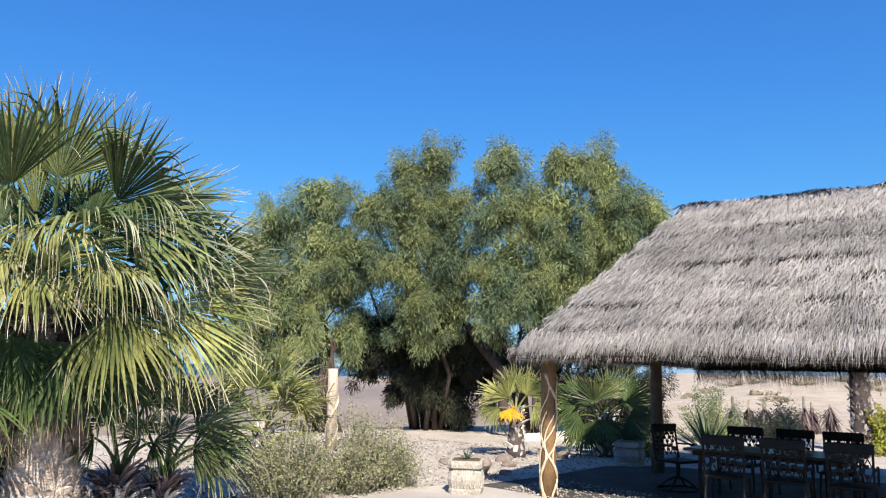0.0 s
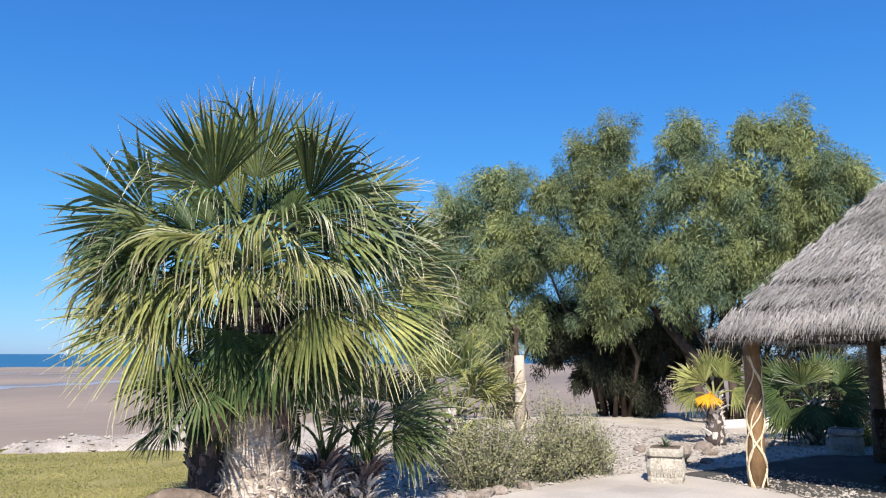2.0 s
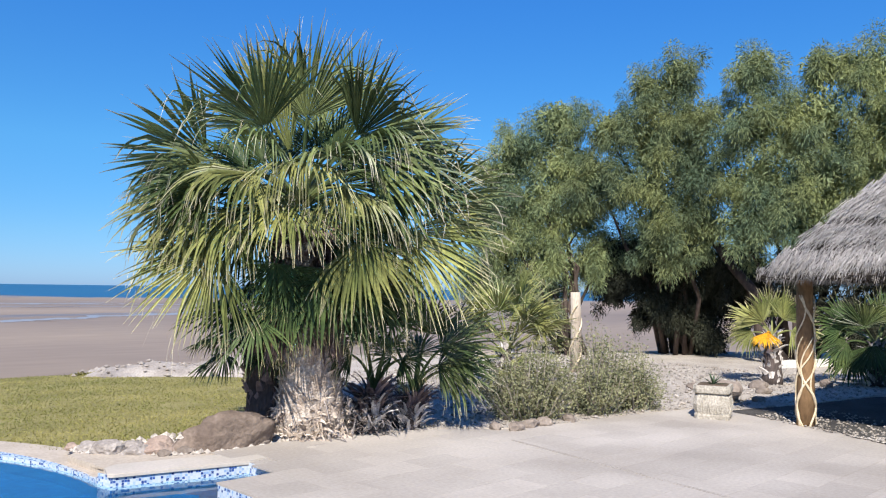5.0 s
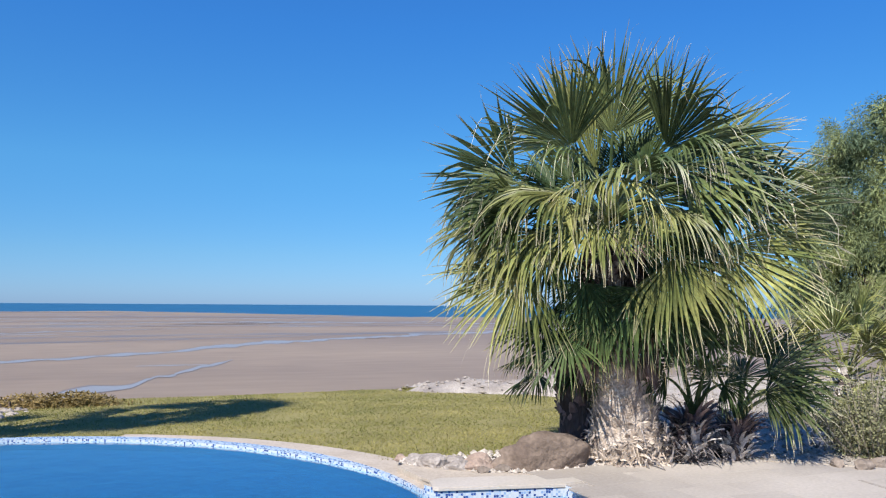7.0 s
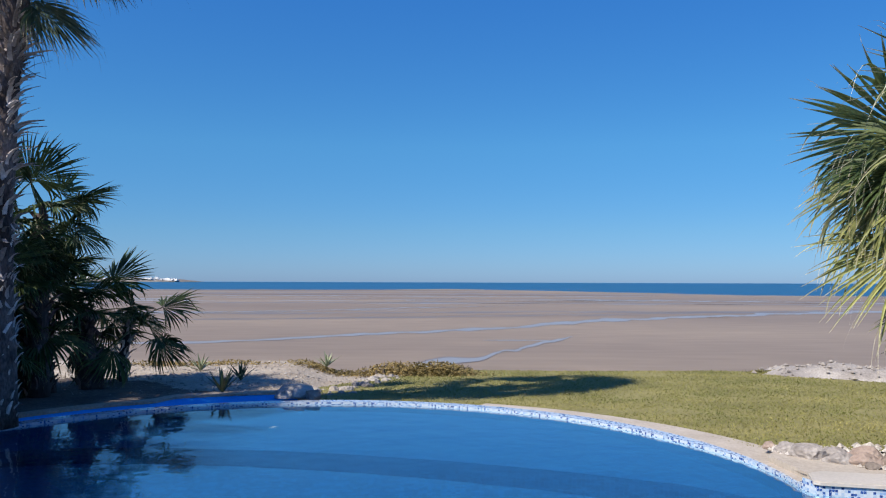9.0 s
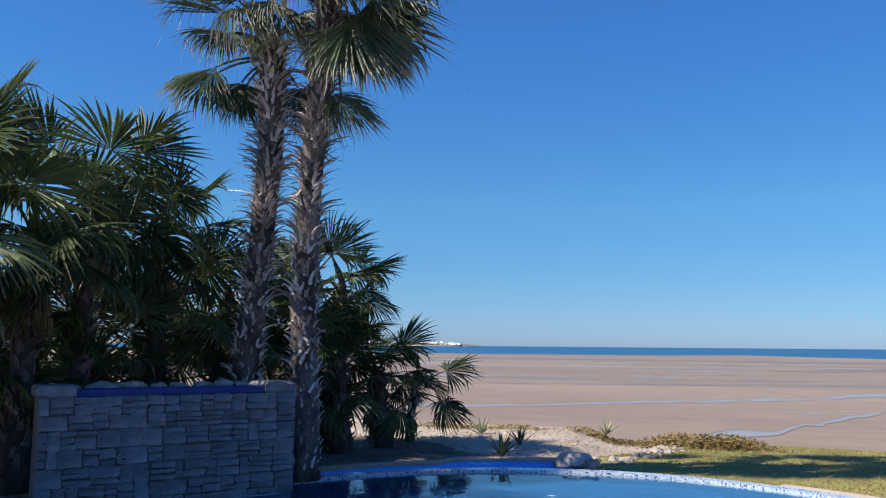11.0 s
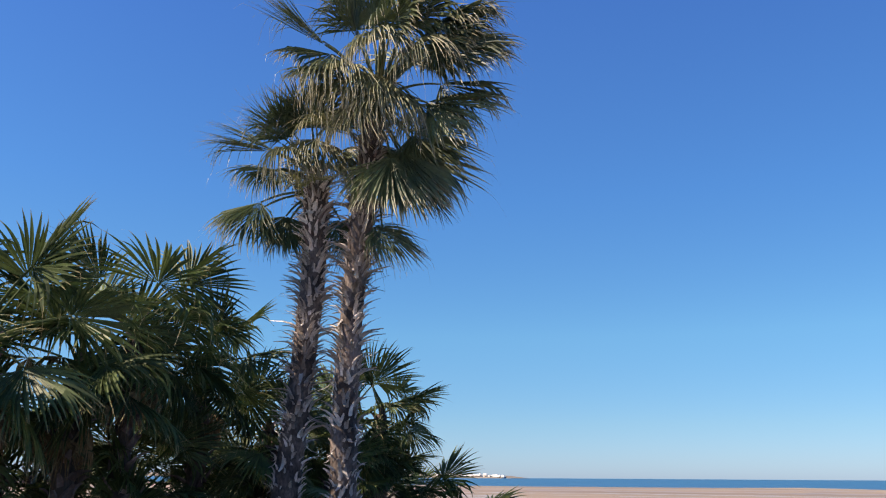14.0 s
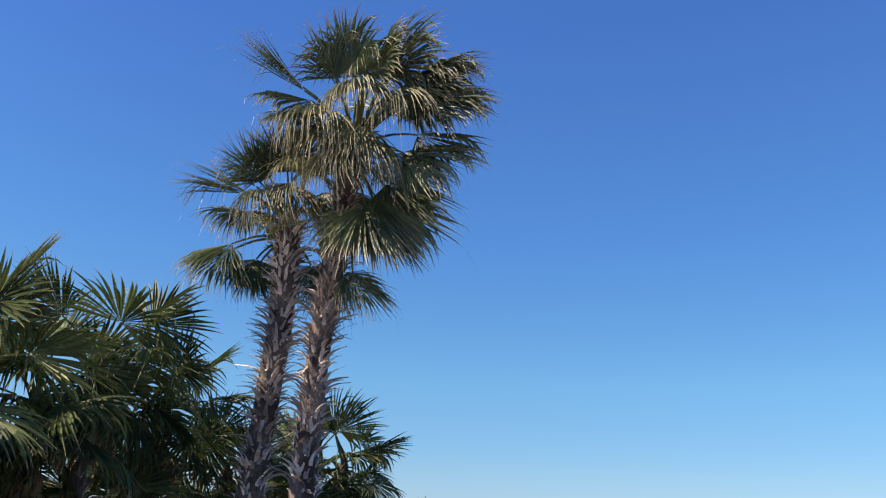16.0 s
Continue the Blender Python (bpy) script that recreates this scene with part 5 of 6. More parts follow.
# garden palms farther back
DUSTY = {(p, s): frond("frond", p, 0.2 + 0.004 * (82 - p), 950 + s * 10 + p, M_FRONDOLD, 34, spread=84) for p in PITCHES for s in (0, 1)}
for nm, lab, x, y, h in [
    ("young_fan_palm", "dusty fan palm behind the grey shrub", 10.9, 9.1, 0.75),
    ("young_fan_palm", "bright yellow-green young fan palm by the thatched shelter", 15.6, 6.45, 0.95),
    ("fan_palm", "broad fan palm in the shade of the thatched shelter", 16.9, 5.0, 0.85),
]:
    pl = thing(nm, lab, "palm tree")
    stem(pl, [(x, y, -0.02), (x, y, h * 0.6), (x, y, h)], [0.2, 0.16, 0.1], 60, 0.1, 0.16, 0.02, (0.5, 0.8), M_BARK, (M_BOOT, M_BOOT), int(x * 10))
    heart = Vector((x, y, h))
    if "dusty" in lab:
        crown(pl, DUSTY, heart, 24, 0.78, 111, 80, -6)
    elif "bright" in lab:
        set_fans(pl, heart, [(0.15, 0.1, 0.25, 0.5, 0.2, 0.8, 0.7, 0.66, 0.2), (-0.2, 0.1, 0.3, -0.5, 0.1, 0.8, 0.7, 0.66, 0.2), (0.35, 0.1, 0.05, 0.8, 0.2, -0.45, 0.6, 0.62, 0.5), (-0.35, 0.1, 0.1, -0.8, 0.2, -0.2, 0.6, 0.6, 0.4), (0.0, -0.2, 0.35, 0.0, -0.2, 1.0, 0.7, 0.66, 0.2), (0.3, -0.1, 0.25, 0.9, -0.1, 0.3, 0.5, 0.6, 0.3)], M_FRONDOLD, 71, 84, 30, 0.6, (-0.92, -0.39))
        set_fans(pl, heart, [(0.08, 0.28, 0.06, 0.1, 0.5, -0.8, 0.8, 0.36, 0.3)], M_ORANGE, 72, 70, 22, 0.7, (-0.92, -0.39))
    else:
        set_fans(pl, heart, [(0.2, 0.35, 0.3, 0.15, 0.2, 1.0, 0.9, 0.72, 0.1), (-0.1, 0.1, 0.4, -0.2, 0.1, 1.0, 0.8, 0.6, 0.2)], M_FROND, 73, 92, 34, 0.6, (-0.95, -0.3))
        # remaining leaves take the green darkened for the shelter's shade
        set_fans(pl, heart, [(-0.45, 0.2, 0.3, -0.6, 0.1, 0.75, 0.7, 0.78, 0.2), (0.5, 0.1, 0.25, 0.8, 0.1, 0.6, 0.6, 0.8, 0.3), (-0.5, 0.2, 0.0, -0.8, 0.2, -0.3, 0.6, 0.8, 0.5), (0.5, 0.2, 0.0, 0.8, 0.2, -0.4, 0.6, 0.8, 0.5), (0.05, 0.35, -0.05, 0.0, 0.4, -0.8, 0.6, 0.75, 0.5), (-0.2, -0.3, 0.4, -0.2, -0.4, 0.9, 0.5, 0.8, 0.2), (0.3, -0.4, 0.2, 0.4, -0.6, 0.4, 0.4, 0.8, 0.4), (-0.5, -0.3, 0.2, -0.8, -0.4, 0.4, 0.4, 0.8, 0.4), (0.4, 0.25, -0.25, 0.4, 0.3, -0.9, 0.6, 0.65, 0.4), (-0.35, 0.25, -0.25, -0.4, 0.3, -0.9, 0.6, 0.65, 0.4)], M_FRONDDARK, 74, 96, 32, 0.55, (-0.95, -0.3))


# ---- feathery trees ----
def limb(g, a, b, r0, r1, rnd, sag=0.15):
    a, b = Vector(a), Vector(b)
    pts = [a.lerp(b, t) + Vector((rnd.uniform(-1, 1), rnd.uniform(-1, 1), 0)) * (0.1 * (b - a).length * math.sin(t * 3.14)) + Vector((0, 0, sag * (b - a).length * math.sin(t * 3.14))) for t in (0, 0.25, 0.5, 0.75, 1)]
    g.tube(pts, [r0 + (r1 - r0) * t for t in (0, 0.25, 0.5, 0.75, 1)], 7)


def leaf_cloud(name, pos, way, length, width, droop, material, rng):
    """One mesh of many slender leaves: a bent two-part sliver for each row."""
    n = len(pos)
    way = way / np.linalg.norm(way, axis=1, keepdims=True)
    s = np.cross(way, rng.normal(size=(n, 3)))
    s /= np.linalg.norm(s, axis=1, keepdims=True) + 1e-9
    mid = pos + way * (length * 0.55)[:, None]
    mid[:, 2] -= droop * length * 0.25
    tip = pos + way * length[:, None]
    tip[:, 2] -= droop * length
    v = np.empty((n, 4, 3), dtype=np.float32)
    v[:, 0], v[:, 1], v[:, 2], v[:, 3] = pos, mid + s * width[:, None], tip, mid - s * width[:, None]
    me = bpy.data.meshes.new(name)
    me.vertices.add(4 * n)
    me.vertices.foreach_set("co", v.ravel())
    me.loops.add(4 * n)
    me.loops.foreach_set("vertex_index", np.arange(4 * n, dtype=np.int32))
    me.polygons.add(n)
    me.polygons.foreach_set("loop_start", np.arange(0, 4 * n, 4, dtype=np.int32))
    at = me.attributes.new("along", "FLOAT", "POINT")
    at.data.foreach_set("value", np.tile(np.array([0, 0.5, 1, 0.5], dtype=np.float32), n))
    me.materials.append(material)
    me.update(calc_edges=True)
    return me


def feathery_tree(name, label, foot, lobes, seed, density=23, leaves=M_FEATHER, trunks=()):
    """Several leaning stems and a crown of drooping feathery sprays gathered in puffs."""
    rnd = random.Random(seed)
    rng = np.random.default_rng(seed)
    tr = thing(name, label, "tree")
    g = Geo()
    for k, (x, y, z, r) in enumerate(lobes):
        if leaves is not M_FEATHER and k % 3:
            continue
        f = Vector(foot) + Vector((rnd.uniform(-0.5, 0.5), rnd.uniform(-0.5, 0.5), 0))
        limb(g, f, (x, y, z - r * 0.3), 0.075, 0.015, rnd)
    for a, b, r in trunks:
        limb(g, a, b, r, r * 0.6, rnd, 0.04)
    part("trunk", g, M_WOOD, tr, "dark leaning stems", smooth=True)
    P, D, L, W = [], [], [], []
    for (x, y, z, r) in lobes:
        c = np.array((x, y, z))
        # separate tufts set over the lobe, each a dense head of fine drooping sprays
        for _ in range(max(7, int(density * r * r))):
            d = rng.normal(size=3) * (1, 1, 0.85) + (0, 0, 0.12)
            d /= np.linalg.norm(d)
            pr = rng.uniform(0.16, 0.36)
            pc = c + d * (r * rng.uniform(0.62, 1.0)) * (1, 1, 1.06)
            m = int(5200 * pr * pr) + 40
            dd = rng.normal(size=(m, 3)) * (1, 1, 0.9) + (0, 0, 0.3)
            dd /= np.linalg.norm(dd, axis=1, keepdims=True)
            P.append(pc + dd * (pr * rng.uniform(0.1, 1.0, (m, 1)) ** 0.75) * (1, 1, 1.3))
            D.append(dd * 0.7 + d * 0.35 + rng.uniform(-0.5, 0.5, (m, 3)) - (0, 0, 0.35))
            L.append(rng.uniform(0.06, 0.14, m))
            W.append(rng.uniform(0.0055, 0.0105, m))
        # older, broader sprays deep in the crown
        m = int(2600 * r)
        dd = rng.normal(size=(m, 3))
        P.append(c + dd / np.linalg.norm(dd, axis=1, keepdims=True) * r * rng.uniform(0.1, 0.7, (m, 1)))
        D.append(rng.normal(size=(m, 3)))
        L.append(rng.uniform(0.1, 0.22, m))
        W.append(rng.uniform(0.014, 0.026, m))
    P, D, L, W = (np.concatenate(q) for q in (P, D, L, W))
    n = len(P)
    crown_mesh = leaf_cloud("crown", P, D, L, W, rng.uniform(0.1, 0.6, n), leaves, rng)
    part("crown", crown_mesh, None, tr, "feathery grey-green foliage")
    return tr


LOBES_A = [(18.0, 13.5, 6.5, 0.78), (17.4, 14.3, 5.6, 0.86), (17.0, 14.7, 4.9, 0.78), (18.1, 13.4, 5.3, 1.1), (16.8, 15.0, 4.0, 0.86), (17.6, 14.0, 4.0, 1.25), (17.0, 14.7, 2.9, 1.1), (17.9, 13.7, 2.6, 1.1), (18.4, 13.0, 3.8, 0.94), (17.8, 13.9, 1.5, 0.8), (18.3, 12.9, 5.0, 0.8), (17.3, 14.6, 1.9, 0.9), (16.9, 15.2, 1.9, 0.8), (18.9, 12.9, 2.6, 0.8)]
LOBES_B = [(19.1, 10.4, 7.4, 0.68), (18.7, 11.0, 7.0, 0.68), (18.2, 11.9, 6.0, 0.76), (18.7, 11.0, 5.8, 1.21), (19.3, 10.0, 6.1, 0.91), (18.1, 12.0, 4.6, 0.91), (18.7, 11.0, 4.4, 1.21), (19.3, 9.9, 4.7, 1.06), (18.9, 10.7, 3.1, 1.06), (18.8, 10.9, 1.2, 0.98), (18.6, 11.4, 2.2, 1.0), (19.5, 9.9, 2.6, 1.0), (19.6, 9.6, 1.2, 0.9)]
LOBES_C = [(19.7, 10.0, 3.5, 0.8), (20.9, 4.3, 4.6, 0.7), (20.5, 5.7, 4.3, 0.85), (20.3, 6.5, 3.9, 0.85), (19.4, 8.6, 7.2, 0.74), (20.0, 7.1, 7.2, 0.66), (20.3, 6.1, 7.0, 0.77), (19.5, 8.4, 6.0, 1.18), (20.0, 7.1, 6.0, 1.18), (20.4, 5.7, 6.0, 1.03), (20.6, 4.9, 5.7, 0.66), (19.5, 8.3, 4.6, 1.18), (20.0, 7.0, 4.6, 1.18), (20.4, 5.7, 5.1, 0.89), (19.3, 8.7, 3.4, 1.03), (19.8, 7.5, 3.6, 1.03), (19.1, 9.1, 2.3, 0.89), (19.7, 7.9, 2.4, 0.89)]
LOBES_D = [(20.4, 13.2, 2.3, 0.9), (21.5, 11.8, 1.0, 0.95), (22.0, 10.9, 1.5, 1.1), (22.2, 10.3, 2.5, 1.02), (20.8, 12.7, 2.7, 1.1), (21.5, 11.8, 2.6, 1.3), (21.7, 11.3, 0.3, 0.68), (22.4, 9.9, 1.7, 0.85), (20.8, 11.0, 1.0, 0.75), (20.6, 11.2, 2.2, 1.0), (21.0, 9.9, 2.3, 1.0), (20.2, 12.3, 2.7, 0.9), (21.1, 10.5, 0.5, 0.55), (19.8, 12.4, 2.6, 1.0), (19.6, 12.7, 1.8, 0.7), (20.3, 11.6, 1.6, 0.9), (20.0, 12.0, 1.1, 0.5)]
LOBES_E = [(21.2, 7.2, 1.3, 0.8), (21.6, 6.3, 1.1, 0.8), (21.9, 5.4, 1.2, 0.8), (21.3, 6.8, 0.4, 0.6), (21.8, 5.8, 0.35, 0.6), (21.0, 7.9, 2.2, 0.9), (21.5, 6.4, 2.2, 0.9)]
LOBES_B = [q for q in LOBES_B if q[2] > 2.7]
LOBES_C = [q for q in LOBES_C if q[2] > 2.7]
feathery_tree("tamarisk_tree", "tall feathery tamarisk tree leaning over the garden edge", (18.3, 13.2, -0.02), LOBES_A, 201)
feathery_tree("tamarisk_tree", "dense grey-green tamarisk tree with dark shaded stems", (20.9, 11.6, -0.02), LOBES_B, 202)
# thicket and bush wear leaves with the canopy's shade in their colour
feathery_tree("tamarisk_tree", "twiggy thicket below the taller tamarisks, leaves coloured dark for shade", (21.6, 11.4, -0.02), LOBES_D, 204, 20, M_THICKETSHADE)
feathery_tree("tamarisk_bush", "bush behind the garden palms, leaves coloured dark for shade", (21.6, 6.4, -0.02), LOBES_E, 205, 20, M_THICKETSHADE)
feathery_tree("tamarisk_tree", "broad feathery tamarisk tree behind the thatched shelter", (21.9, 8.6, -0.02), LOBES_C, 203, trunks=[((20.4, 8.2, -0.02), (19.75, 9.7, 3.0), 0.17), ((20.7, 8.0, -0.02), (20.2, 7.6, 3.4), 0.13)])


# ---- shrubs and small plants ----
def shrub(name, label, c, rx, ry, h, seed, material, leaves, size=0.045, twigs=40, long=1.6):
    rnd = random.Random(seed)
    s = thing(name, label, "shrub", c)
    g = Geo()
    ends = []
    for _ in range(twigs):
        a, rr = rnd.random() * 6.28, rnd.random() ** 0.6
        e = Vector((math.cos(a) * rx * rr, math.sin(a) * ry * rr, h * rnd.uniform(0.3, 1.05) * (1 - 0.55 * rr * rr)))
        b = Vector((e.x * 0.5, e.y * 0.5, -0.02))
        m = b.lerp(e, 0.5) + Vector((rnd.uniform(-.05, .05), rnd.uniform(-.05, .05), 0.03))
        g.tube([b, m, e], [0.012, 0.008, 0.004], 4)
        ends.append((b, m, e))
    tagged(part("twig_mass", g, M_TWIG, s, "grey twigs"), kind="stuff")
    g = Geo()
    for _ in range(leaves):
        b, m, e = ends[rnd.randrange(len(ends))]
        t = rnd.random() ** 0.75
        p = (b.lerp(m, t * 2) if t < 0.5 else m.lerp(e, t * 2 - 1)) + Vector((rnd.gauss(0, 0.085), rnd.gauss(0, 0.085), rnd.gauss(0.01, 0.06)))
        p.z = max(p.z, 0.02)
        d = Vector((rnd.gauss(0, 1), rnd.gauss(0, 1), rnd.gauss(0.5, 0.8)))
        g.blade(p, d, Vector((rnd.uniform(-1, 1), rnd.uniform(-1, 1), rnd.uniform(-1, 1))), size * long * rnd.uniform(0.6, 1.3), size * rnd.uniform(0.5, 0.9), 0.2, 2)
    part("foliage", g, material, s)
    return s


shrub("garden_shrub", "dusty grey-green leafy shrub at the patio edge", (8.75, 6.85, 0.02), 0.8, 0.6, 1.1, 301, M_SHRUB, 13500, 0.03, 130, 1.15)
shrub("garden_shrub", "pale olive shrub with bare grey twigs at the patio edge", (9.85, 6.55, 0.02), 0.72, 0.55, 1.24, 302, M_SHRUB, 12000, 0.03, 120, 1.15)
shrub("garden_shrub", "smaller dusty shrub beside the patio", (10.65, 6.4, 0.02), 0.52, 0.45, 1.08, 303, M_SHRUB, 6500, 0.03, 80, 1.15)
shrub("succulent_bush", "bright yellow-green bush behind the grey planter", (17.4, 4.35, 0.02), 0.42, 0.4, 0.6, 304, M_YELLOWGREEN, 1500)


def agave(name, label, c, n, l, w, seed, material, flat=0.5):
    rnd = random.Random(seed)
    s = thing(name, label, "agave", c, group="agaves on the sand" if l < 0.6 else "")
    for i in range(n):
        a, e = i * 2.4 + rnd.uniform(-0.2, 0.2), radians(80 - flat * 110 * (i + 0.5) / n)
        g = Geo()
        d = Vector((math.cos(e), 0, math.sin(e)))
        N = Vector((-math.sin(e), 0, math.cos(e)))
        ll = l * rnd.uniform(0.8, 1.1)
        vs = []
        for t, ww in ((0, 0.6), (0.35, 1.0), (0.7, 0.65), (1.0, 0.04)):
            q = d * (ll * t) - Vector((0, 0, 0.12 * ll * t * t))
            vs += [tuple(q + Vector((0, -w * ww / 2, 0)) + N * (0.18 * w * ww)), tuple(q - N * (0.12 * w * ww)), tuple(q + Vector((0, w * ww / 2, 0)) + N * (0.18 * w * ww)), tuple(q + N * (0.05 * w * ww))]
        g.add(vs, [(k * 4 + j, k * 4 + (j + 1) % 4, k * 4 + 4 + (j + 1) % 4, k * 4 + 4 + j) for k in range(3) for j in range(4)])
        part("leaf", g, material, s, at=Matrix.Rotation(a, 4, "Z"))
    return s


# first two agaves: the palms' shade is put into their dark leaf colour
agave("agave", "spiky agave on the sand, coloured dark for palm shade", (-3.64, 13.4, -0.1), 12, 0.54, 0.06, 311, M_AGAVE, 0.42)
agave("agave", "spiky agave on the sand, coloured dark for palm shade", (-3.76, 15.1, -0.1), 11, 0.45, 0.055, 312, M_AGAVE, 0.42)
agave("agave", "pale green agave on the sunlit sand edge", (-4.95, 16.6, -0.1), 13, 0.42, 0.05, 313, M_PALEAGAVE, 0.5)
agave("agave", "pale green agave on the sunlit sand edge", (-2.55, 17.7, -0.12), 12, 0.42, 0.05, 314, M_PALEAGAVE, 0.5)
agave("yucca", "spiky grey-green yucca behind the dining set", (18.6, 3.2, 0.0), 46, 1.3, 0.07, 315, M_AGAVE, 0.5)


def cover(label, pts, rx, ry, h, seed, n, material=M_COVER):
    rnd = random.Random(seed)
    g = Geo()
    for _ in range(n):
        cx, cy = pts[rnd.randrange(len(pts))]
        x, y = cx + rnd.gauss(0, rx * 0.5), cy + rnd.gauss(0, ry * 0.5)
        z = ground_z(x, y) + h * rnd.random() * math.exp(-((x - cx) / rx) ** 2 - ((y - cy) / ry) ** 2)
        g.blade(Vector((x, y, z)), Vector((rnd.gauss(0, 1), rnd.gauss(0, 1), rnd.uniform(0.2, 1.2))), Vector((rnd.uniform(-1, 1), rnd.uniform(-1, 1), 1)), rnd.uniform(0.05, 0.12), rnd.uniform(0.02, 0.04), 0.3, 2)
    tagged(part("ground_cover", g, material), label, "ground cover", kind="stuff")


cover("mound of trailing ochre ground cover at the lawn edge", [(-0.5, 17.8), (-1.0, 17.9), (0.0, 17.6), (-0.2, 18.2), (-1.2, 17.6)], 0.8, 0.45, 0.3, 321, 5600)
cover("low green creeper at the sand edge", [(-2.2, 18.0), (-3.0, 18.1), (-2.6, 17.8)], 0.6, 0.3, 0.10, 322, 900)
cover("low green creeper at the sand edge", [(-5.5, 17.6), (-4.6, 17.9), (-6.3, 17.6)], 0.7, 0.3, 0.09, 323, 800)
cover("yellow-green creeper along the stony bank", [(7.3, 18.4), (8.0, 18.3), (8.9, 18.0), (9.8, 17.6)], 0.55, 0.3, 0.1, 324, 2200, M_CREEPER)

# ---- boulders ----
rb = random.Random(41)


def boulder(name, label, c, r, material, sub=3, rough=0.25, turn=None):
    g = Geo()
    g.stone((0, 0, 0), r, rb, max(sub, 3) if r[0] > 0.13 else 2, rough, turn=turn)
    return tagged(part(name, g, material, at=pose(*c)), label, "rock")


g = Geo()
g.stone((0, 0, 0), (0.56, 0.30, 0.30), random.Random(5), 4, 0.16, turn=-0.28)
for k, v in enumerate(g.v):
    q = Vector(v)
    far = max(abs(q.x) / 0.56, abs(q.y) / 0.34, abs(q.z) / 0.30, 1e-6)
    g.v[k] = tuple(q * (0.55 + 0.45 * (q.length / (far * 0.42)) ** 0.4 * min(1.0, far * 1.02)))
tagged(part("boulder", g, M_BROWNROCK, at=pose(4.70, 7.74, 0.08), smooth=True), "large brown boulder in the palm's shade", "rock")
STONES = {"grey": M_GREYROCK, "brown": M_ROCK, "reddish": M_REDROCK, "dark": M_ROCK}
for x, y, s, lb in [(3.60, 8.25, 0.18, "grey"), (3.80, 8.02, 0.15, "grey"), (4.00, 7.92, 0.16, "reddish"), (3.48, 8.5, 0.15, "grey"), (3.86, 8.22, 0.14, "grey"), (4.12, 8.1, 0.19, "reddish"), (4.22, 7.74, 0.10, "brown"), (3.98, 7.76, 0.09, "brown"), (3.40, 8.72, 0.10, "reddish"), (5.3, 8.05, 0.25, "dark"), (5.05, 7.62, 0.10, "dark")]:
    boulder("border_stone", f"rough {lb} stone edging the lawn by the palm", (x, y, -0.02 + s * 0.16), (s * 1.05, s * 0.55, s * 0.6), STONES[lb], 3, 0.3, turn=-0.5 + rb.uniform(-0.4, 0.4))
g = Geo()
for _ in range(1500):
    x, y = rb.uniform(3.35, 5.5), rb.uniform(7.55, 8.85)
    if inside(x, y, [(3.4, 8.95), (3.35, 8.5), (3.95, 7.7), (5.4, 7.2), (5.6, 8.6), (4.6, 8.95)]):
        pebble(g, x, y, -0.022, 0.012 + 0.045 * rb.random() ** 2, rb)
tagged(part("pebbles", g, M_PEBBLE), "pale rubble between the border stones and the lawn", "pebbles", kind="stuff")
for x, y, s in [(7.9, 6.32, 0.10), (8.25, 6.38, 0.12), (8.5, 6.34, 0.11), (8.95, 6.3, 0.09), (7.75, 6.55, 0.09)]:
    boulder("border_stone", "small grey stone edging the shrub bed", (x, y, 0.03), (s * 1.3, s * 0.9, s * 0.8), M_ROCK, 2, 0.3)
boulder("boulder", "flat pale boulder closing the end of the overflow basin", (-2.36, 13.08, -0.05), (0.42, 0.27, 0.13), M_PALEROCK, turn=0.1)
boulder("boulder", "brown boulder beside the overflow basin", (-2.05, 12.82, -0.06), (0.17, 0.15, 0.13), M_ROCK)
for i in range(110):
    t = rb.random()
    s = 0.035 + 0.085 * rb.random() ** 2
    x, y = -2.35 + 1.35 * t + rb.gauss(0, 0.17), 13.2 + 4.5 * t + rb.gauss(0, 0.3)
    boulder("edge_stone", "pale rubble stone lining the sand along the lawn", (x, y, ground_z(x, y) + s * 0.3), (s * 1.2, s, s * 0.8), M_BANK, 2, 0.35)


g = Geo()
for _ in range(2600):
    x, y = rb.uniform(-7.5, -1.6), rb.uniform(12.9, 18.4)
    if x > -2.6 + (y - 13) * 0.33:
        continue
    pebble(g, x, y, ground_z(x, y), 0.008 + 0.035 * rb.random() ** 3, rb)
    if rb.random() < 0.35:
        g.blade(Vector((x + 0.1, y, ground_z(x, y) + 0.01)), Vector((rb.gauss(0, 1), rb.gauss(0, 1), 0.15)), Vector((0, 0, 1)), rb.uniform(0.08, 0.25), 0.015, 0.1, 2)
tagged(part("sand_litter", g, M_PEBBLE), "small stones and dry litter scattered on the sand", "litter", kind="stuff")
# darker earth and leaf litter under the palm thicket
BED = [(-3.9, 13.1), (-4.3, 12.5), (-4.9, 11.6), (-5.4, 10.9), (-7.5, 10.7), (-12, 10.9), (-12, 15.5), (-8.5, 15.0), (-6.5, 15.2), (-4.8, 14.3)]
g = Geo()
vs, fs = [], []
for j in range(61):
    for i in range(106):
        x, y = -12.2 + i * 0.08, 10.6 + j * 0.08
        vs.append((x, y, ground_z(x, y) + 0.018 + 0.012 * noise.noise(Vector((x * 5, y * 5, 3)))))
for j in range(60):
    for i in range(105):
        x, y = -12.16 + i * 0.08, 10.64 + j * 0.08
        if inside(x + 0.35 * noise.noise(Vector((x * 2, y * 2, 0))), y + 0.35 * noise.noise(Vector((x * 2, y * 2, 7))), BED):
            k = j * 106 + i
            fs.append((k, k + 1, k + 107, k + 106))
used = sorted({k for f in fs for k in f})
at = {k: n for n, k in enumerate(used)}
g.add([vs[k] for k in used], [tuple(at[k] for k in f) for f in fs])
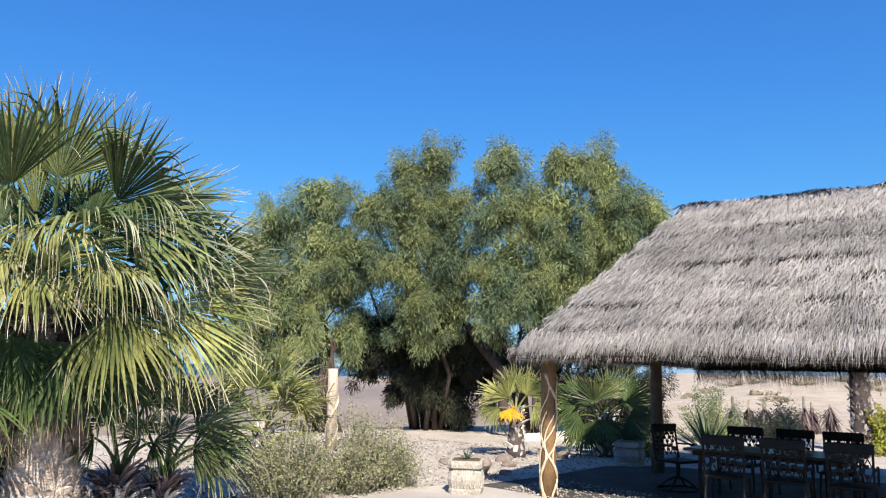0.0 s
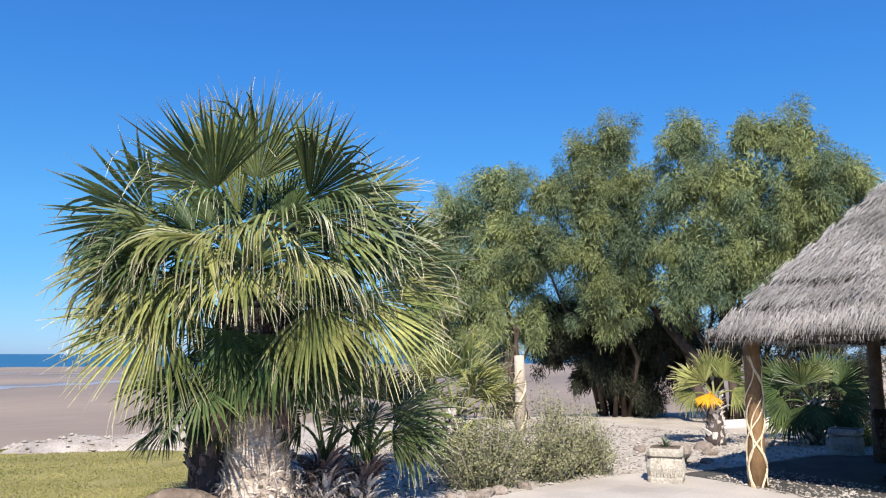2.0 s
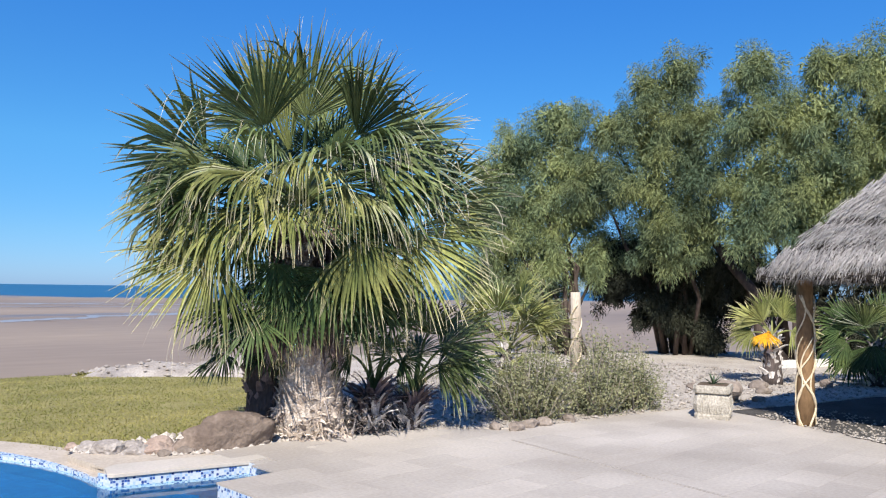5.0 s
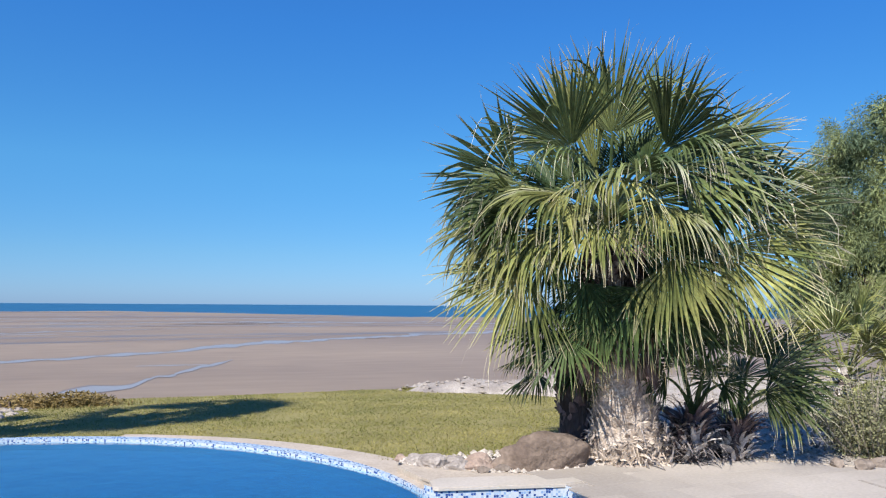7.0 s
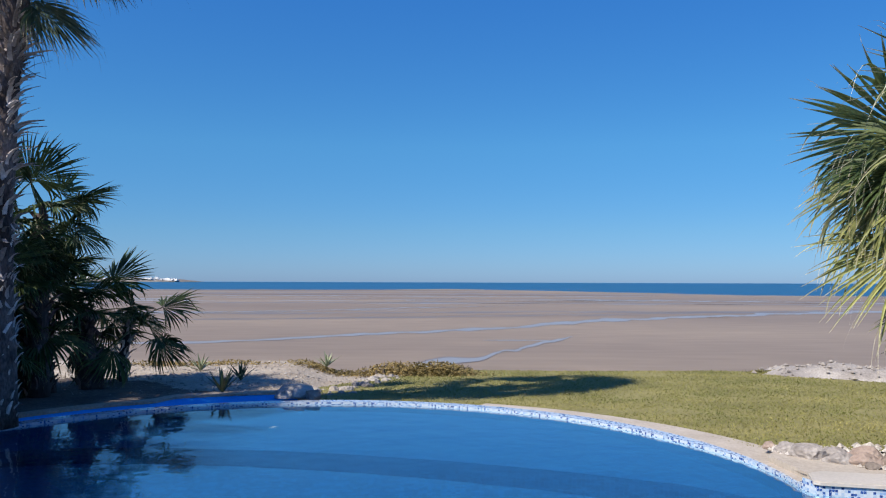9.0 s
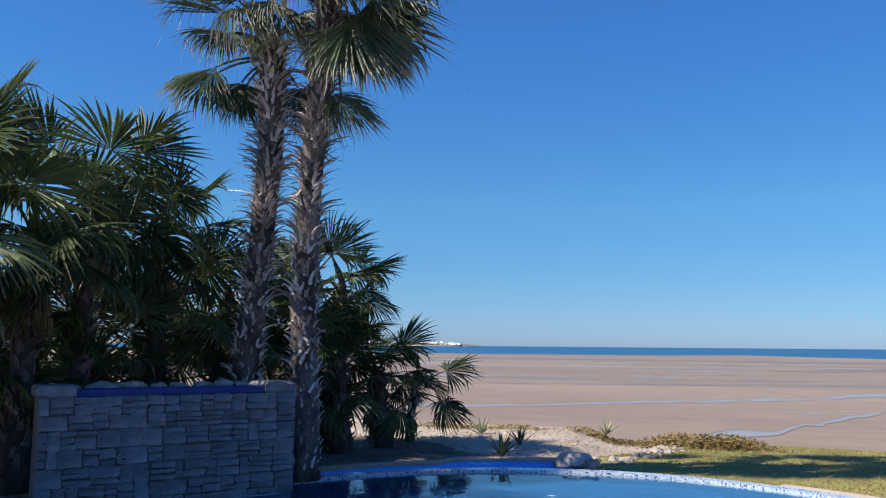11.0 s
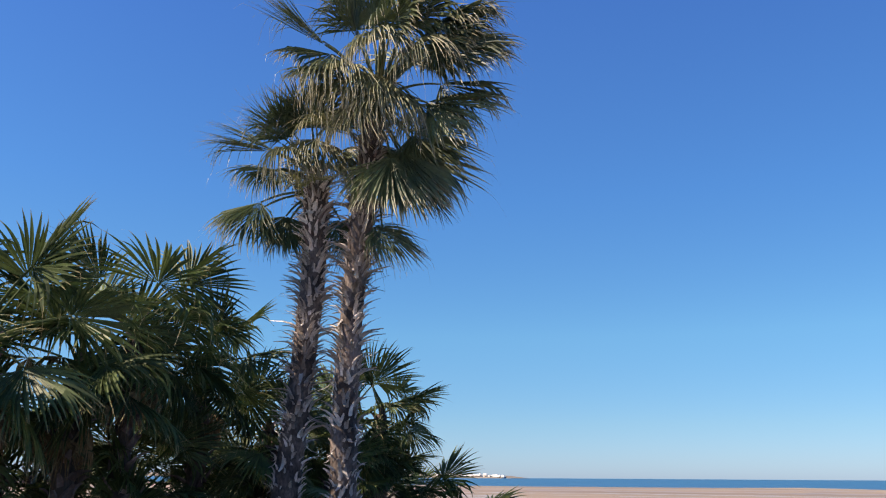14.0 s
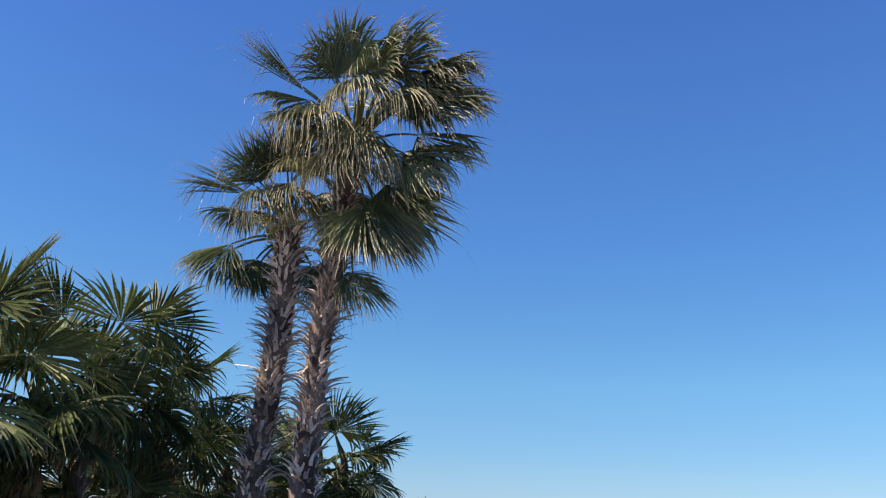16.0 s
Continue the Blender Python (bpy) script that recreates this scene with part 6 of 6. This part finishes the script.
tagged(part("palm_bed", g, M_EARTH), "dark brown earth and litter under the palm thicket", "soil", kind="structure")

# ---- fountain wall ----
fw = thing("fountain_wall", "grey ledge-stone fountain wall with a blue trough on top", "wall")
wd = (WALL_B - WALL_A)
wl = wd.length
wu = wd.normalized()
wang = math.atan2(wu.y, wu.x)
FW = Matrix.Translation(WALL_A) @ Matrix.Rotation(wang, 4, "Z")
g = Geo()
g.box((wl / 2, -0.27, 0.45), (wl - 0.02, 0.50, 1.3))
part("core", g, M_MORTAR, fw, at=FW)
g = Geo()
g.box((wl / 2, -0.20, 1.145), (wl - 0.7, 0.30, 0.09), bevel=0.01)
# trough blue is darkened to carry the shade it lies in
part("trough", g, M_BLUESHADE, fw, "blue tiled spill trough, coloured darker for shade", at=FW)
for cx in (0.17, wl - 0.17):
    g = Geo()
    g.box((cx, -0.27, 1.17), (0.40, 0.58, 0.14), bevel=0.03)
    part("pillar_cap", g, M_WALLSTONE, fw, at=FW)
rs = random.Random(77)
cx = 0.1
while cx < wl - 0.1:
    g = Geo()
    hw = rs.uniform(0.10, 0.2)
    g.stone((0, 0, 0), (hw * 1.15, rs.uniform(0.09, 0.13), rs.uniform(0.05, 0.08)), rs, 2, 0.4, turn=rs.uniform(-0.2, 0.2))
    part("cap_stone", g, M_CAPSTONE, fw, "rough pale cap stone", at=FW @ pose(cx + hw, -0.44, 1.19))
    cx += 2 * hw
z = -0.3
rowz = []
while z < 1.06:
    h = rs.uniform(0.15, 0.24)
    if 1.105 - z - h < 0.09:
        h = 1.105 - z
    rowz.append((z, h))
    z += h


def ledge_stone(x, z, L, h):
    pr = rs.uniform(0.015, 0.06)
    g = Geo()
    g.box((0, 0, 0), (L - rs.uniform(0.004, 0.012), pr + 0.03, h - rs.uniform(0.004, 0.012)), bevel=rs.uniform(0.006, 0.016))
    for k, v in enumerate(g.v):
        g.v[k] = tuple(Vector(v) + Vector((rs.uniform(-1, 1), rs.uniform(-1, 1), rs.uniform(-1, 1))) * 0.013)
    part("stone", g, M_WALLSTONE, fw, at=FW @ pose(x + L / 2, pr / 2 - 0.03, z + h / 2, rs.uniform(-3, 3), rs.uniform(-2, 2), rs.uniform(-3, 3)))


for z, h in rowz:
    x = 0.0
    while x < wl - 0.03:
        L = min(rs.uniform(0.10, 0.34), wl - x)
        if wl - x - L < 0.08:
            L = wl - x
        u = rs.random()
        if u < 0.3:
            ledge_stone(x, z, L, h)
        elif u < 0.75:
            k = rs.uniform(0.35, 0.65)
            ledge_stone(x, z, L, h * k)
            ledge_stone(x, z + h * k, L, h * (1 - k))
        else:
            for k in range(3):
                ledge_stone(x, z + h * k / 3, L, h / 3)
        x += L
for z, h in rowz:
    g = Geo()
    g.box((0, 0, 0), (0.05, 0.48, h - 0.01), bevel=0.012)
    part("stone", g, M_WALLSTONE, fw, at=FW @ pose(-0.02, -0.27, z + h / 2))

# ---- thatched shelter ----
PU, PN = Vector((-0.17, -0.985, 0)).normalized(), Vector((0.985, -0.17, 0)).normalized()
PA = Vector((10.58, 4.34, 0))
DEP, LEN, EAVE, RIDGE = 6.9, 11.0, 1.98, 4.5


def pal(u, n, z):
    return PA + PU * u + PN * n + Vector((0, 0, z))


shelter = thing("thatched_shelter", "open shelter with a weathered grey palm-thatch hip roof", "palapa")
HIP = 1.1
corners = [pal(-0.12, 0, EAVE), pal(LEN, 0, EAVE), pal(LEN, DEP, EAVE - 0.08), pal(0, DEP, EAVE - 0.08)]
r0, r1 = pal(HIP, DEP / 2, RIDGE), pal(LEN - HIP, DEP / 2, RIDGE)
FACES = [(corners[0], corners[1], r1, r0), (corners[1], corners[2], r1, r1), (corners[2], corners[3], r0, r1), (corners[3], corners[0], r0, r0)]
g = Geo()
for a, b, c, d in FACES:
    vs = [a, b, c, d] if (c - d).length > 0.01 else [a, b, c]
    up = (b - a).cross(vs[2] - a).normalized() * 0.07
    up = up if up.z > 0 else -up
    k = len(vs)
    g.add([tuple(p) for p in vs] + [tuple(p - up) for p in vs], [tuple(range(k)), tuple(range(k, 2 * k))[::-1]] + [(i, (i + 1) % k, k + (i + 1) % k, k + i) for i in range(k)])
part("roof_bed", g, M_THATCHSHADE, shelter, "thatch underside, coloured dark for roof shade")
rt = random.Random(91)
for fi, (a, b, c, d) in enumerate(FACES):
    tiers = 8
    up = (b - a).cross(((c + d) / 2) - a).normalized()
    up = up if up.z > 0 else -up
    for t in range(tiers):
        g = Geo()
        f1 = (t + 1.1) / tiers
        f1 = min(f1, 0.995)
        la, lb = a.lerp(d, f1), b.lerp(c, f1)
        down = ((a + b) / 2 - (c + d) / 2).normalized()
        width = (lb - la).length
        per = 920 if fi == 0 else 120
        slope = ((a + b) / 2 - (c + d) / 2).length / tiers
        for k in range(int(width * per)):
            s = rt.random()
            wav = 0.13 * noise.noise(Vector((s * width * 0.9, t * 3.1, fi))) + 0.06 * noise.noise(Vector((s * width * 4, t * 3.1, fi)))
            fall = rt.random() ** 0.8
            p = la.lerp(lb, s) + down * (slope * (fall * 0.98 - 0.12) + wav * 1.2) + up * (0.04 + 0.025 * fall + 0.06 * rt.random())
            dd = down + (lb - la).normalized() * rt.gauss(0, 0.2) + up * rt.uniform(0.02, 0.34)
            ln = rt.uniform(0.15, 0.36)
            if t == 0:
                ln *= 0.95
                dd = dd + Vector((0, 0, -0.35))
            g.blade(p, dd, up + (lb - la).normalized() * rt.uniform(-0.8, 0.8), ln, rt.uniform(0.005, 0.013), rt.uniform(0.02, 0.2), 2)
        part("thatch_course", g, M_THATCH, shelter)
for fi, (a, b, c, d) in enumerate(FACES):
    g = Geo()
    out = Vector(((a + b) / 2 - (c + d) / 2).to_2d().to_3d()).normalized()
    for k in range(int((b - a).length * (340, 260, 620, 200)[fi])):
        s = rt.random()
        p = a.lerp(b, s) + out * rt.uniform(-0.16, 0.04) + Vector((0, 0, rt.uniform(-0.05, 0.12)))
        g.blade(p, out * rt.uniform(0.05, 0.5) + (b - a).normalized() * rt.gauss(0, 0.15) + Vector((0, 0, -1)), (b - a) + out * rt.uniform(-0.5, 0.5), (rt.uniform(0.05, 0.11), rt.uniform(0.1, 0.2), rt.uniform(0.3, 0.46), rt.uniform(0.03, 0.07))[fi] + 0.04 * noise.noise(Vector((s * 9, fi, 0))), rt.uniform(0.008, 0.018), 0.0, 2)
    # back eave, seen from inside: shade put into its colour
    part("eave_fringe", g, M_THATCHSHADE if fi == 2 else M_THATCH, shelter, "hanging ends of the thatch, coloured dark for shade" if fi == 2 else "ragged hanging ends of the thatch")
g = Geo()
for k in range(2600):
    s = rt.random()
    p = r0.lerp(r1, s) + Vector((rt.gauss(0, 0.05), rt.gauss(0, 0.05), 0.06 + rt.random() * 0.05 + 0.05 * noise.noise(Vector((s * 14, 0, 0)))))
    sd = 1 if rt.random() < 0.6 else -1
    g.blade(p, PU * rt.gauss(0, 1.0) - PN * sd * rt.uniform(0.1, 0.6) + Vector((0, 0, -0.2)), Vector((0, 0, 1)), rt.uniform(0.12, 0.4), rt.uniform(0.014, 0.036), 0.35, 3)
part("ridge_cap", g, M_RIDGE, shelter, "dark matted ridge of old thatch")
for u in (0.35, 5.6, 10.6):
    for nn in (0.62, 4.4) if u < 1 else (0.62, 4.4, DEP - 0.5):
        g = Geo()
        near = nn < 1 and u < 1
        base = Vector((11.17, 4.07, 0)) if near else (Vector((14.88, 3.4, 0)) if u < 1 else pal(u, nn, 0))
        base.z = -0.02
        r = 0.11
        g.tube([base, base + Vector((0.0, 0.0, 0.7)), base + Vector((0.01, 0.01, 1.4)), base + Vector((0, 0, 2.15))], [r * 1.08, r, r * 0.95, r * 0.95], 14)
        # only the near post keeps the lit log colour; others are darkened for shade
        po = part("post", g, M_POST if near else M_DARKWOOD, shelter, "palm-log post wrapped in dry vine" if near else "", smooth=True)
        if near:
            for ph, tw in ((0.0, 1), (0.7, -1), (1.5, 1), (2.2, -1), (2.9, 1), (3.6, 1), (4.2, -1), (4.7, -1), (5.1, 1), (5.6, -1)):
                g = Geo()
                pts = []
                for k in range(25):
                    zz = -0.02 + (1.75 if tw > 0 else 1.2) * k / 24
                    a = ph + tw * (1.3 * math.sin(zz * 4.2 + ph) + zz * 0.5)
                    pts.append(base + Vector((math.cos(a) * (r + 0.012), math.sin(a) * (r + 0.012), zz + 0.02)))
                g.tube(pts, [0.015 - 0.0003 * k for k in range(25)], 6)
                part("vine", g, M_VINE, po, "pale twisted vine stem", smooth=True)
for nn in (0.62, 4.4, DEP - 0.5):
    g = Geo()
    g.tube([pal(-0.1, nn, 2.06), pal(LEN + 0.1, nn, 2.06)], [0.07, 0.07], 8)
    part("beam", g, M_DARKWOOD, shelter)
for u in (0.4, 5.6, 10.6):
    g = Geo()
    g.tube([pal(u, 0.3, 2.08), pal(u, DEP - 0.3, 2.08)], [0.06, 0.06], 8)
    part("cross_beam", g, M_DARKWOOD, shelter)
# whole floor slab carries the roof's shade in its colour
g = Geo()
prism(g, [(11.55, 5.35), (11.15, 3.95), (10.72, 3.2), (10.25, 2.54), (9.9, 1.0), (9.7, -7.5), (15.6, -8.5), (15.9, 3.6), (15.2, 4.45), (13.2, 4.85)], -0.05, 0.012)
tagged(part("shelter_floor", g, M_FLOORSHADE), "pebbled concrete floor under the shelter, coloured dark for its shade", "floor", kind="structure")
g = Geo()
for _ in range(800):
    s, q = rt.random(), rt.random() ** 1.5
    p = Vector((11.4, 4.9, 0)).lerp(Vector((10.1, 2.0, 0)), s) + Vector((q * 1.5, -q * 0.3, 0))
    pebble(g, p.x, p.y, 0.012, 0.010 + 0.02 * rt.random(), rt)
tagged(part("pebbles", g, M_PEBBLE), "small pale pebbles set along the shelter floor edge", "pebbles", kind="stuff")


# ---- dining set under the shelter ----
def metal_chair(label, at, swivel=False):
    """Cast metal garden chair facing +y in its own frame."""
    c = thing("patio_chair", label, "chair", group="chairs round the dining table")
    g = Geo()
    g.box((0, 0.02, 0.43), (0.50, 0.48, 0.04), bevel=0.015)
    part("seat", g, M_IRON, c)
    g = Geo()
    tl = math.radians(-10)
    for k in range(7):
        for j in range(5):
            if (k + j) % 2 == 0:
                g.box((-0.18 + 0.06 * k, -0.245 - 0.05 * j * 0.2, 0.58 + 0.06 * j), (0.05, 0.018, 0.05), bevel=0.008)
    for k in range(5):
        x = -0.19 + 0.095 * k
        g.tube([(x, -0.22, 0.50), (x + 0.06, -0.245, 0.66), (x - 0.02, -0.27, 0.84)], [0.008] * 3, 5)
        g.tube([(x, -0.22, 0.50), (x - 0.06, -0.245, 0.66), (x + 0.02, -0.27, 0.84)], [0.008] * 3, 5)
    part("backrest_lattice", g, M_IRON, c, "cast lattice back")
    g = Geo()
    g.box((0, -0.285, 0.905), (0.54, 0.03, 0.13), bevel=0.014, tilt=tl)
    part("top_rail", g, M_IRON, c)
    for sx in (-0.25, 0.25):
        g = Geo()
        g.tube([(sx, -0.20, 0.42), (sx, -0.24, 0.62), (sx, -0.28, 0.92)], [0.016] * 3, 6)
        part("back_post", g, M_IRON, c)
    for sx in (-0.27, 0.27):
        g = Geo()
        g.tube([(sx, -0.25, 0.66), (sx, -0.02, 0.67), (sx, 0.20, 0.66), (sx, 0.25, 0.60), (sx, 0.22, 0.43)], [0.015] * 5, 6)
        part("armrest", g, M_IRON, c)
    if swivel:
        g = Geo()
        g.tube([(0, 0, 0.42), (0, 0, 0.16)], [0.035, 0.03], 8)
        part("pedestal", g, M_IRON, c)
        for k in range(4):
            a = k * math.pi / 2 + 0.4
            g = Geo()
            g.tube([(0, 0, 0.2), (math.cos(a) * 0.15, math.sin(a) * 0.15, 0.14), (math.cos(a) * 0.33, math.sin(a) * 0.33, 0.012)], [0.02, 0.018, 0.014], 6)
            part("leg", g, M_IRON, c)
        g = Geo()
        g.tube([(math.cos(a) * 0.33, math.sin(a) * 0.33, 0.015) for a in np.linspace(0, 2 * math.pi, 25)], [0.015] * 25, 6)
        part("base_ring", g, M_IRON, c)
    else:
        for sx in (-0.23, 0.23):
            for y0, y1 in ((-0.2, -0.27), (0.2, 0.24)):
                g = Geo()
                g.tube([(sx, y0, 0.42), (sx * 1.06, (y0 + y1) / 2, 0.2), (sx * 1.04, y1, 0.012)], [0.02, 0.015, 0.017], 6)
                part("leg", g, M_IRON, c)
    c.matrix_basis = at
    return c


tbl = thing("dining_table", "long dark metal dining table with a stone top", "table")
g = Geo()
g.box((0, 0, 0.72), (2.2, 1.02, 0.035), bevel=0.012)
part("tabletop", g, M_TABLETOP, tbl)
g = Geo()
g.box((0, 0, 0.67), (2.0, 0.84, 0.06), bevel=0.01)
part("apron", g, M_IRON, tbl)
for sx in (-0.9, 0.9):
    for sy in (-0.36, 0.36):
        g = Geo()
        g.tube([(sx, sy, 0.66), (sx * 1.02, sy * 1.05, 0.35), (sx, sy, 0.014)], [0.035, 0.025, 0.03], 8)
        part("leg", g, M_IRON, tbl)
tbl.matrix_basis = pose(12.15, 1.15, 0, 0, 0, -100)
CHAIR = "dark cast-metal patio chair with lattice back at the table"
for x, y, rz in [(11.42, 1.66, -92), (11.36, 0.92, -95), (11.3, 0.18, -93), (13.0, 1.72, 82), (12.9, 1.02, 80), (12.8, 0.36, 84)]:
    metal_chair(CHAIR, pose(x, y, 0.012, 0, 0, rz))
metal_chair("dark cast-metal swivel chair at the table's end", pose(12.9, 2.62, 0.012, 0, 0, 150), True)
metal_chair(CHAIR, pose(12.0, -0.55, 0.012, 0, 0, 8))


# ---- planters, post, walls ----
def square_planter(name, label, at, w, h, material, plant=True):
    p = thing(name, label, "planter")
    g = Geo()
    prof = [(0.93, 0.0), (0.95, 0.05), (0.90, 0.08), (0.99, h * 0.42), (0.93, h * 0.65), (0.80, h - 0.12), (0.97, h - 0.10), (1.0, h - 0.05), (0.97, h)]
    vs, fs = [], []
    for s, z in prof:
        q = s * w / 2
        b = q * 0.22
        for px, py in ((-q + b, -q), (q - b, -q), (q, -q + b), (q, q - b), (q - b, q), (-q + b, q), (-q, q - b), (-q, -q + b)):
            vs.append((px, py, z))
    for i in range(len(prof) - 1):
        for k in range(8):
            fs.append((i * 8 + k, i * 8 + (k + 1) % 8, i * 8 + 8 + (k + 1) % 8, i * 8 + 8 + k))
    fs += [tuple(range(8))[::-1], tuple(len(vs) - 8 + k for k in range(8))]
    g.add(vs, fs)
    part("pot", g, material, p)
    for side in range(4):
        for k in range(7):
            g = Geo()
            x = (-0.5 + (k + 0.5) / 7) * w * 0.62
            m = Matrix.Rotation(side * math.pi / 2, 3, "Z")
            a, b = m @ Vector((x * 1.05, -w * 0.45, 0.08)), m @ Vector((x, -w * 0.43, h - 0.13))
            g.tube([a, (a + b) / 2 + m @ Vector((0.02 * (-1) ** k, -0.014, 0)), b], [0.018, 0.022, 0.016], 5)
            part("flute", g, material, p)
    g = Geo()
    g.box((0, 0, h - 0.02), (w * 0.82, w * 0.82, 0.05), bevel=0.01)
    part("soil", g, M_SOIL, p)
    p.matrix_basis = at
    return p


square_planter("stone_planter", "fluted cream concrete planter at the patio edge", pose(10.85, 5.22, 0.0, 0, 0, 20), 0.5, 0.46, M_CONCRETE)
agave("aloe", "small aloe growing in the fluted planter", (10.85, 5.22, 0.45), 11, 0.2, 0.03, 331, M_AGAVE, 0.6)
square_planter("stone_planter", "square grey planter in the shelter's shade", pose(15.6, 4.1, 0.018, 0, 0, 5), 0.52, 0.44, M_GREYCONC)
tp = thing("carved_post", "pale log post with twisted vine standing in the garden", "post", (14.4, 10.2, 0))
g = Geo()
g.tube([(0, 0, -0.02), (0.02, 0, 0.9), (0, 0.01, 1.72)], [0.125, 0.115, 0.105], 12)
part("log", g, M_LOG, tp, smooth=True)
for ph in (0, 3):
    g = Geo()
    g.tube([(math.cos(ph + zz * 5) * 0.12, math.sin(ph + zz * 5) * 0.12, zz) for zz in np.linspace(0.0, 1.45, 20)], [0.022] * 20, 6)
    part("vine", g, M_VINE, tp, smooth=True)
g = Geo()
prism(g, [(19.0, 7.75), (22.6, 6.55), (22.7, 6.8), (19.1, 8.0)], -0.02, 0.17)
tagged(part("garden_wall", g, M_WHITEWALL), "low whitewashed garden kerb in the shade of the trees", "wall", kind="structure")
boulder("boulder", "dark boulder lying in shade behind the planter", (12.6, 6.0, 0.12), (0.42, 0.35, 0.26), M_ROCK)
for x, y, s in [(13.2, 6.2, .14), (14.0, 5.9, .12), (14.7, 6.3, .17), (13.6, 7.0, .12), (16.0, 5.6, .13), (12.9, 5.5, .1), (14.4, 5.3, .11)]:
    boulder("garden_stone", "rough grey stone in the shaded gravel bed", (x, y, 0.05), (s * 1.2, s, s * 0.8), M_ROCK, 2, 0.3)

# dry stumps and scrub behind the dining set
rd = random.Random(55)
for i, (x, y) in enumerate([(26.2, 3.8), (26.6, 3.4), (26.9, 3.0), (27.3, 2.6), (27.9, 1.95), (28.1, 1.75), (28.6, 1.25)]):
    st = thing("dead_agave", "dark dried agave skirt on a short stalk", "dead plant", (x, y, ground_z(x, y)), group="dried agaves on the dune")
    g = Geo()
    g.tube([(0, 0, -0.05), (0.05, 0, 0.7), (rd.uniform(-.1, .1), 0, rd.uniform(0.8, 1.15))], [0.08, 0.06, 0.04], 6)
    part("stalk", g, M_TWIG, st)
    g = Geo()
    for k in range(130):
        a = rd.random() * 6.28
        g.blade(Vector((0, 0, rd.uniform(0.3, 0.8))), Vector((math.cos(a) * 0.55, math.sin(a) * 0.55, rd.uniform(-1.0, 0.2))), Vector((0, 0, 1)), rd.uniform(0.35, 0.65), 0.06, 0.6, 3)
    part("dry_skirt", g, M_BOOTBROWN, st)
for i in range(44):
    x, y = rd.uniform(31, 78), rd.uniform(-14, 11)
    s = rd.uniform(0.6, 1.3)
    shrub("dune_scrub", "low dry scrub on the sandy dune", (x, y, ground_z(x, y)), 1.1 * s, 1.0 * s, 0.42 * s, 400 + i, M_SCRUB, 520, 0.1, 14)
shrub("green_shrub", "tall leafy green shrub behind the shelter", (22.5, 3.8, 0.0), 1.2, 1.0, 1.7, 451, M_FEATHER, 6500, 0.04)
shrub("green_shrub", "rounded olive shrub behind the dining set", (24.0, 2.3, 0.0), 0.9, 0.8, 1.3, 453, M_SHRUB, 3600, 0.05)
shrub("green_shrub", "leafy green shrub behind the dining chairs", (21.5, -0.6, 0.0), 1.0, 1.0, 1.6, 452, M_YELLOWGREEN, 3000, 0.07)
pt = thing("palm_trunk", "pale scarred palm trunk standing beyond the shelter", "palm tree")
stem(pt, [(21.3, 0.25, -0.05), (21.3, 0.25, 1.6), (21.3, 0.25, 4.4)], [0.24, 0.21, 0.2], 260, 0.11, 0.14, 0.02, (0.5, 0.8), M_BARK, (M_BOOT, M_BOOTDARK), 461)
crown(pt, DEEP, (21.3, 0.25, 4.5), 18, 0.9, 462)

# short stakes by the creeper mound
for k, (x, y, h) in enumerate([(-1.45, 17.25, 0.17), (-1.30, 17.32, 0.20), (-1.15, 17.38, 0.15)]):
    g = Geo()
    g.tube([(0, 0, -0.05), (0.01, 0, h * 0.5), (0.005, 0.01, h)], [0.03, 0.028, 0.024], 7)
    tagged(part("garden_stake", g, M_DARKWOOD, at=pose(x, y, ground_z(x, y))), "short dark wooden stake beside the creeper mound", "stake", group="stakes by the lawn")

# ---- patio tiles, last ----
rl = random.Random(17)
TILES = {}
TW, TH = 0.61, 0.41
made = 0
rest = Geo()
j = 0
y = -6.0
while y < 7.7:
    west = XE + 0.012 if y > 1.5 else XE + 0.012 - 12 * TW
    x = west - (TW / 2 if j % 2 else 0)
    while x < 16.5:
        x0, x1 = max(x, west), min(x + TW, 17.0)
        cx, cy = (x0 + x1) / 2, y + TH / 2
        if x1 - x0 > 0.1 and inside(cx, cy, PATIO) and not (cx < 4.6 and cy > 6.1):
            size = (round(x1 - x0 - 0.003, 3), TH - 0.003)
            if 4.2 < y and made < 300 and x0 < 11.5:
                if size not in TILES:
                    gt = Geo()
                    gt.box((0, 0, 0), (size[0], size[1], 0.02), bevel=0.0007)
                    TILES[size] = gt.data("tile", M_TILE)
                part("tile", TILES[size], None, patio, at=pose(cx, cy, -0.010 + rl.uniform(-0.0006, 0.0006)))
                made += 1
            else:
                rest.box((cx, cy, -0.010), (size[0], size[1], 0.02), bevel=0.0007)
        x += TW
    y += TH
    j += 1
tagged(part("tiles", rest, M_TILE, patio), kind="stuff")
